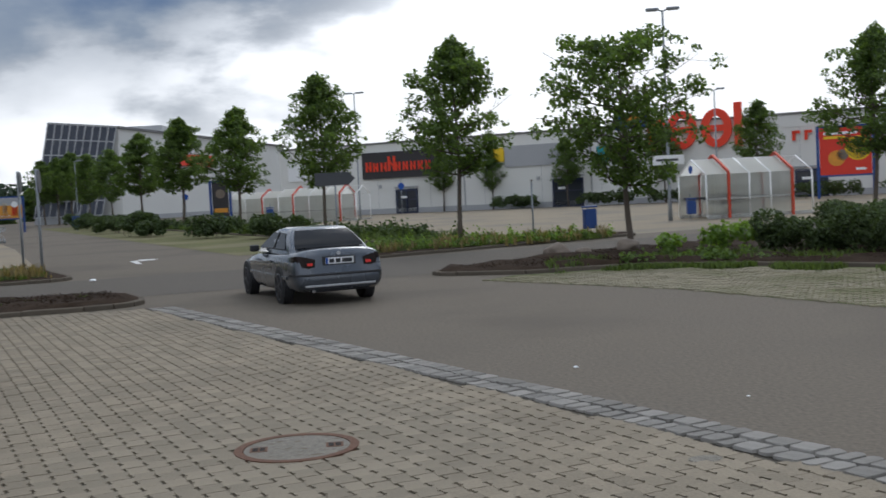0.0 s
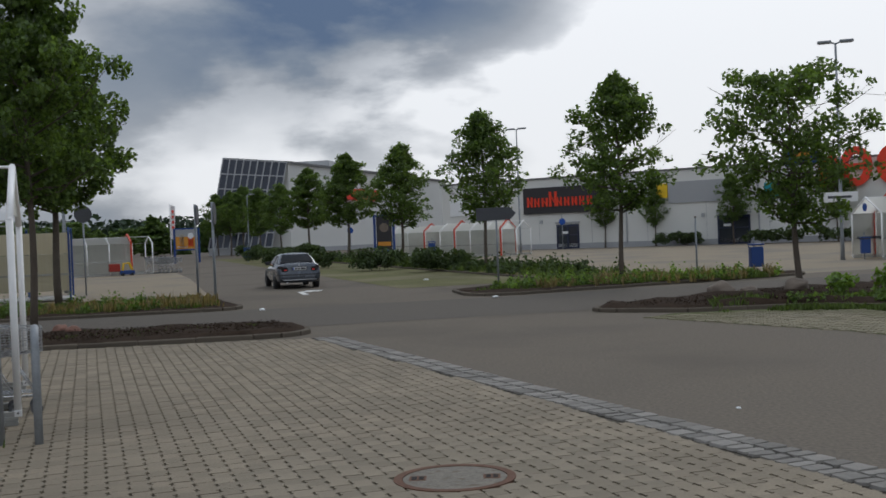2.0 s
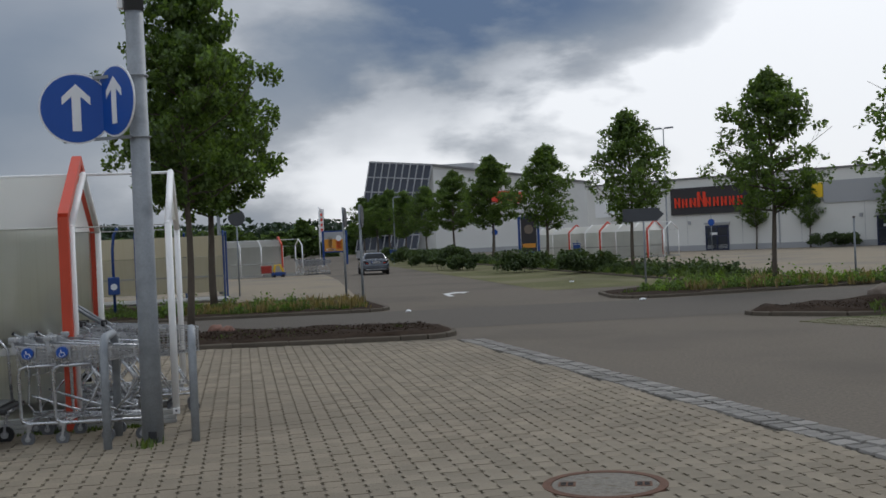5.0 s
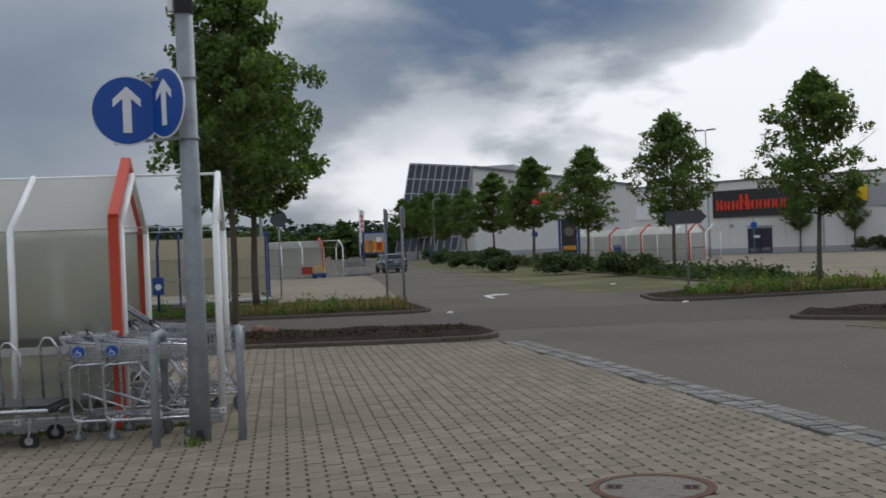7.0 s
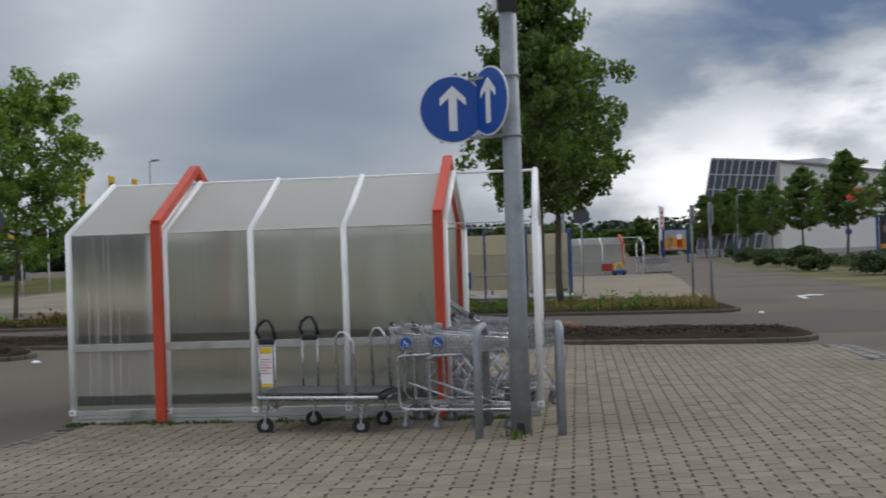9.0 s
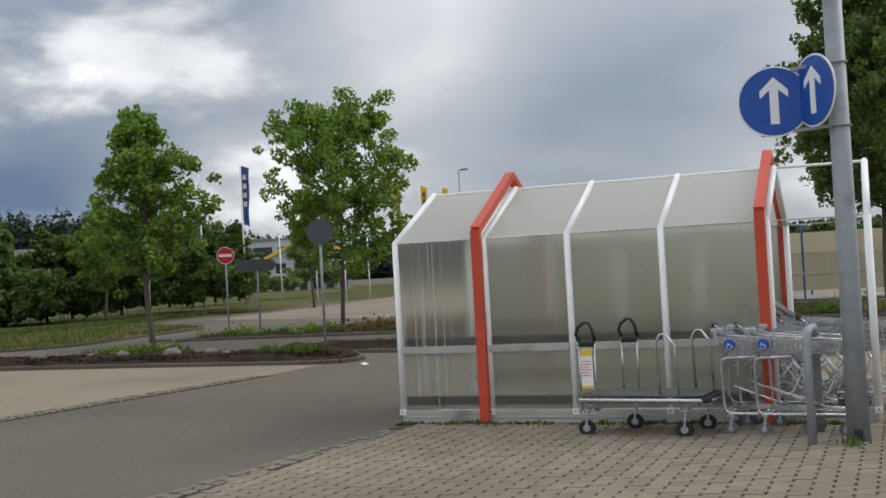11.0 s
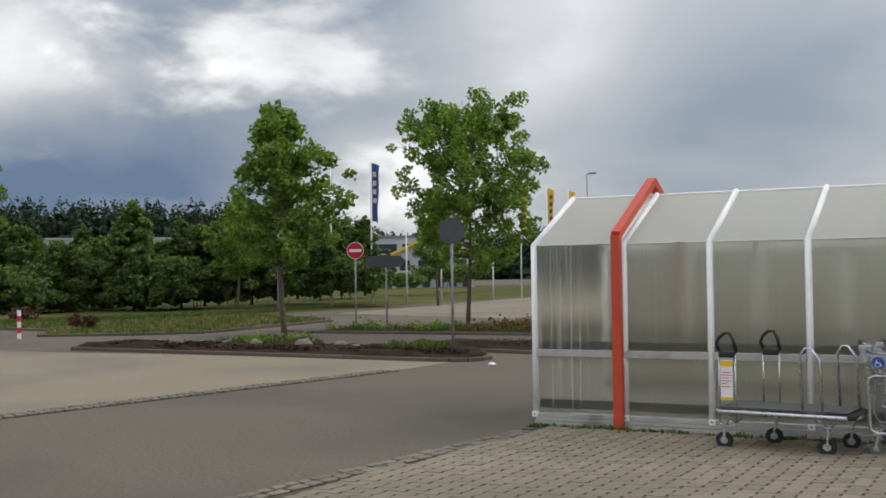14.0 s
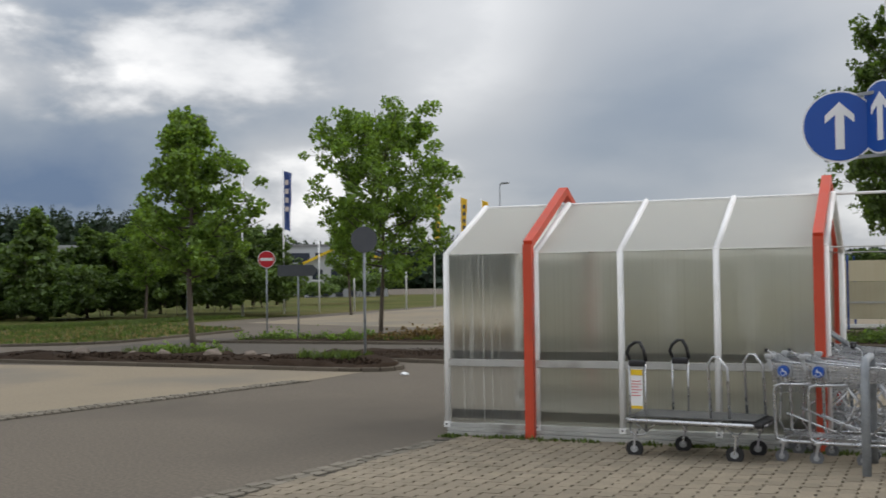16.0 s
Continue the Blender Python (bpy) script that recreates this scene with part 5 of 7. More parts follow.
def toy_cart():
    ob = thing("toy_car_trolley", "red, yellow and blue toy car trolley", "trolley", pose(-26.15, 61.75, 0, 0, 0, 32) @ Matrix.Scale(0.75, 4))
    bm = B(); box(bm, -0.1, -0.3, 0.12, 1.0, 0.3, 0.42, 0.06); part("body", bm, blue_paint, ob, "blue plastic body")
    bm = B(); tube(bm, [(0.1, -0.28, 0.4), (0.2, -0.28, 0.95), (0.6, -0.28, 1.0), (0.85, -0.28, 0.42)], 0.05, 8); tube(bm, [(0.1, 0.28, 0.4), (0.2, 0.28, 0.95), (0.6, 0.28, 1.0), (0.85, 0.28, 0.42)], 0.05, 8)
    part("hoop", bm, yellow, ob, "yellow plastic roof hoop")
    bm = B(); box(bm, -0.9, -0.28, 0.35, -0.1, 0.28, 0.95, 0.03); part("basket", bm, kid_red, ob, "red basket")
    for x in (0.1, 0.8):
        for y in (-0.28, 0.28):
            bm = B(); tube(bm, [(x, y - 0.03, 0.12), (x, y + 0.03, 0.12)], 0.12, 14); part("wheel", bm, black_rubber, ob)
    return ob


toy_cart()


# ---- pole with two round signs, and guard bars ----
def round_sign(parent, m, r, arrow):
    bm = B(); disc(bm, r, -0.012, 0.0, 40, m)
    s = part("sign_plate", bm, sign_white, parent, "round white-rimmed sign plate")
    bm = B(); disc(bm, r * 0.95, -0.0165, -0.0125, 40, m)
    part("blue_field", bm, sign_blue, s, "blue sign field")
    if arrow:
        bm = B()
        k = r / 0.3
        plate(bm, [(x * k, z * k) for x, z in ((-0.036, -0.19), (0.036, -0.19), (0.036, 0.10), (0.115, 0.03), (0.115, 0.095), (0.0, 0.205), (-0.115, 0.095), (-0.115, 0.03), (-0.036, 0.10))], -0.021, -0.017)
        bmesh.ops.transform(bm, matrix=m, verts=bm.verts)
        part("arrow", bm, sign_white, s, "white upward arrow")
    return s


def sign_pole():
    x, y = -5.12, 9.17
    ob = thing("lamp_post", "thick galvanised post carrying two round blue arrow signs", "lamp post", pose(x, y, 0))
    bm = B()
    tube(bm, [(0, 0, -0.1), (0, 0, 1.2), (0, 0, 3.95)], 0.100, 20, 0.082)
    part("shaft", bm, galv, ob, "galvanised steel shaft", True)
    bm = B()
    tube(bm, [(0, 0, 3.95), (0, 0, 8.6)], 0.088, 16, 0.05)
    part("upper_shaft", bm, sign_back, ob, "dark upper shaft", True)
    bm = B(); box(bm, -0.145, -0.05, 3.98, -0.085, 0.05, 4.3, 0.015)
    part("junction_box", bm, sign_white, ob, "small white box")
    bm = B(); box(bm, 0.01, -0.108, 0.02, 0.09, -0.09, 0.12, 0.006)
    part("cap", bm, car_trim, ob, "dark service cap")
    bm = B(); rod(bm, (0, 0, 8.55), (0.5, -0.6, 8.7), 0.22, 0.10)
    part("lamp_head", bm, galv, ob)
    for z in (2.80, 3.36):
        bm = B()
        tube(bm, [(0.096 * math.cos(a), 0.096 * math.sin(a), z) for a in np.linspace(0, 2 * math.pi, 17)[:-1]], 0.010, 6, closed=True)
        rod(bm, (-0.02, -0.11, z), (-0.74, -0.06, z), 0.022, 0.03)
        part("clamp", bm, galv, ob, "steel clamp and bracket")
    a = thing("arrow_sign", "round blue sign with white upward arrow, on the post", "traffic sign", pose(x - 0.53, y - 0.17, 3.08, 0, 0, 34), "arrow signs")
    round_sign(a, Matrix.Identity(4), 0.325, True)
    b = thing("arrow_sign", "round blue sign with white arrow, turned away", "traffic sign", pose(x - 0.15, y - 0.13, 3.13, 0, 0, -28), "arrow signs")
    round_sign(b, Matrix.Identity(4), 0.325, True)


sign_pole()


def guard_bar(x, y, turn, w):
    ob = thing("guard_bar", "galvanised steel hoop bar protecting the post", "guard bar", pose(x, y, 0, 0, 0, turn), "guard bars")
    bm = B()
    tube(bm, [(-w / 2, 0, -0.1), (-w / 2, 0, 0.88), (-w / 2 + 0.05, 0, 0.96), (-w / 2 + 0.12, 0, 1.0), (w / 2 - 0.12, 0, 1.0), (w / 2 - 0.05, 0, 0.96), (w / 2, 0, 0.88), (w / 2, 0, -0.1)], 0.038, 12)
    link_mesh("hoop", bm, galv, ob, "", True)
    return ob


guard_bar(-5.49, 9.11, 113, 0.72)
guard_bar(-4.86, 9.50, 117, 0.72)


def manhole():
    ob = thing("manhole_cover", "round manhole cover of concrete in a rusty iron ring", "manhole cover", pose(-0.84, 7.61, 0, 0, 0, 5))
    bm = B()
    n = 48
    ring = []
    for r, z in ((0.43, 0.0), (0.43, 0.022), (0.37, 0.022), (0.37, 0.0)):
        ring.append([bm.verts.new((r * math.cos(2 * math.pi * k / n), r * math.sin(2 * math.pi * k / n), z)) for k in range(n)])
    for a, b in zip(ring, ring[1:]):
        for k in range(n):
            bm.faces.new((a[k], a[(k + 1) % n], b[(k + 1) % n], b[k]))
    part("iron_ring", bm, rust, ob, "rusty cast-iron ring")
    bm = B()
    c = [bm.verts.new((0.364 * math.cos(2 * math.pi * k / n), 0.364 * math.sin(2 * math.pi * k / n), 0.019)) for k in range(n)]
    d = [bm.verts.new((v.co.x, v.co.y, -0.02)) for v in c]
    bm.faces.new(c)
    for k in range(n):
        bm.faces.new((c[k], d[k], d[(k + 1) % n], c[(k + 1) % n]))
    part("lid", bm, cover_mat, ob, "worn exposed-aggregate concrete lid")
    for s in (-1, 1):
        bm = B()
        for i in range(2):
            for j in range(2):
                box(bm, s * (0.235 + i * 0.05) - 0.018, -0.05 + j * 0.055, 0.006, s * (0.235 + i * 0.05) + 0.018, -0.05 + j * 0.055 + 0.04, 0.0235)
        part("vent_slot", bm, hole_mat, ob, "dark vent slots")
        bm = B(); box(bm, s * 0.26 - 0.06, -0.07, 0.004, s * 0.26 + 0.06, 0.07, 0.021, 0.002)
        part("vent_frame", bm, rust, ob)
    return ob


manhole()


# ---- the car ----
def build_car():
    ob = thing("car", "grey-blue metallic four-door saloon with smoked tail lamps", "car")
    S = [  # y, half width, z bottom, z shoulder, z top, top half width
        (-1.045, 0.56, 0.36, 0.46, 0.53, 0.50), (-1.035, 0.70, 0.31, 0.48, 0.58, 0.64), (-1.00, 0.775, 0.28, 0.54, 0.70, 0.69), (-0.975, 0.80, 0.27, 0.58, 0.88, 0.69), (-0.945, 0.815, 0.26, 0.62, 0.975, 0.69), (-0.88, 0.835, 0.24, 0.66, 1.005, 0.70), (-0.75, 0.852, 0.23, 0.69, 1.012, 0.71), (-0.45, 0.868, 0.22, 0.72, 1.005, 0.73),
        (-0.20, 0.872, 0.22, 0.73, 0.99, 0.76), (0.4, 0.872, 0.20, 0.72, 0.97, 0.76), (1.2, 0.870, 0.19, 0.71, 0.94, 0.76), (2.0, 0.868, 0.19, 0.69, 0.92, 0.74),
        (2.5, 0.865, 0.20, 0.66, 0.88, 0.72), (3.0, 0.84, 0.22, 0.62, 0.80, 0.66), (3.35, 0.76, 0.25, 0.56, 0.70, 0.58), (3.48, 0.62, 0.32, 0.50, 0.60, 0.48)]
    bm = B()
    rows = []
    for y, w, zb, zs, zt, wt in S:
        half = [(0, zb), (w * 0.80, zb), (w * 0.955, zb + 0.07), (w, (zb + zs) * 0.5), (w, zs), (w * 0.972, zs + (zt - zs) * 0.45), (wt + (w - wt) * 0.25, zt - 0.045), (wt * 0.6, zt), (0, zt + 0.006)]
        for _ in range(2):
            cut = [half[0]]
            for p, q in zip(half, half[1:]):
                cut += [(p[0] * 0.75 + q[0] * 0.25, p[1] * 0.75 + q[1] * 0.25), (p[0] * 0.25 + q[0] * 0.75, p[1] * 0.25 + q[1] * 0.75)]
            half = cut + [half[-1]]
        rows.append([bm.verts.new((s * x, y, z)) for s, pts in ((1, half), (-1, half[-2:0:-1])) for x, z in pts])
    for a, b in zip(rows, rows[1:]):
        n = len(a)
        for k in range(n):
            bm.faces.new((a[k], a[(k + 1) % n], b[(k + 1) % n], b[k]))
    bm.faces.new(rows[0][::-1]); bm.faces.new(rows[-1])
    bmesh.ops.recalc_face_normals(bm, faces=bm.faces)
    part("body", bm, car_paint, ob, "grey-blue metallic bodywork", True)
    # cabin: painted shell lofted from the belt to the roof, glass set a little proud
    def cabin(f):
        """The outline at height f, from the rear right corner forwards and round."""
        z = 0.96 + 0.385 * f
        hw = 0.765 - 0.095 * f - 0.105 * f * f
        r, fr = -0.50 + 0.46 * f + 0.18 * f * f, 2.12 - 0.80 * f
        return [Vector(p) for p in ((hw * 0.90, r, z), (hw * 0.975, r + 0.07, z), (hw, r + 0.22, z), (hw + 0.012, (r + fr) / 2, z), (hw, fr - 0.22, z), (hw * 0.82, fr, z))]
    bm = B()
    rings = []
    for f, inset, lift in ((-0.12, 1, 0), (0.0, 1, 0), (0.25, 1, 0), (0.5, 1, 0), (0.7, 1, 0), (0.85, 1, 0), (0.95, 1, 0), (1.0, 0.965, 0.012), (1.0, 0.90, 0.026), (1.0, 0.75, 0.040), (1.0, 0.45, 0.050)):
        half = [Vector((p.x * inset, 0.70 + (p.y - 0.70) * inset, p.z + lift)) for p in cabin(f)]
        rings.append([bm.verts.new(p) for p in half] + [bm.verts.new((-p.x, p.y, p.z)) for p in half[::-1]])
    for a, b in zip(rings, rings[1:]):
        for k in range(12):
            bm.faces.new((a[k], a[(k + 1) % 12], b[(k + 1) % 12], b[k]))
    bm.faces.new(rings[-1])
    bmesh.ops.recalc_face_normals(bm, faces=bm.faces)
    part("cabin", bm, car_paint, ob, "painted cabin shell and roof", True)

    def pane(name, pts, push):
        bm = B()
        q = [bm.verts.new(Vector(p) + Vector(push)) for p in pts]
        bm.faces.new(q)
        bmesh.ops.recalc_face_normals(bm, faces=bm.faces)
        part(name, bm, car_glass, ob, "dark tinted glass")
    R = lambda p, s=1: (s * p.x, p.y, p.z)

    def curved(name, i, f0, f1, push):
        """Glass that follows the shell from ring height f0 to f1, across the car."""
        bm = B()
        grid = []
        for k in range(7):
            p = cabin(f0 + (f1 - f0) * k / 6)[i]
            grid.append([bm.verts.new(Vector((p.x * c * 0.985, p.y + push[1] * (1 + 0.6 * (1 - c * c)), p.z + push[2]))) for c in (-1, -0.9, -0.5, 0, 0.5, 0.9, 1)])
        for a, b in zip(grid, grid[1:]):
            for k in range(6):
                bm.faces.new((a[k], a[k + 1], b[k + 1], b[k]))
        bmesh.ops.recalc_face_normals(bm, faces=bm.faces)
        part(name, bm, car_glass, ob, "dark tinted glass", True)
    curved("rear_window", 0, 0.13, 0.95, (0, -0.02, 0.012))
    curved("windscreen", 5, 0.10, 0.93, (0, 0.02, 0.012))
    l0, l1 = cabin(0.12), cabin(0.88)
    for s in (-1, 1):
        a0, a1 = l0[2].lerp(l0[4], 0.03), l1[2].lerp(l1[4], 0.05)
        m0, m1 = l0[2].lerp(l0[4], 0.43), l1[2].lerp(l1[4], 0.50)
        n0, n1 = l0[2].lerp(l0[4], 0.47), l1[2].lerp(l1[4], 0.54)
        e0, e1 = l0[4], l1[4]
        for nm, q in (("rear_side_window", (a0, m0, m1, a1)), ("front_side_window", (n0, e0, e1, n1))):
            pane(nm, [R(p, s) for p in q], (s * 0.024, 0, 0))
        bm = B(); rod(bm, R(a0.lerp(e0, 0.0), s * 1.035), R(e0, s * 1.035), 0.012, 0.022, (s, 0, 0.2)); part("belt_strip", bm, car_trim, ob, "dark strip below the side windows")
        bm = B(); rod(bm, R(m0.lerp(n0, 0.5), s), R(m1.lerp(n1, 0.5), s), 0.05, 0.07, (s, 0, 0.4)); part("door_pillar", bm, car_trim, ob)
        bm = B(); box(bm, min(s * 0.80, s * 0.98), 1.78, 0.92, max(s * 0.80, s * 0.98), 1.90, 1.05, 0.03); part("mirror", bm, car_trim, ob, "dark wing mirror")
        bm = B(); box(bm, min(s * 0.868, s * 0.885), -0.55, 0.47, max(s * 0.868, s * 0.885), 2.4, 0.53, 0.005); part("side_moulding", bm, car_paint, ob)
        for y0 in (0.55, 1.55):
            bm = B(); box(bm, min(s * 0.86, s * 0.90), y0, 0.76, max(s * 0.86, s * 0.90), y0 + 0.2, 0.79, 0.008); part("door_handle", bm, car_paint, ob)
        bm = B()
        plan = [(0.47, -0.992), (0.60, -0.992), (0.72, -0.985), (0.80, -0.95), (0.845, -0.86), (0.865, -0.74), (0.74, -0.76), (0.47, -0.90)]
        top = [0.83, 0.865, 0.895, 0.905, 0.90, 0.88, 0.885, 0.84]
        plan = [(x * 0.972, y - 0.008) for x, y in plan]
        lo = [bm.verts.new((s * x, y, 0.69 if x < 0.5 else 0.675)) for x, y in plan]; hi = [bm.verts.new((s * x * 0.985, y, z)) for (x, y), z in zip(plan, top)]
        bm.faces.new(lo); bm.faces.new(hi)
        for k in range(8):
            bm.faces.new((lo[k], lo[(k + 1) % 8], hi[(k + 1) % 8], hi[k]))
        bmesh.ops.recalc_face_normals(bm, faces=bm.faces)
        lamp = part("tail_lamp", bm, lamp_dark, ob, "smoked dark red tail lamp")
        bm = B(); box(bm, min(s * 0.50, s * 0.60), -1.008, 0.72, max(s * 0.50, s * 0.60), -0.98, 0.77, 0.004); part("reflector", bm, lamp_red, lamp, "glowing red tail light")
        for yy in (0.0, 2.72):
            bm = B(); tube(bm, [(s * 0.70, yy, 0.335), (s * 0.878, yy, 0.335)], 0.365, 24); part("wheel_arch", bm, car_trim, ob)
    bm = B(); box(bm, -0.66, -1.062, 0.535, 0.66, -0.95, 0.575, 0.012)
    for s in (-1, 1):
        rod(bm, (s * 0.65, -1.045, 0.555), (s * 0.79, -0.985, 0.555), 0.035, 0.038); rod(bm, (s * 0.79, -0.985, 0.555), (s * 0.862, -0.70, 0.555), 0.035, 0.038); box(bm, -0.55, -1.0, 0.24, 0.55, -0.9, 0.33, 0.02)
    part("bumper_strip", bm, car_trim, ob, "dark bumper strip and diffuser")
    bm = B(); box(bm, -0.66, -1.052, 0.335, 0.66, -0.96, 0.375, 0.012)
    part("bumper_edge", bm, solar_frame, ob, "bright lower bumper edge")
    bm = B(); box(bm, -0.31, -1.005, 0.715, 0.31, -0.93, 0.875, 0.01); part("plate_recess", bm, car_trim, ob)
    bm = B(); box(bm, -0.26, -1.016, 0.735, 0.27, -1.007, 0.850, 0.004)
    p = part("number_plate", bm, sign_white, ob, "white number plate with plain bars")
    bm = B(); box(bm, -0.258, -1.021, 0.737, -0.215, -1.0175, 0.848); part("plate_band", bm, sign_blue, p)
    bm = B()
    for x0, w in ((-0.19, 0.09), (-0.07, 0.09), (0.05, 0.19)):
        box(bm, x0, -1.021, 0.757, x0 + w, -1.0175, 0.828)
    part("plate_bars", bm, car_trim, p)
    bm = B(); disc(bm, 0.035, -0.995, -0.965, 16, c=(0, 0.925)); part("badge", bm, solar_frame, ob)
    bm = B(); tube(bm, [(-0.5, -1.0, 0.27), (-0.5, -0.8, 0.27)], 0.035, 10); part("exhaust", bm, chrome, ob)
    wheels = []
    for y in (0.0, 2.72):
        for s in (-1, 1):
            w = part("wheel", tube(B(), [(-0.1, 0, 0), (0.1, 0, 0)], 0.315, 28), black_rubber, ob, "black low-profile tyre")
            w.matrix_basis = pose(s * 0.785, y, 0.315)
            bm = B()
            for k in range(5):
                a = 2 * math.pi * k / 5
                for e in (-0.16, 0.16):
                    rod(bm, (s * 0.104, 0.05 * math.cos(a), 0.05 * math.sin(a)), (s * 0.102, 0.235 * math.cos(a + e), 0.235 * math.sin(a + e)), 0.02, 0.03, (1, 0, 0))
            tube(bm, [(s * 0.103, 0.24 * math.cos(a), 0.24 * math.sin(a)) for a in np.linspace(0, 2 * math.pi, 25)[:-1]], 0.014, 5, closed=True)
            tube(bm, [(s * 0.08, 0, 0), (s * 0.112, 0, 0)], 0.055, 12)
            part("rim", bm, rim_mat, w, "dark alloy rim with five double spokes")
            wheels.append((w, s * 0.785, y))
    ob.scale = (0.89, 0.89, 0.89)
    return ob, wheels


car, car_wheels = build_car()
CAR = [  # seconds, x, y, heading
    (0.0, -1.51, 18.7, 21.0), (0.5, -3.61, 23.5, 22.0), (1.0, -5.75, 29.0, 23.0), (1.5, -7.7, 33.6, 22.5), (2.0, -9.85, 38.6, 22.5), (2.5, -11.6, 42.7, 22.5), (3.0, -13.45, 47.1, 22.5),
    (3.5, -15.05, 50.7, 22.0), (4.0, -16.6, 54.2, 22.0), (4.5, -17.9, 57.0, 22.0), (5.6, -20.8, 64.0, 22.0), (6.8, -23.35, 69.2, 25.0), (7.0, -23.85, 70.1, 30.0), (7.5, -25.0, 71.9, 54.0),
    (8.0, -26.4, 73.2, 76.0), (8.5, -28.2, 73.9, 92.0), (9.0, -31.3, 73.7, 100.0), (9.6, -35.0, 72.4, 110.0), (10.4, -38.6, 70.6, 112.0), (16.0, -38.6, 70.6, 112.0)]


# ---- stores and houses ----
def facade_unit(ob, name, x0, z0, x1, z1, y, mat, label="", bevel=0.0):
    bm = B(); box(bm, x0, -y, z0, x1, 0.0, z1, bevel)
    return part(name, bm, mat, ob, label)


def glass_door(ob, x0, x1, h):
    bm = B(); box(bm, x0, -0.10, h - 0.18, x1, 0.02, h)
    dr = part("door", bm, door_blue, ob, "dark blue framed double door")
    xm = (x0 + x1) / 2
    for a, b, c, d in ((x0, 0.12, x0 + 0.12, h - 0.18), (x1 - 0.12, 0.12, x1, h - 0.18), (xm - 0.06, 0.12, xm + 0.06, h - 0.18), (x0, 0.0, x1, 0.12)):
        bm = B(); box(bm, a, -0.10, b, c, 0.02, d); part("frame_bar", bm, door_blue, dr)
    bm = B(); box(bm, x0 + 0.12, -0.108, h * 0.55, x1 - 0.12, -0.056, h * 0.55 + 0.08); part("cross_bar", bm, door_blue, dr)
    for a, b in ((x0 + 0.12, (x0 + x1) / 2 - 0.06), ((x0 + x1) / 2 + 0.06, x1 - 0.12)):
        bm = B(); box(bm, a, -0.05, 0.12, b, -0.03, h - 0.18); part("pane", bm, glass_dark, dr)
    bm = B(); box(bm, x0 + 0.5, -0.13, h * 0.62, x0 + 1.1, -0.11, h * 0.62 + 0.2); part("notice", bm, sign_white, dr)


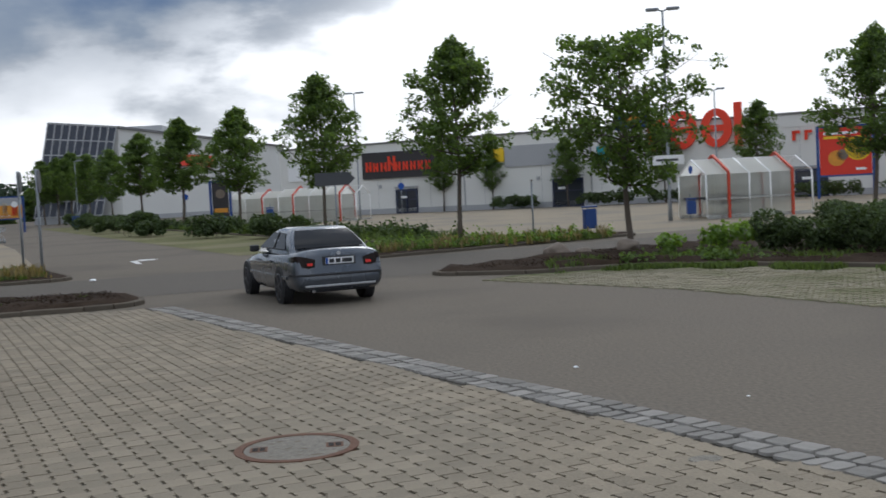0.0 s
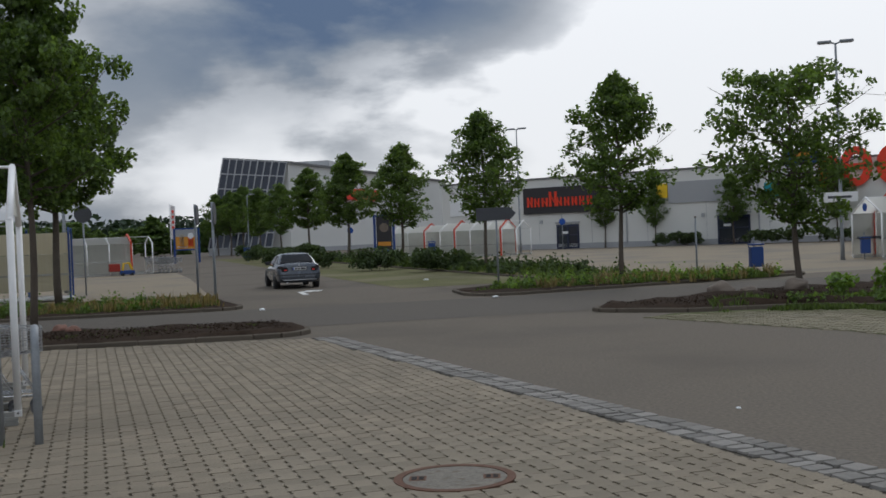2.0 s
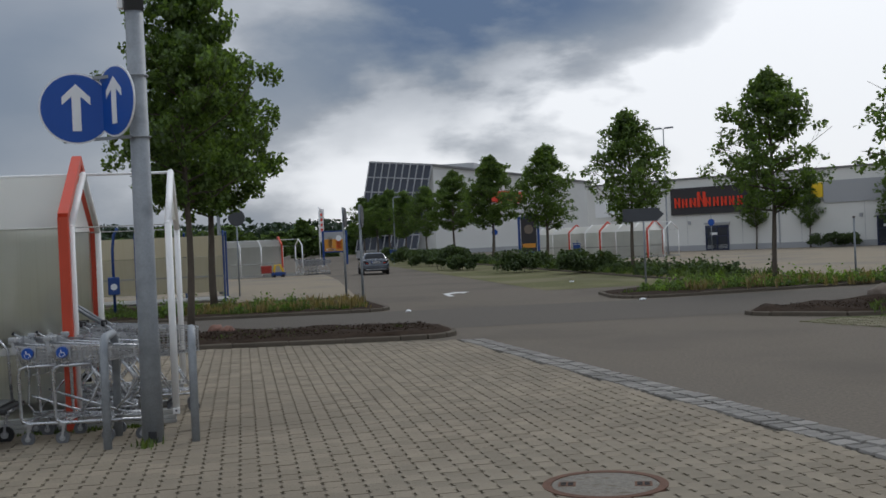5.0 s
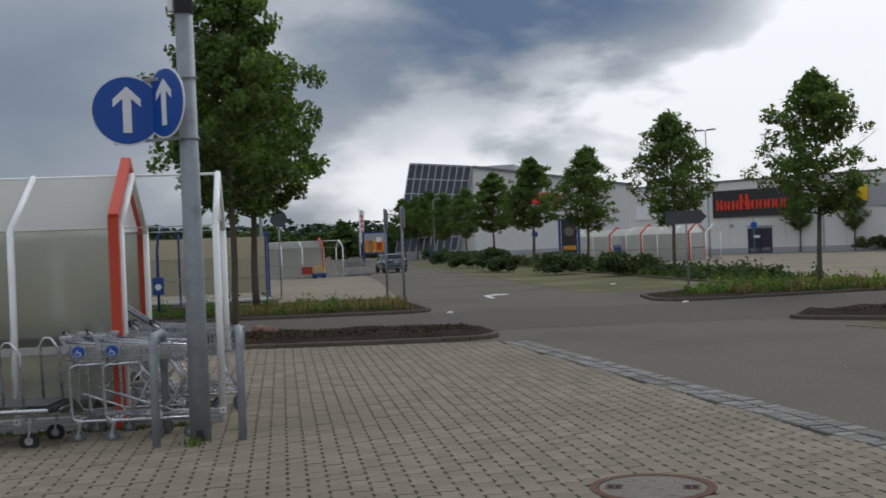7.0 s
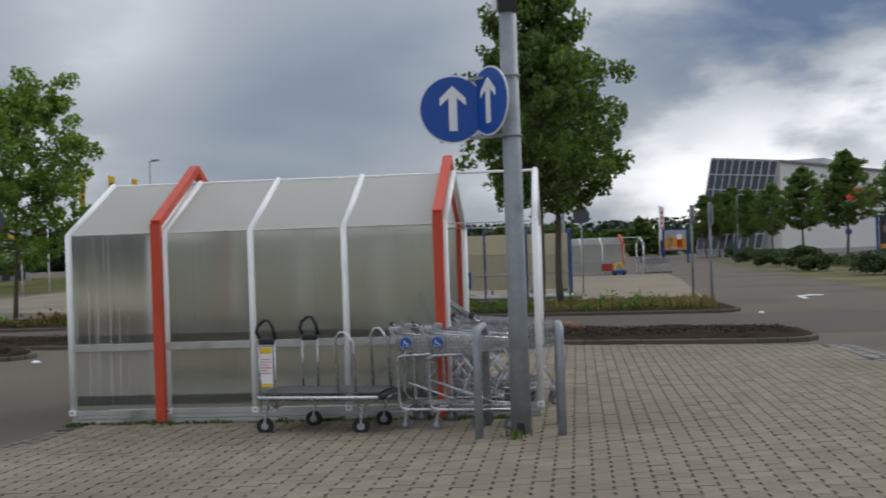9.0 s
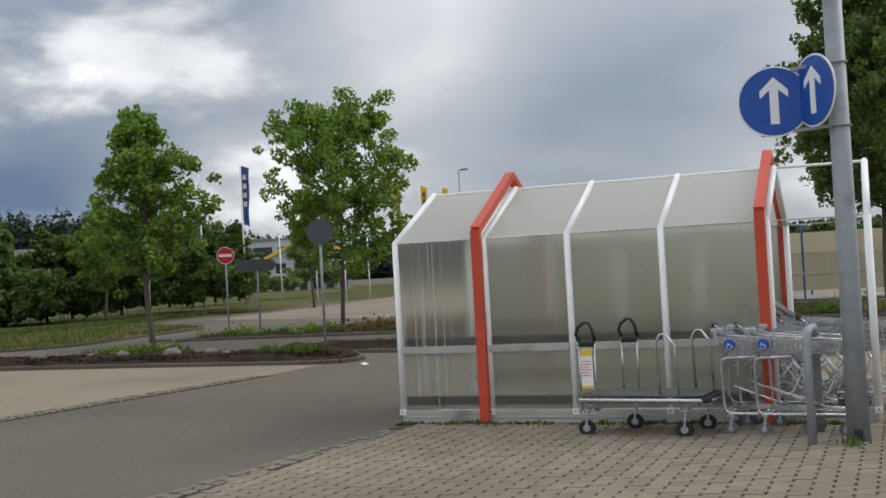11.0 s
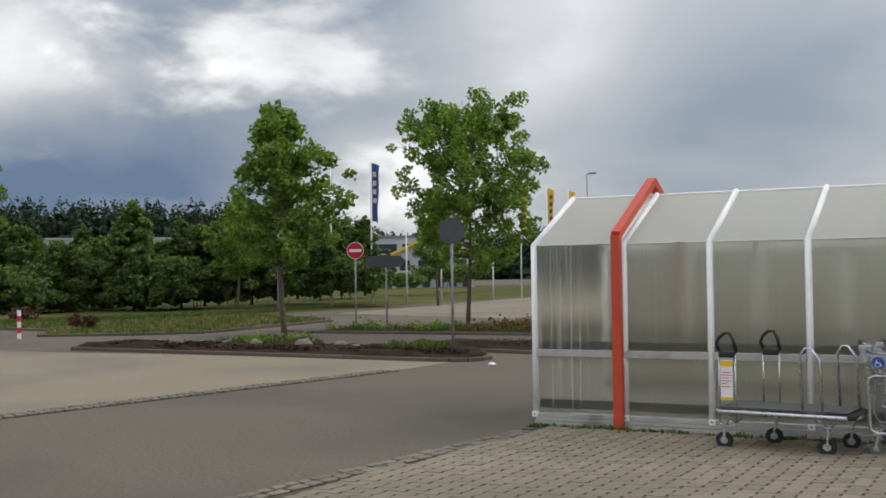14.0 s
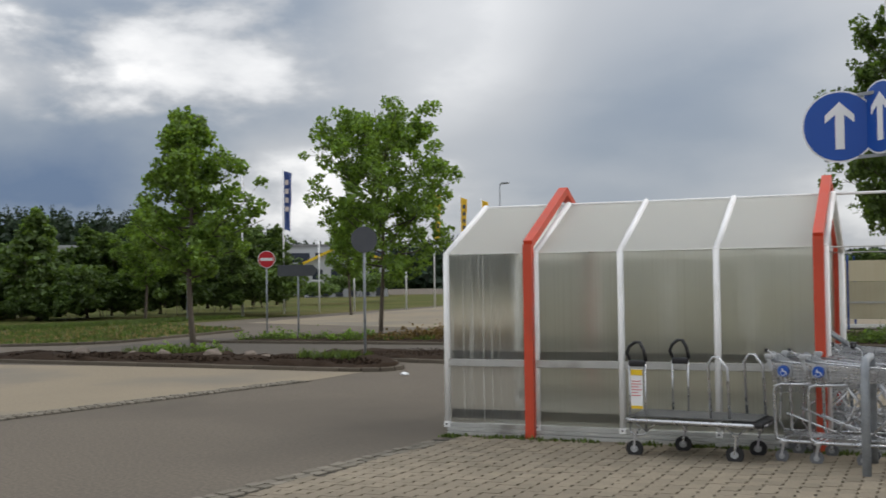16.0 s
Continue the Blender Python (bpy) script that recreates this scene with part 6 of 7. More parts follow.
def store():
    ob = thing("store_building", "long low white-rendered store with dark sign boards", "building", pose(-11.8, 100.6, 0, 0, 0, -27.2))
    L, D, H = 66.0, 45.0, 6.0
    bm = B()
    box(bm, 0, 0.0, 0, L, D, H)
    part("wall", bm, facade, ob, "white rendered wall")
    bm = B(); box(bm, -0.1, -0.12, H, L + 0.1, D + 0.1, H + 0.16); part("roof", bm, roof_mat, ob, "flat roof with a grey metal edge")
    bm = B(); box(bm, -0.02, -0.04, H - 0.9, L + 0.02, -0.005, H - 0.02); part("parapet_band", bm, facade, ob, "smooth white parapet band")
    bm = B(); box(bm, -0.02, -0.05, 0, L + 0.02, -0.005, 0.45); part("plinth", bm, facade_grey, ob, "grey plinth")
    for k in range(1, 13):
        bm = B(); box(bm, k * 5.0 - 0.012, -0.012, 0.46, k * 5.0 + 0.012, 0.0, H - 0.91); part("joint_cover", bm, facade_grey, ob)
    for x0, x1, h in ((11.7, 13.8, 2.05), (25.9, 28.5, 2.25), (44.6, 46.9, 2.0), (58, 60.4, 2.1)):
        glass_door(ob, x0, x1, h)
        facade_unit(ob, "door_lintel", x0 - 0.1, h + 0.12, x1 + 0.1, h + 0.24, 0.12, facade_grey)
    nb = facade_unit(ob, "sign_board", 8.6, 3.05, 15.8, 5.3, 0.18, board_dark, "dark sign board with plain red shapes")
    for k, (w, h) in enumerate(((0.55, 0.85), (0.5, 0.75), (0.6, 0.75), (0.75, 1.25), (0.5, 0.75), (0.5, 0.75), (0.5, 0.75), (0.45, 0.75), (0.45, 0.75))):
        x = 9.0 + k * 0.72
        bm = B()
        box(bm, x, -0.25, 3.65, x + w * 0.32, -0.185, 3.65 + h); box(bm, x + w * 0.68, -0.25, 3.65, x + w, -0.185, 3.65 + h)
        rod(bm, (x + w * 0.2, -0.217, 3.65 + h * 0.85), (x + w * 0.8, -0.217, 3.65 + h * 0.15), 0.06, 0.2, (0, 1, 0))
        part("sign_shape", bm, letter_red, nb, "plain red sign shape")
    facade_unit(ob, "poster_frame", 0.9, 3.2, 3.4, 4.65, 0.1, sign_white, "pale framed poster")
    facade_unit(ob, "yellow_panel", 20.9, 3.85, 21.85, 5.0, 0.12, yellow, "yellow sign panel")
    facade_unit(ob, "grey_panel", 21.9, 3.4, 27.2, 5.1, 0.10, facade_grey, "grey wall panel")
    facade_unit(ob, "teal_panel", 29.7, 3.4, 30.8, 4.6, 0.12, teal, "teal sign panel")
    facade_unit(ob, "entrance_block", 30.6, 2.6, 42.4, 6.05, 0.06, facade, "raised white entrance front")
    sg = facade_unit(ob, "roof_sign_panel", 31.3, 5.75, 33.8, 6.9, 0.12, blue_paint, "blue sign panel with orange shape")
    bm = B(); box(bm, 31.9, -0.2, 6.1, 33.2, -0.13, 6.75); part("sign_shape", bm, beer, sg)
    def ring(x, z, rx, rz, t):
        bm = B()
        n = 28
        o = [(x + rx * math.cos(2 * math.pi * k / n), z + rz * math.sin(2 * math.pi * k / n)) for k in range(n)]
        i = [(x + (rx - t) * math.cos(2 * math.pi * k / n), z + (rz - t) * math.sin(2 * math.pi * k / n)) for k in range(n)]
        vo, vi = [[bm.verts.new((a, y, b)) for a, b in L] for y in (-0.35,) for L in (o, i)]
        wo, wi = [[bm.verts.new((a, -0.08, b)) for a, b in L] for L in (o, i)]
        for k in range(n):
            q = (k + 1) % n
            for f in ((vo[k], vo[q], vi[q], vi[k]), (vo[k], wo[k], wo[q], vo[q]), (vi[k], vi[q], wi[q], wi[k])):
                bm.faces.new(f)
        bmesh.ops.recalc_face_normals(bm, faces=bm.faces)
        return bm
    for x, w in ((36.5, 1.15), (39.1, 1.15)):
        bm = ring(x, 5.4, w, 1.45, 0.58)
        box(bm, x - w * 0.6, -0.34, 5.15, x + w * 0.7, -0.09, 5.62)
        part("red_sign_shape", bm, letter_red, ob, "large plain red sign shape")
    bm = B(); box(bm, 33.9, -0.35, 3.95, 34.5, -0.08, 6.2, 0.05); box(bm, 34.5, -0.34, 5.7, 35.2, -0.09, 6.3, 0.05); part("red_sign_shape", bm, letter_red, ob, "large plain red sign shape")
    bm = B(); box(bm, 40.4, -0.35, 3.95, 41.0, -0.08, 7.2, 0.05); part("red_sign_shape", bm, letter_red, ob, "large plain red sign shape")
    bm = B()
    for k in range(8):
        box(bm, 44.5 + k * 0.85, -0.15, 4.1, 44.72 + k * 0.85, -0.05, 4.8); box(bm, 44.5 + k * 0.85, -0.15, 4.6, 45.05 + k * 0.85, -0.05, 4.8)
    part("wall_sign_bars", bm, letter_red, ob, "row of plain red bars")
    for x in (10.1, 24.6, 43.0):
        bm = B(); box(bm, x, -0.1, 2.2, x + 0.25, 0, 2.5); part("wall_lamp", bm, facade_grey, ob)
    for x in (5.0, 18.2, 29.2, 50):
        bm = B(); tube(bm, [(x, -0.07, 0.3), (x, -0.07, 5.9)], 0.06, 8); part("downpipe", bm, facade_grey, ob)
    return ob


store()


def solar_hall():
    """A taller hall whose end is a leaning wall of solar panels."""
    ob = thing("solar_hall", "tall pale hall with a leaning wall of dark solar panels", "building")
    a, b, c = Vector((-45.0, 141.0)), Vector((-36.0, 139.0)), Vector((-19.5, 172.0))
    d = a + (c - b)
    bm = B()
    q0 = [bm.verts.new((*p, 0)) for p in (a, b, c, d)]
    q1 = [bm.verts.new((*p, z)) for p, z in ((a, 12.5), (b, 11.5), (c, 9.7), (d, 10.7))]
    for k in range(4):
        bm.faces.new((q0[k], q0[(k + 1) % 4], q1[(k + 1) % 4], q1[k]))
    bm.faces.new(q1)
    bmesh.ops.recalc_face_normals(bm, faces=bm.faces)
    part("wall", bm, facade, ob, "pale rendered wall")
    bm = B()
    for p, z, q, y in ((b, 11.5, c, 9.7), (a, 12.5, b, 11.5)):
        rod(bm, (*p, z + 0.1), (*q, y + 0.1), 0.5, 0.3)
    part("roof_edge", bm, roof_mat, ob, "grey roof edge")
    bm = B(); m = b.lerp(c, 0.35)
    box(bm, m.x - 8, m.y - 2, 10.0, m.x - 2.5, m.y + 3, 12.3); part("roof_unit", bm, facade_grey, ob, "grey plant room on the roof")
    bm = B(); m0, m1 = b.lerp(c, 0.02), b.lerp(c, 0.98)
    rod(bm, (m0.x + 0.12, m0.y - 0.06, 0.3), (m1.x + 0.12, m1.y - 0.06, 0.3), 0.1, 0.6); part("plinth", bm, facade_grey, ob)
    bm = B()
    for f, w, z0, z1 in ((0.30, 6.0, 7.2, 8.6),):
        p, q = b.lerp(c, f), b.lerp(c, f + 0.2)
        rod(bm, (p.x + 0.3, p.y - 0.2, 7.6), (q.x + 0.3, q.y - 0.2, 7.4), 0.12, 1.6)
    part("wall_sign", bm, letter_red, ob, "plain red sign on the wall")
    out = Vector(((b - a).y, -(b - a).x)).normalized() * 0.5
    slip = (a - b).normalized() * 2.0
    n_c, n_r = 9, 6
    for i in range(n_c):
        for j in range(n_r):
            f0, f1, g0, g1 = (i + 0.03) / n_c, (i + 0.97) / n_c, (j + 0.02) / n_r, (j + 0.98) / n_r
            def P(f, g, off):
                p = a.lerp(b, f) + out * (0.35 + 3 * off + 2.6 * (1 - g)) + slip * (1 - g)
                return (p.x, p.y, 0.9 + (12.6 - f - 0.9) * g)
            bm = B()
            v = [bm.verts.new(P(f, g, o)) for o in (0, 0.06) for f, g in ((f0, g0), (f1, g0), (f1, g1), (f0, g1))]
            for q in ((0, 1, 2, 3), (7, 6, 5, 4), (0, 4, 5, 1), (1, 5, 6, 2), (2, 6, 7, 3), (3, 7, 4, 0)):
                bm.faces.new([v[k] for k in q])
            bmesh.ops.recalc_face_normals(bm, faces=bm.faces)
            part("solar_panel", bm, solar, ob)
    bm = B()
    for i in range(n_c + 1):
        p = a.lerp(b, i / n_c)
        rod(bm, (*(p + out * 3.2 + slip), 0.75), (*(p + out * 0.6), 12.7 - i / n_c), 0.16, 0.16)
    for j in range(n_r + 1):
        g = j / n_r
        o = out * (0.55 + 2.6 * (1 - g)) + slip * (1 - g)
        rod(bm, (*(a + o), 0.9 + 11.7 * g), (*(b + o), 0.9 + 10.7 * g), 0.14, 0.14)
    part("panel_frame", bm, solar_frame, ob, "light metal panel frame")
    bm = B()
    q = [bm.verts.new(v) for v in ((*(a + out * 0.02), 0), (*(b + out * 0.02), 0), (*(b + out * 3.0), 0), (*(a + out * 3.0 + slip), 0), (*(a + out * 3.0 + slip), 0.8), (*(b + out * 3.0), 0.8))]
    bm.faces.new((q[3], q[2], q[5], q[4]))
    part("base_wall", bm, facade_grey, ob)
    return ob


solar_hall()


def house():
    ob = thing("house", "pale grey gabled building with dark windows", "house", pose(-108.3, 78.6, 0.0, 0, 0, 55))
    bm = B(); box(bm, -5, 0, 0, 5, 12, 4.0)
    v = [bm.verts.new(p) for p in ((-5, 0, 4.002), (5, 0, 4.002), (0, 0, 6.3), (-5, 12, 4.002), (5, 12, 4.002), (0, 12, 6.3))]
    for f in ((0, 1, 2), (5, 4, 3), (0, 2, 5, 3), (1, 4, 5, 2)):
        bm.faces.new([v[i] for i in f])
    part("wall", bm, house_wall, ob, "pale grey wall")
    bm = B()
    for s in (-1, 1):
        rod(bm, (s * 5.4, -0.3, 4.0), (0, -0.3, 6.5), 0.3, 0.35, (0, 1, 0))
    part("roof", bm, yellow, ob, "yellow roof edge")
    for x in (-3.4, -1.2, 1.2, 3.4):
        bm = B(); box(bm, x - 0.6, -0.04, 2.2, x + 0.6, 0.02, 3.4); w = part("window", bm, glass_dark, ob)
        bm = B(); box(bm, x - 0.7, -0.08, 2.1, x + 0.7, 0.0, 2.2); part("sill", bm, sign_white, w)
    for k in range(6):
        bm = B(); box(bm, -4.5 + k * 1.6, -0.3, 0.2, -3.6 + k * 1.6, -0.1, 1.5); part("rack", bm, glass_dark, ob)
    ob2 = thing("office_building", "long low flat-roofed pale building behind trees", "building", pose(-112, 92, 1.5, 0, 0, 55))
    bm = B(); box(bm, -26, 0, 0, -3, 10, 5.0); part("wall", bm, house_wall, ob2)
    bm = B(); box(bm, -26.2, -0.2, 5.0, -2.8, 10.2, 5.3); part("roof", bm, roof_mat, ob2)
    for k in range(7):
        bm = B(); box(bm, -25 + k * 3.1, -0.05, 3.0, -22.6 + k * 3.1, 0.0, 4.2); part("window", bm, glass_dark, ob2)
    ob3 = thing("greenhouse", "long glazed hall behind the boundary trees", "building", pose(-150, 52, 2.0, 0, 0, 68))
    bm = B(); box(bm, -45, 0, 0, 30, 10, 5.0); part("wall", bm, house_wall, ob3)
    bm = B(); box(bm, -45.2, -0.2, 5.0, 30.2, 10.2, 5.35); part("roof", bm, facade_grey, ob3)
    for k in range(18):
        bm = B(); box(bm, -44 + k * 4, -0.05, 1.0, -40.6 + k * 4, 0.0, 4.4); part("pane", bm, glass_dark, ob3)


house()


# ---- street furniture ----
def lamp_post(x, y, h, heads, turn, label, arm=0.55):
    ob = thing("street_lamp", label, "street lamp", pose(x, y, 0, 0, 0, turn), "street lamps")
    bm = B(); tube(bm, [(0, 0, -0.1), (0, 0, 1.0), (0, 0, h)], 0.10, 12, 0.045); part("pole", bm, galv, ob, "", True)
    for s in heads:
        bm = B()
        rod(bm, (0, 0, h - 0.02), (s * 0.2, 0, h + 0.05), 0.06, 0.06)
        box(bm, min(s * 0.15, s * (0.2 + arm)), -0.14, h + 0.02, max(s * 0.15, s * (0.2 + arm)), 0.14, h + 0.13, 0.04)
        hd = part("lamp_head", bm, galv, ob, "flat grey lamp head")
        bm = B(); box(bm, min(s * 0.22, s * (0.14 + arm)), -0.10, h + 0.005, max(s * 0.22, s * (0.14 + arm)), 0.10, h + 0.018); part("lamp_glass", bm, grey_plastic, hd)
    return ob


LAMP = "slim galvanised street lamp"
lamp_a = lamp_post(10.8, 46.4, 8.75, (-1, 1), -10, "tall twin-headed galvanised lamp with a white sign", 0.5)
bm = B(); box(bm, -0.65, -0.14, 2.35, 0.65, -0.11, 2.75, 0.01)
s1 = part("sign_board", bm, sign_white, lamp_a, "white direction board")
bm = B(); box(bm, -0.5, -0.146, 2.5, 0.4, -0.141, 2.6); part("sign_bar", bm, sign_back, s1)
lamp_post(-4.1, 86, 9.5, (-1, 1), -20, LAMP + " with two heads", 0.6)
lamp_post(21.0, 76, 7.7, (-1, 1), -20, LAMP + " with two heads", 0.5)
lamp_post(-19.4, 40.6, 9.9, (1,), -10, LAMP + " behind the maple", 0.45)
lamp_post(-57, 54.6, 8.6, (1,), 20, LAMP + " beyond the shelter", 0.5)
lamp_post(-48.1, 25.3, 9.7, (1,), 60, LAMP + " on the verge", 0.6)
lamp_post(-33.5, 112, 6.5, (1,), 0, LAMP + " far down the lane", 0.6)


def post_sign(name, x, y, h, turn, label, build, r=0.03, group="", z=0.0):
    ob = thing(name, label, "traffic sign", pose(x, y, z, 0, 0, turn), group)
    bm = B(); tube(bm, [(0, 0.04, -0.2), (0, 0.04, h)], r, 9); part("post", bm, galv, ob, "", True)
    build(ob)
    return ob


def arrow_board(mat, z0=2.0, w=1.25, hh=0.38):
    def f(ob):
        bm = B(); plate(bm, [(-w / 2, z0), (w / 2 - hh / 2, z0), (w / 2, z0 + hh / 2), (w / 2 - hh / 2, z0 + hh), (-w / 2, z0 + hh)], -0.012, 0.0)
        part("board", bm, mat, ob, "dark back of an arrow-shaped board")
        bm = B(); box(bm, -0.3, 0.0, z0 + 0.08, 0.3, 0.02, z0 + 0.11); part("bracket", bm, galv, ob)
    return f


def disc_sign(mat, z, r=0.3, bar=None):
    def f(ob):
        bm = B(); disc(bm, r, -0.012, 0.0, 32, c=(0, z)); p = part("sign_plate", bm, mat, ob)
        if bar:
            bm = B(); disc(bm, r * 0.93, -0.016, -0.0125, 32, c=(0, z)); part("field", bm, bar, p)
            bm = B(); box(bm, -r * 0.72, -0.021, z - r * 0.17, r * 0.72, -0.0165, z + r * 0.17); part("bar", bm, sign_white, p, "white bar")
    return f


def round_back(z, r=0.3, h_arrow=False):
    def f(ob):
        bm = B(); disc(bm, r, -0.035, -0.02, 32, c=(0, z)); part("sign_plate", bm, sign_back, ob, "dark grey back of a round sign")
        bm = B(); box(bm, -r * 0.8, -0.018, z + 0.1, r * 0.8, 0.0, z + 0.13); box(bm, -r * 0.8, -0.018, z - 0.13, r * 0.8, 0.0, z - 0.1); part("bracket", bm, galv, ob)
    return f


post_sign("arrow_board_sign", -2.35, 34.6, 2.42, 4, "dark arrow-shaped board on a post, seen from behind", arrow_board(sign_back, 2.02, 1.25, 0.4), group="arrow boards", z=0.05)
post_sign("arrow_board_sign", -30.4, 19.7, 2.35, 56, "dark arrow-shaped board on a post, seen from behind", arrow_board(sign_back, 1.98, 1.3, 0.36), group="arrow boards")
post_sign("no_entry_sign", -33.7, 20.6, 2.75, 58, "round red no-entry sign with white bar", disc_sign(sign_white, 2.60, 0.3, sign_red))
post_sign("round_sign", -19.75, 14.3, 2.95, 54, "round sign on a post, seen from its dark back", round_back(2.62, 0.285), group="round signs", z=0.05)
post_sign("round_sign", -17.5, 38.15, 3.2, 24, "round sign on a post, seen from its dark back", round_back(2.93, 0.31), group="round signs")
for x, y, h in ((-11.2, 32.2, 2.85), (-9.6, 29.0, 2.78)):
    post_sign("post_sign", x, y, h, 100, "grey sign post whose sign is seen edge-on", lambda ob, hh=h: part("sign_plate", disc(B(), 0.3, -0.03, -0.01, 28, c=(0, hh - 0.32)), sign_back, ob), 0.036, "edge-on signs", 0.05)
post_sign("leaning_post", 3.9, 36.0, 1.9, 0, "thin leaning wooden tree stake", lambda ob: part("cap", tube(B(), [(0, 0.04, 1.9), (0, 0.04, 1.95)], 0.04, 8), bark, ob), 0.03)
for x, y in ((-0.9, 92.0), (-19.5, 96.0)):
    post_sign("blue_sign", x, y, 2.9, 8, "small round blue sign on a post", disc_sign(sign_blue, 2.3, 0.27), group="blue signs")


def litter_bin(x, y, turn, label, s=1.0):
    ob = thing("litter_bin", label, "litter bin", pose(x, y, 0.05, 0, 0, turn) @ Matrix.Scale(s, 4), "litter bins")
    bm = B(); tube(bm, [(0, 0.2, -0.1), (0, 0.2, 1.15)], 0.03, 8); part("post", bm, galv, ob)
    bm = B(); box(bm, -0.2, -0.14, 0.22, 0.2, 0.16, 0.86, 0.03); part("body", bm, blue_paint, ob, "blue sheet-metal body")
    bm = B(); box(bm, -0.22, -0.17, 0.90, 0.22, 0.18, 0.96, 0.02); rod(bm, (-0.2, 0.1, 0.84), (-0.2, 0.1, 0.92), 0.02, 0.02); rod(bm, (0.2, 0.1, 0.84), (0.2, 0.1, 0.92), 0.02, 0.02); part("hood", bm, blue_paint, ob)
    return ob


litter_bin(5.75, 36.0, 10, "blue metal litter bin on a post")
litter_bin(-9.9, 77.2, 0, "blue metal litter bin near the far shelter", 1.2)
litter_bin(-26.5, 88, 0, "blue metal litter bin in the tree bed", 1.2)
litter_bin(11.6, 46.0, 0, "blue and yellow bin beside the shelter", 0.9)


def post_box():
    ob = thing("blue_post", "bent blue post with a small blue box", "post", pose(-16.6, 27.9, 0, 0, 0, 30))
    bm = B(); tube(bm, [(0, 0.12, -0.1), (0, 0.12, 1.9), (0.05, 0.12, 2.3), (0.16, 0.12, 2.5)], 0.04, 8); part("post", bm, blue_paint, ob, "", True)
    bm = B(); box(bm, -0.16, -0.1, 0.62, 0.16, 0.1, 1.12, 0.03); bx = part("box", bm, blue_paint, ob, "small blue box")
    bm = B(); disc(bm, 0.09, -0.108, -0.101, 18, c=(0, 0.85)); part("badge", bm, sign_white, bx)


post_box()


def marker_post():
    ob = thing("marker_post", "short red and white banded marker post", "marker post", pose(-34.0, 9.15, 0))
    for i in range(5):
        bm = B(); tube(bm, [(0, 0, i * 0.17), (0, 0, i * 0.17 + 0.168)], 0.055, 12)
        part("band", bm, (sign_white, sign_red)[i % 2], ob)


marker_post()


def flag_pole(x, y, z, h, mat, turn, label, bars):
    ob = thing("flagpole", label, "flagpole", pose(x, y, z, 0, 0, turn), "flagpoles")
    bm = B(); tube(bm, [(0, 0, -0.3), (0, 0, h)], 0.055, 8, 0.035); part("pole", bm, sign_white, ob, "white pole", True)
    if mat is None:
        return ob
    bm = B()
    n = 12
    col = []
    for k in range(n + 1):
        zz = h - 0.1 - 3.3 * k / n
        w = 0.08 * math.sin(k * 0.9)
        col.append([bm.verts.new((0.06, 0, zz)), bm.verts.new((0.26 + 0.05 * math.sin(k * 0.6), w, zz - 0.05)), bm.verts.new((0.52 - 0.14 * k / n, -w, zz - 0.15))])
    for a, b in zip(col, col[1:]):
        for j in range(2):
            bm.faces.new((a[j], a[j + 1], b[j + 1], b[j]))
    bmesh.ops.solidify(bm, geom=bm.faces[:], thickness=0.008)
    fl = part("flag", bm, mat, ob, "tall hanging banner", True)
    for k in range(4):
        bm = B(); box(bm, 0.16, -0.13, h - 0.9 - k * 0.5, 0.36, -0.115, h - 0.62 - k * 0.5)
        part("flag_bar", bm, bars, fl)
    return ob


flag_pale = M("flag_pale", (0.62, 0.55, 0.50), 0.7, var=0.3, scale=3)
flag_blue = M("flag_blue", (0.07, 0.12, 0.30), 0.7, var=0.15)
flag_yellow = M("flag_yellow", (0.72, 0.50, 0.05), 0.7, var=0.12)
flag_pole(-52.0, 30.6, 0.2, 8.2, flag_blue, 150, "white flagpole with blue banner", flag_pale)
flag_pole(-53.4, 34.1, 0.2, 8.0, flag_blue, 40, "white flagpole with blue banner", flag_pale)
for i, (x, y) in enumerate(((-54.4, 37.2), (-55.0, 40.2), (-55.9, 43.1), (-56.6, 45.6), (-57.6, 48.9), (-58.8, 52.4), (-60, 55.6))):
    flag_pole(x, y, 0.2, 4.0 if i < 4 else 7.6, None if i < 4 else flag_yellow, 60, "white flagpole with yellow banner" if i > 3 else "short white pole on the grass", sign_back)
flag_pole(-38.5, 103, 0, 5.6, M("flag_white", (0.70, 0.68, 0.68), 0.7), 20, "flagpole with white and red banner", letter_red)


def hoarding(x, y, z0, w, h, turn, label, base, shapes, leg=True):
    ob = thing("hoarding", label, "advertising board", pose(x, y, 0, 0, 0, turn), "hoardings")
    bm = B()
    for s in (-1, 1):
        box(bm, s * (w / 2 + 0.12) - 0.09, -0.06, 0, s * (w / 2 + 0.12) + 0.09, 0.10, z0 + h + 0.12)
    box(bm, -w / 2 - 0.1, -0.04, z0 + h, w / 2 + 0.1, 0.08, z0 + h + 0.12); box(bm, -w / 2 - 0.1, -0.04, z0 - 0.12, w / 2 + 0.1, 0.08, z0)
    part("frame", bm, blue_paint, ob, "blue metal frame")
    bm = B(); box(bm, -w / 2, -0.02, z0, w / 2, 0.05, z0 + h); p = part("poster", bm, base, ob)
    for kind, x0, zz, x1, z1, mt in shapes:
        bm = B()
        if kind == "b":
            box(bm, x0, -0.032, zz, x1, -0.021, z1, 0.004)
        else:
            disc(bm, x1, -0.034, -0.021, 28, c=(x0, zz))
        part("poster_shape", bm, mt, p)
    return ob


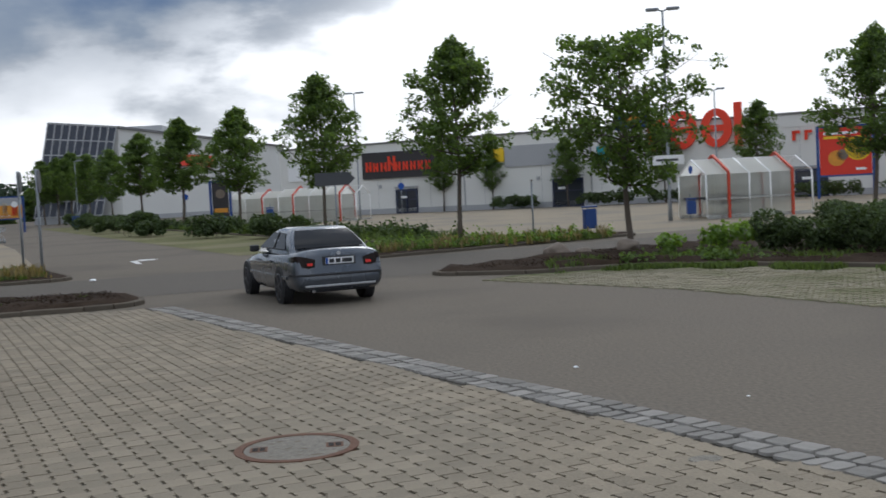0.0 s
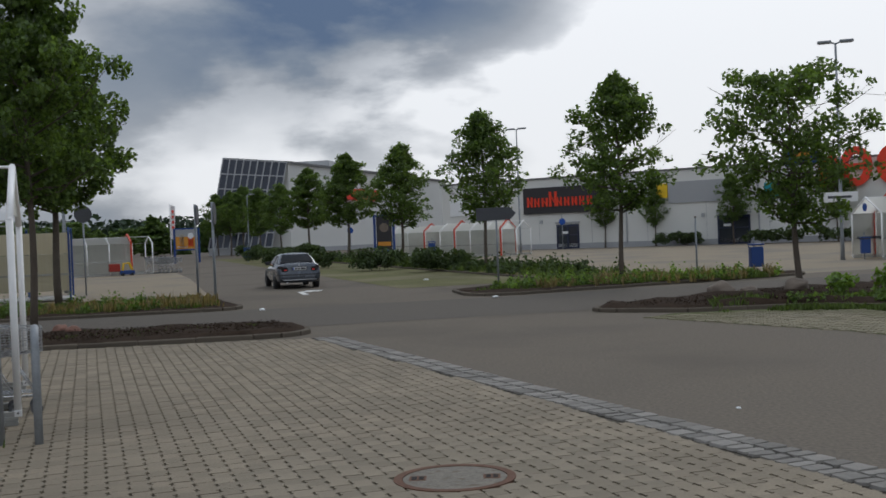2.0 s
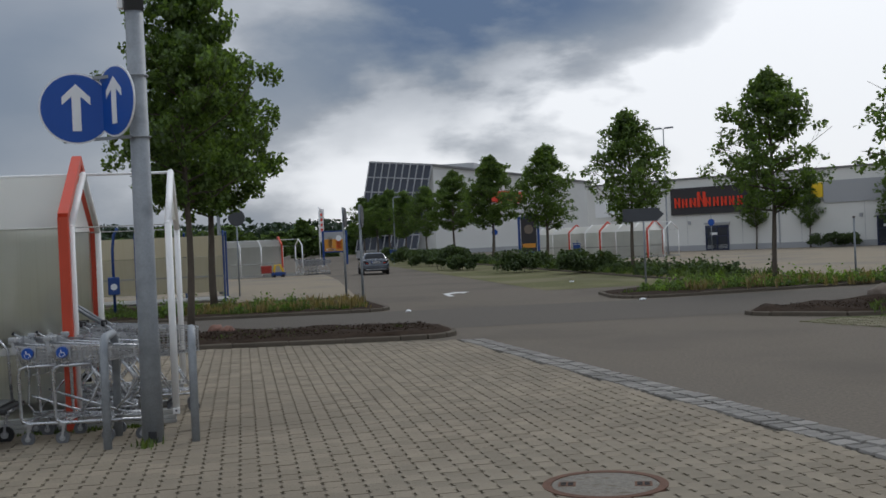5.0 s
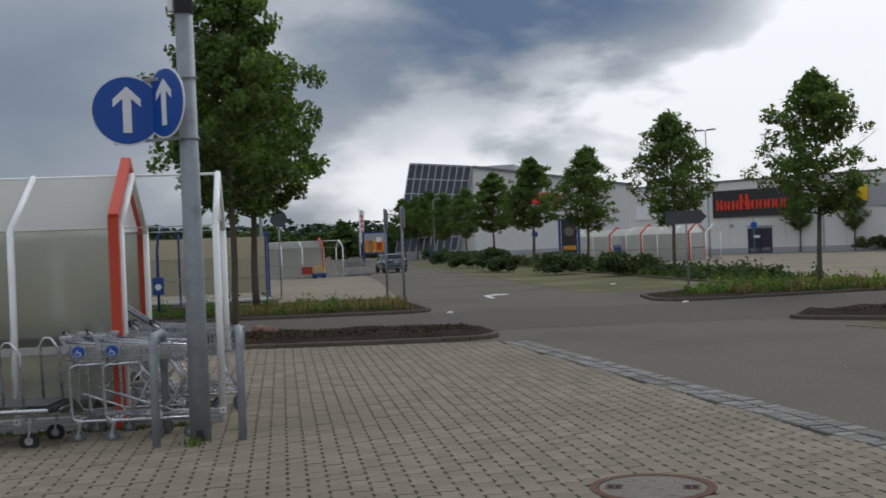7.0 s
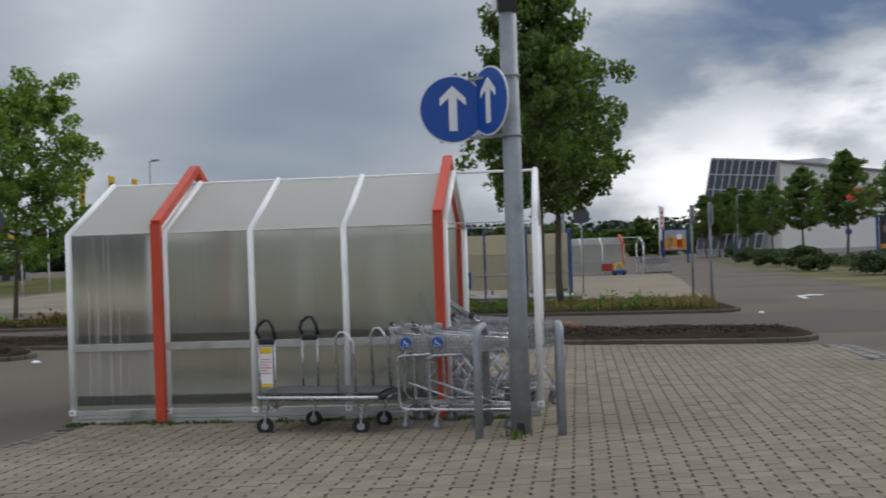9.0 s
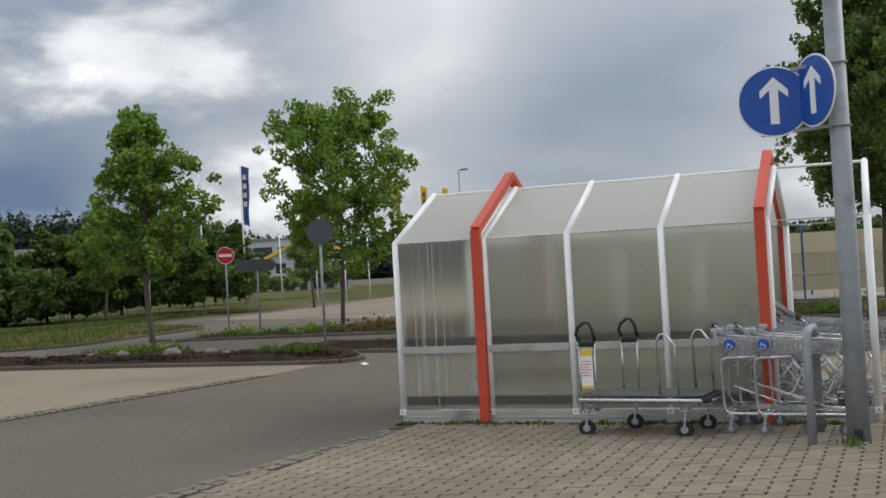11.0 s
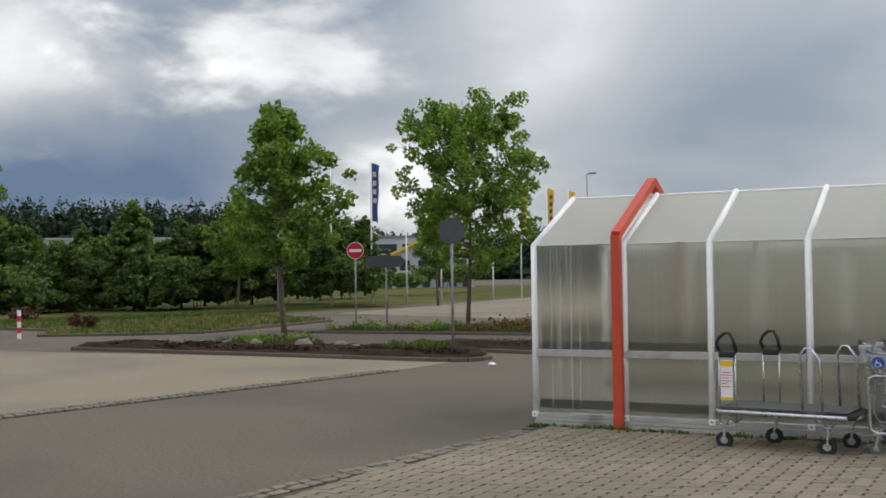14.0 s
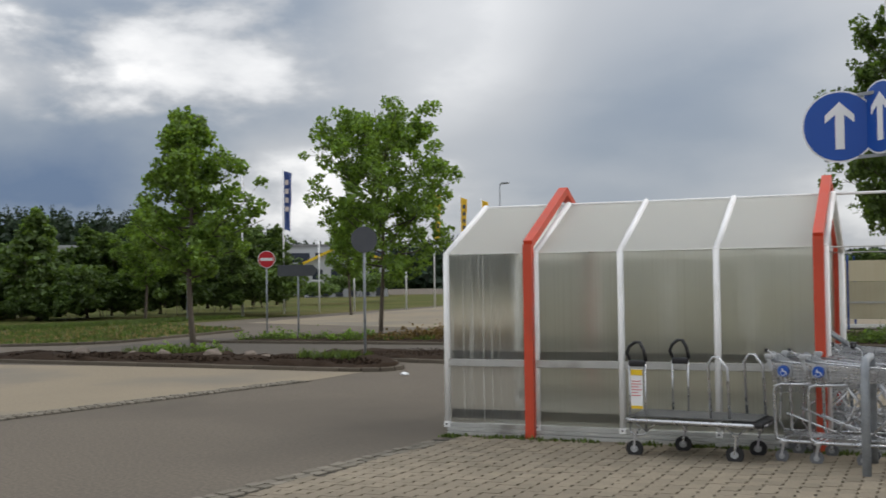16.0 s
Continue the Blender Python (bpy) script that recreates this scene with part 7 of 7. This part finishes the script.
hoarding(27.6, 70.0, 1.5, 3.1, 3.0, -20, "red poster hoarding with food picture, on blue legs", orange_red,
         [("b", -1.3, 4.05, 0.7, 4.22, sign_white), ("b", -1.3, 3.78, 0.0, 3.95, yellow), ("d", 0.75, 3.15, 0.78, 0, yellow), ("d", 0.75, 3.15, 0.68, 0, sign_back), ("b", 0.35, 3.1, 1.15, 3.3, yellow), ("d", -0.55, 2.55, 0.5, 0, beer), ("d", -0.2, 2.75, 0.35, 0, stone_grey), ("b", 0.6, 1.75, 1.2, 1.9, sign_white)])
hoarding(-34.5, 96.2, 1.25, 1.9, 1.75, 18, "amber drinks poster on a framed hoarding", sign_white,
         [("b", -0.95, 1.26, 0.95, 2.35, beer), ("b", -0.95, 2.36, 0.95, 2.99, facade_grey), ("b", -0.62, 1.62, -0.22, 2.55, stone_pale), ("b", 0.12, 1.45, 0.60, 2.30, letter_red), ("d", 0.36, 2.42, 0.26, 0, sign_white), ("b", -0.80, 1.34, 0.05, 1.52, sign_white)])
hoarding(-13.3, 77.5, 0.7, 1.1, 2.4, 10, "tall dark pylon board on blue legs", board_dark,
         [("d", 0.0, 2.3, 0.32, 0, stone_grey), ("b", -0.45, 1.0, 0.45, 1.3, beer)])


def lane_arrow():
    ob = tagged(thing("lane_arrow", "white painted turn arrow on the asphalt", "road marking", pose(-8.65, 34.6, 0.0, 0, 0, 20) @ Matrix.Diagonal((0.72, 0.9, 1, 1))), kind="structure")
    bm = B()
    slab(bm, [(-0.12, -1.3), (0.12, -1.3), (0.12, 0.4), (0.75, 0.9), (0.75, 0.5), (1.15, 1.3), (0.35, 1.75), (0.5, 1.35), (-0.12, 0.75)], 0.002, 0.007)
    part("paint", bm, paint_white, ob)


lane_arrow()


def litter(x, y, s, seed):
    bm = B(); bmesh.ops.create_icosphere(bm, subdivisions=1, radius=s)
    for v in bm.verts:
        v.co *= 1 + 0.5 * noise.noise(v.co * 20 + Vector((seed, 0, 0))); v.co.z *= 0.35
    ob = link_mesh("litter", bm, sign_white); ob.matrix_basis = pose(x, y, s * 0.25)
    tagged(ob, "scrap of white paper litter on the ground", "litter", "litter")


for i, (x, y, s) in enumerate(((-2.05, 28.8, 0.10), (-7.7, 26.7, 0.09), (1.5, 10.4, 0.03), (1.35, 8.9, 0.02), (-5.5, 41, 0.12), (-16.7, 12.9, 0.10), (6.2, 22.6, 0.08), (2.6, 8.6, 0.015))):
    litter(x, y, s, i)


def drain():
    ob = thing("drain_cover", "small dark iron cap set in the paving", "drain cover", pose(1.75, 6.68, 0, 0, 0, 20))
    bm = B(); slab(bm, [(0.11 * math.cos(a), 0.085 * math.sin(a)) for a in np.linspace(0, 6.283, 17)[:-1]], 0.0, 0.017); part("cap", bm, cover_mat, ob)


drain()


# ---- setts and pavers ----
def block_mesh(name, lx, ly, h, mat, inset=0.006, rough=0.0, seed=0):
    bm = B()
    box(bm, -lx / 2, -ly / 2, -0.02, lx / 2, ly / 2, h)
    for v in bm.verts:
        if v.co.z > 0:
            v.co.x -= math.copysign(inset, v.co.x); v.co.y -= math.copysign(inset, v.co.y)
    if rough:
        rg = random.Random(seed)
        bmesh.ops.bevel(bm, geom=[e for e in bm.edges if abs(e.verts[0].co.z - e.verts[1].co.z) > 0.01], offset=0.022, segments=1, affect="EDGES")
        for v in bm.verts:
            v.co += Vector((rg.uniform(-rough, rough), rg.uniform(-rough, rough), rg.uniform(-rough, rough) * 0.6 if v.co.z > 0 else 0))
    bmesh.ops.delete(bm, geom=[f for f in bm.faces if f.normal.z < -0.5], context="FACES_ONLY")
    me = bpy.data.meshes.new(name)
    bm.to_mesh(me); bm.free()
    me.materials.append(mat)
    return me


def sett_strip(name, a, b, rows, near_from, near_to, label, pitch=0.118, sizes=(0.10, 0.12, 0.15), near_mat=None, far_mat=None, high=0.026):
    """Rows of granite setts along a line; those in the near stretch are single stones."""
    a, b = Vector(a), Vector(b)
    d = (b - a).normalized(); s = Vector((-d.y, d.x))
    rng = random.Random(7)
    bm = B()
    w = rows * pitch
    q = [a - s * w / 2, b - s * w / 2, b + s * w / 2, a + s * w / 2]
    bm.faces.new([bm.verts.new((p.x, p.y, 0.0065)) for p in q]); bm.normal_update()
    if bm.faces[:][0].normal.z < 0:
        bmesh.ops.reverse_faces(bm, faces=bm.faces[:])
    ob = tagged(link_mesh(name, bm, sett_joint), label, "sett strip", kind="structure")
    meshes = [block_mesh("sett", l, pitch - 0.015, high, near_mat or granite, 0.008, 0.007, 3 + n) for n, l in enumerate(sizes * 3)]
    verts, faces = [], []
    count = 0
    for r in range(rows):
        k = rng.uniform(0, 0.1)
        L = (b - a).length
        while k < L - 0.2:
            i = rng.randrange(9); l = sizes[i % 3]
            c = a + d * (k + l / 2) + s * ((r + 0.5) * pitch - w / 2 + rng.uniform(-0.006, 0.006))
            turn = math.atan2(d.y, d.x) + rng.uniform(-0.05, 0.05)
            z = rng.uniform(-0.004, 0.004)
            if near_from < k < near_to and count < 290:
                o = new("sett", meshes[i]); o.parent = ob; count += 1
                o.matrix_basis = Matrix.Translation((c.x, c.y, z)) @ Matrix.Rotation(turn, 4, "Z")
            else:
                m = Matrix.Translation((c.x, c.y, z)) @ Matrix.Rotation(turn, 4, "Z")
                base = len(verts)
                me = meshes[i]
                verts += [tuple(m @ v.co) for v in me.vertices]
                faces += [tuple(base + j for j in p.vertices) for p in me.polygons]
            k += l + 0.013
    if verts:
        me = bpy.data.meshes.new("setts"); me.from_pydata(verts, [], faces); me.materials.append(far_mat or granite_b)
        o = tagged(new("setts", me), kind="stuff"); o.parent = ob
    return ob


sett_strip("sett_strip_lane", (6.35, -0.50), (-4.33, 18.75), 2, 3.2, 17.5, "double row of grey granite setts edging the pavers", 0.222, (0.12, 0.15, 0.20))
sett_strip("sett_strip_shelter", (-6.46, -2.2), (-9.68, 7.75), 2, 3.5, 11.0, "row of worn setts edging the pavers", 0.13, (0.14, 0.17, 0.22), sett_worn, sett_worn_b, 0.017)
sett_strip("sett_strip_bays", (-12.55, -5.5), (-17.05, 10.9), 3, 6, 14, "row of worn granite setts edging the far bays", near_mat=sett_worn, far_mat=sett_worn_b)


def pavers():
    """Rows of pale pavers with notched, gritty joints."""
    ob = tagged(thing("paved_bays", "pale grey-brown pavers in straight rows with gritty joints", "paving"), kind="structure")
    out = [Vector(p) for p in ((-13.0, 16.9), (-4.52, 18.65), (2.06, 6.76), (6.10, -0.54), (-6.2, -1.6), (-9.62, 7.75))]
    yaw = radians(24.5)
    v = Vector((-math.sin(yaw), math.cos(yaw))); u = Vector((math.cos(yaw), math.sin(yaw)))
    lu, lv = 0.147, 0.190
    rng = random.Random(3)
    mh = Vector((-0.84, 7.61))

    def inside(p, e=0.0):
        c = False
        j = len(out) - 1
        for i in range(len(out)):
            a, b = out[i], out[j]
            if (a.y > p.y) != (b.y > p.y) and p.x < (b.x - a.x) * (p.y - a.y) / (b.y - a.y) + a.x:
                c = not c
            j = i
        return c

    # stepped long sides that lock into the next row, with a small square hole at each end of the step
    hw, hl, st = lu / 2 - 0.0008, lv / 2 - 0.0022, 0.009
    def flank(side):
        pts = [(side * hw - st, -hl), (side * hw - st, -0.030)]
        k = -side * 0.011
        for y0, y1, x in ((-0.030, -0.010, side * hw - st), (0.016, 0.036, side * hw + st)):
            pts += [(x, y0), (x + k, y0), (x + k, y1), (x, y1)]
        return pts + [(side * hw + st, hl)]
    def outline():
        return flank(1) + flank(-1)[::-1]
    P = outline()
    bm = B()
    hi = [bm.verts.new((x, y, 0.016)) for x, y in P]; lo = [bm.verts.new((x, y, 0.0)) for x, y in P]
    bm.faces.new(hi)
    for i in range(len(P)):
        bm.faces.new((lo[i], lo[(i + 1) % len(P)], hi[(i + 1) % len(P)], hi[i]))
    me1 = bpy.data.meshes.new("paver"); bm.to_mesh(me1); bm.free(); me1.materials.append(stone_a)
    pv = np.array([tuple(x.co) for x in me1.vertices]); pf = [tuple(p.vertices) for p in me1.polygons]
    verts, faces, count = [], [], 0
    ca, sa = math.cos(yaw), math.sin(yaw)
    for i in range(-110, 85):
        off = 0.5 * (i % 2) * lv
        for j in range(-30, 118):
            c = u * (i * lu) + v * (j * lv + off)
            if not inside(c) or (c - mh).length < 0.37:
                continue
            z = rng.uniform(-0.0025, 0.0025)
            t = rng.uniform(-0.012, 0.012)
            if count < 300 and (c - Vector((-0.9, 7.6))).length < 1.62:
                o = new("paver", me1); o.parent = ob; count += 1
                o.matrix_basis = Matrix.Translation((c.x, c.y, z)) @ Matrix.Rotation(yaw + t, 4, "Z")
            else:
                q = pv.copy()
                q[:, 0] = c.x + pv[:, 0] * ca - pv[:, 1] * sa
                q[:, 1] = c.y + pv[:, 0] * sa + pv[:, 1] * ca
                q[:, 2] += z
                b0 = len(verts)
                verts += q.tolist(); faces += [tuple(b0 + k for k in f) for f in pf]
    me = bpy.data.meshes.new("pavers"); me.from_pydata(verts, [], faces); me.materials.append(stone_b)
    o = tagged(new("pavers", me), kind="stuff"); o.parent = ob
    return ob


pavers()


def bay_stones():
    """Square pale stones with mossy joints on the bays beside the hedge."""
    bays = bpy.data.objects["weedy_bays_near"]
    out = [(1.3, 20.9), (4.14, 17.3), (5.9, 13.6), (9.2, 8.2), (13.5, 12.6), (8.1, 18.9), (6.0, 21.0), (4.3, 21.8), (1.9, 21.4)]
    me0 = block_mesh("bay_stone", 0.165, 0.115, 0.018, bay_mat, 0.010)
    yaw = radians(-22)
    rng = random.Random(21)
    verts, faces = [], []
    for i in range(-30, 150):
        for j in range(0, 185):
            x0, y0 = i * 0.178 + 0.09 * (j % 2), j * 0.128
            x, y = x0 * math.cos(yaw) - y0 * math.sin(yaw) - 2, x0 * math.sin(yaw) + y0 * math.cos(yaw) + 4
            c = False
            for (xa, ya), (xb, yb) in zip(out, out[1:] + out[:1]):
                if (ya > y) != (yb > y) and x < (xb - xa) * (y - ya) / (yb - ya) + xa:
                    c = not c
            if not c or rng.random() < 0.04:
                continue
            m = Matrix.Translation((x, y, rng.uniform(-0.006, 0.004))) @ Matrix.Rotation(yaw + rng.uniform(-0.05, 0.05), 4, "Z")
            b0 = len(verts)
            verts += [tuple(m @ v.co) for v in me0.vertices]
            faces += [tuple(b0 + k for k in p.vertices) for p in me0.polygons]
    me = bpy.data.meshes.new("bay_stones"); me.from_pydata(verts, [], faces); me.materials.append(bay_mat)
    o = tagged(new("bay_stones", me), kind="stuff"); o.parent = bays


bay_mat = M("bay_stone", (0.235, 0.210, 0.150), 0.9, spec=0.1, var=0.16, scale=0.9, bump=0.5, fine=40, island=0.3, grit=0.3, stain=(0.135, 0.130, 0.070), stain_at=0.56)
bay_stones()


def motions():
    walk(car, [(t, pose(x, y, 0, 0, 0, h)) for t, x, y, h in CAR])
    ts = [r[0] for r in CAR]
    run = [0.0]
    for a, b in zip(CAR, CAR[1:]):
        run.append(run[-1] + math.hypot(b[1] - a[1], b[2] - a[2]))
    for w, x, y in car_wheels:
        rows = []
        for k in range(0, 313):
            t = k / 30
            s = float(np.interp(t, ts, run))
            rows.append((t, pose(x, y, 0.315, -math.degrees(s / (0.315 * 0.89)), 0, 0)))
        rows.append((16.0, rows[-1][1]))
        walk(w, rows)


motions()
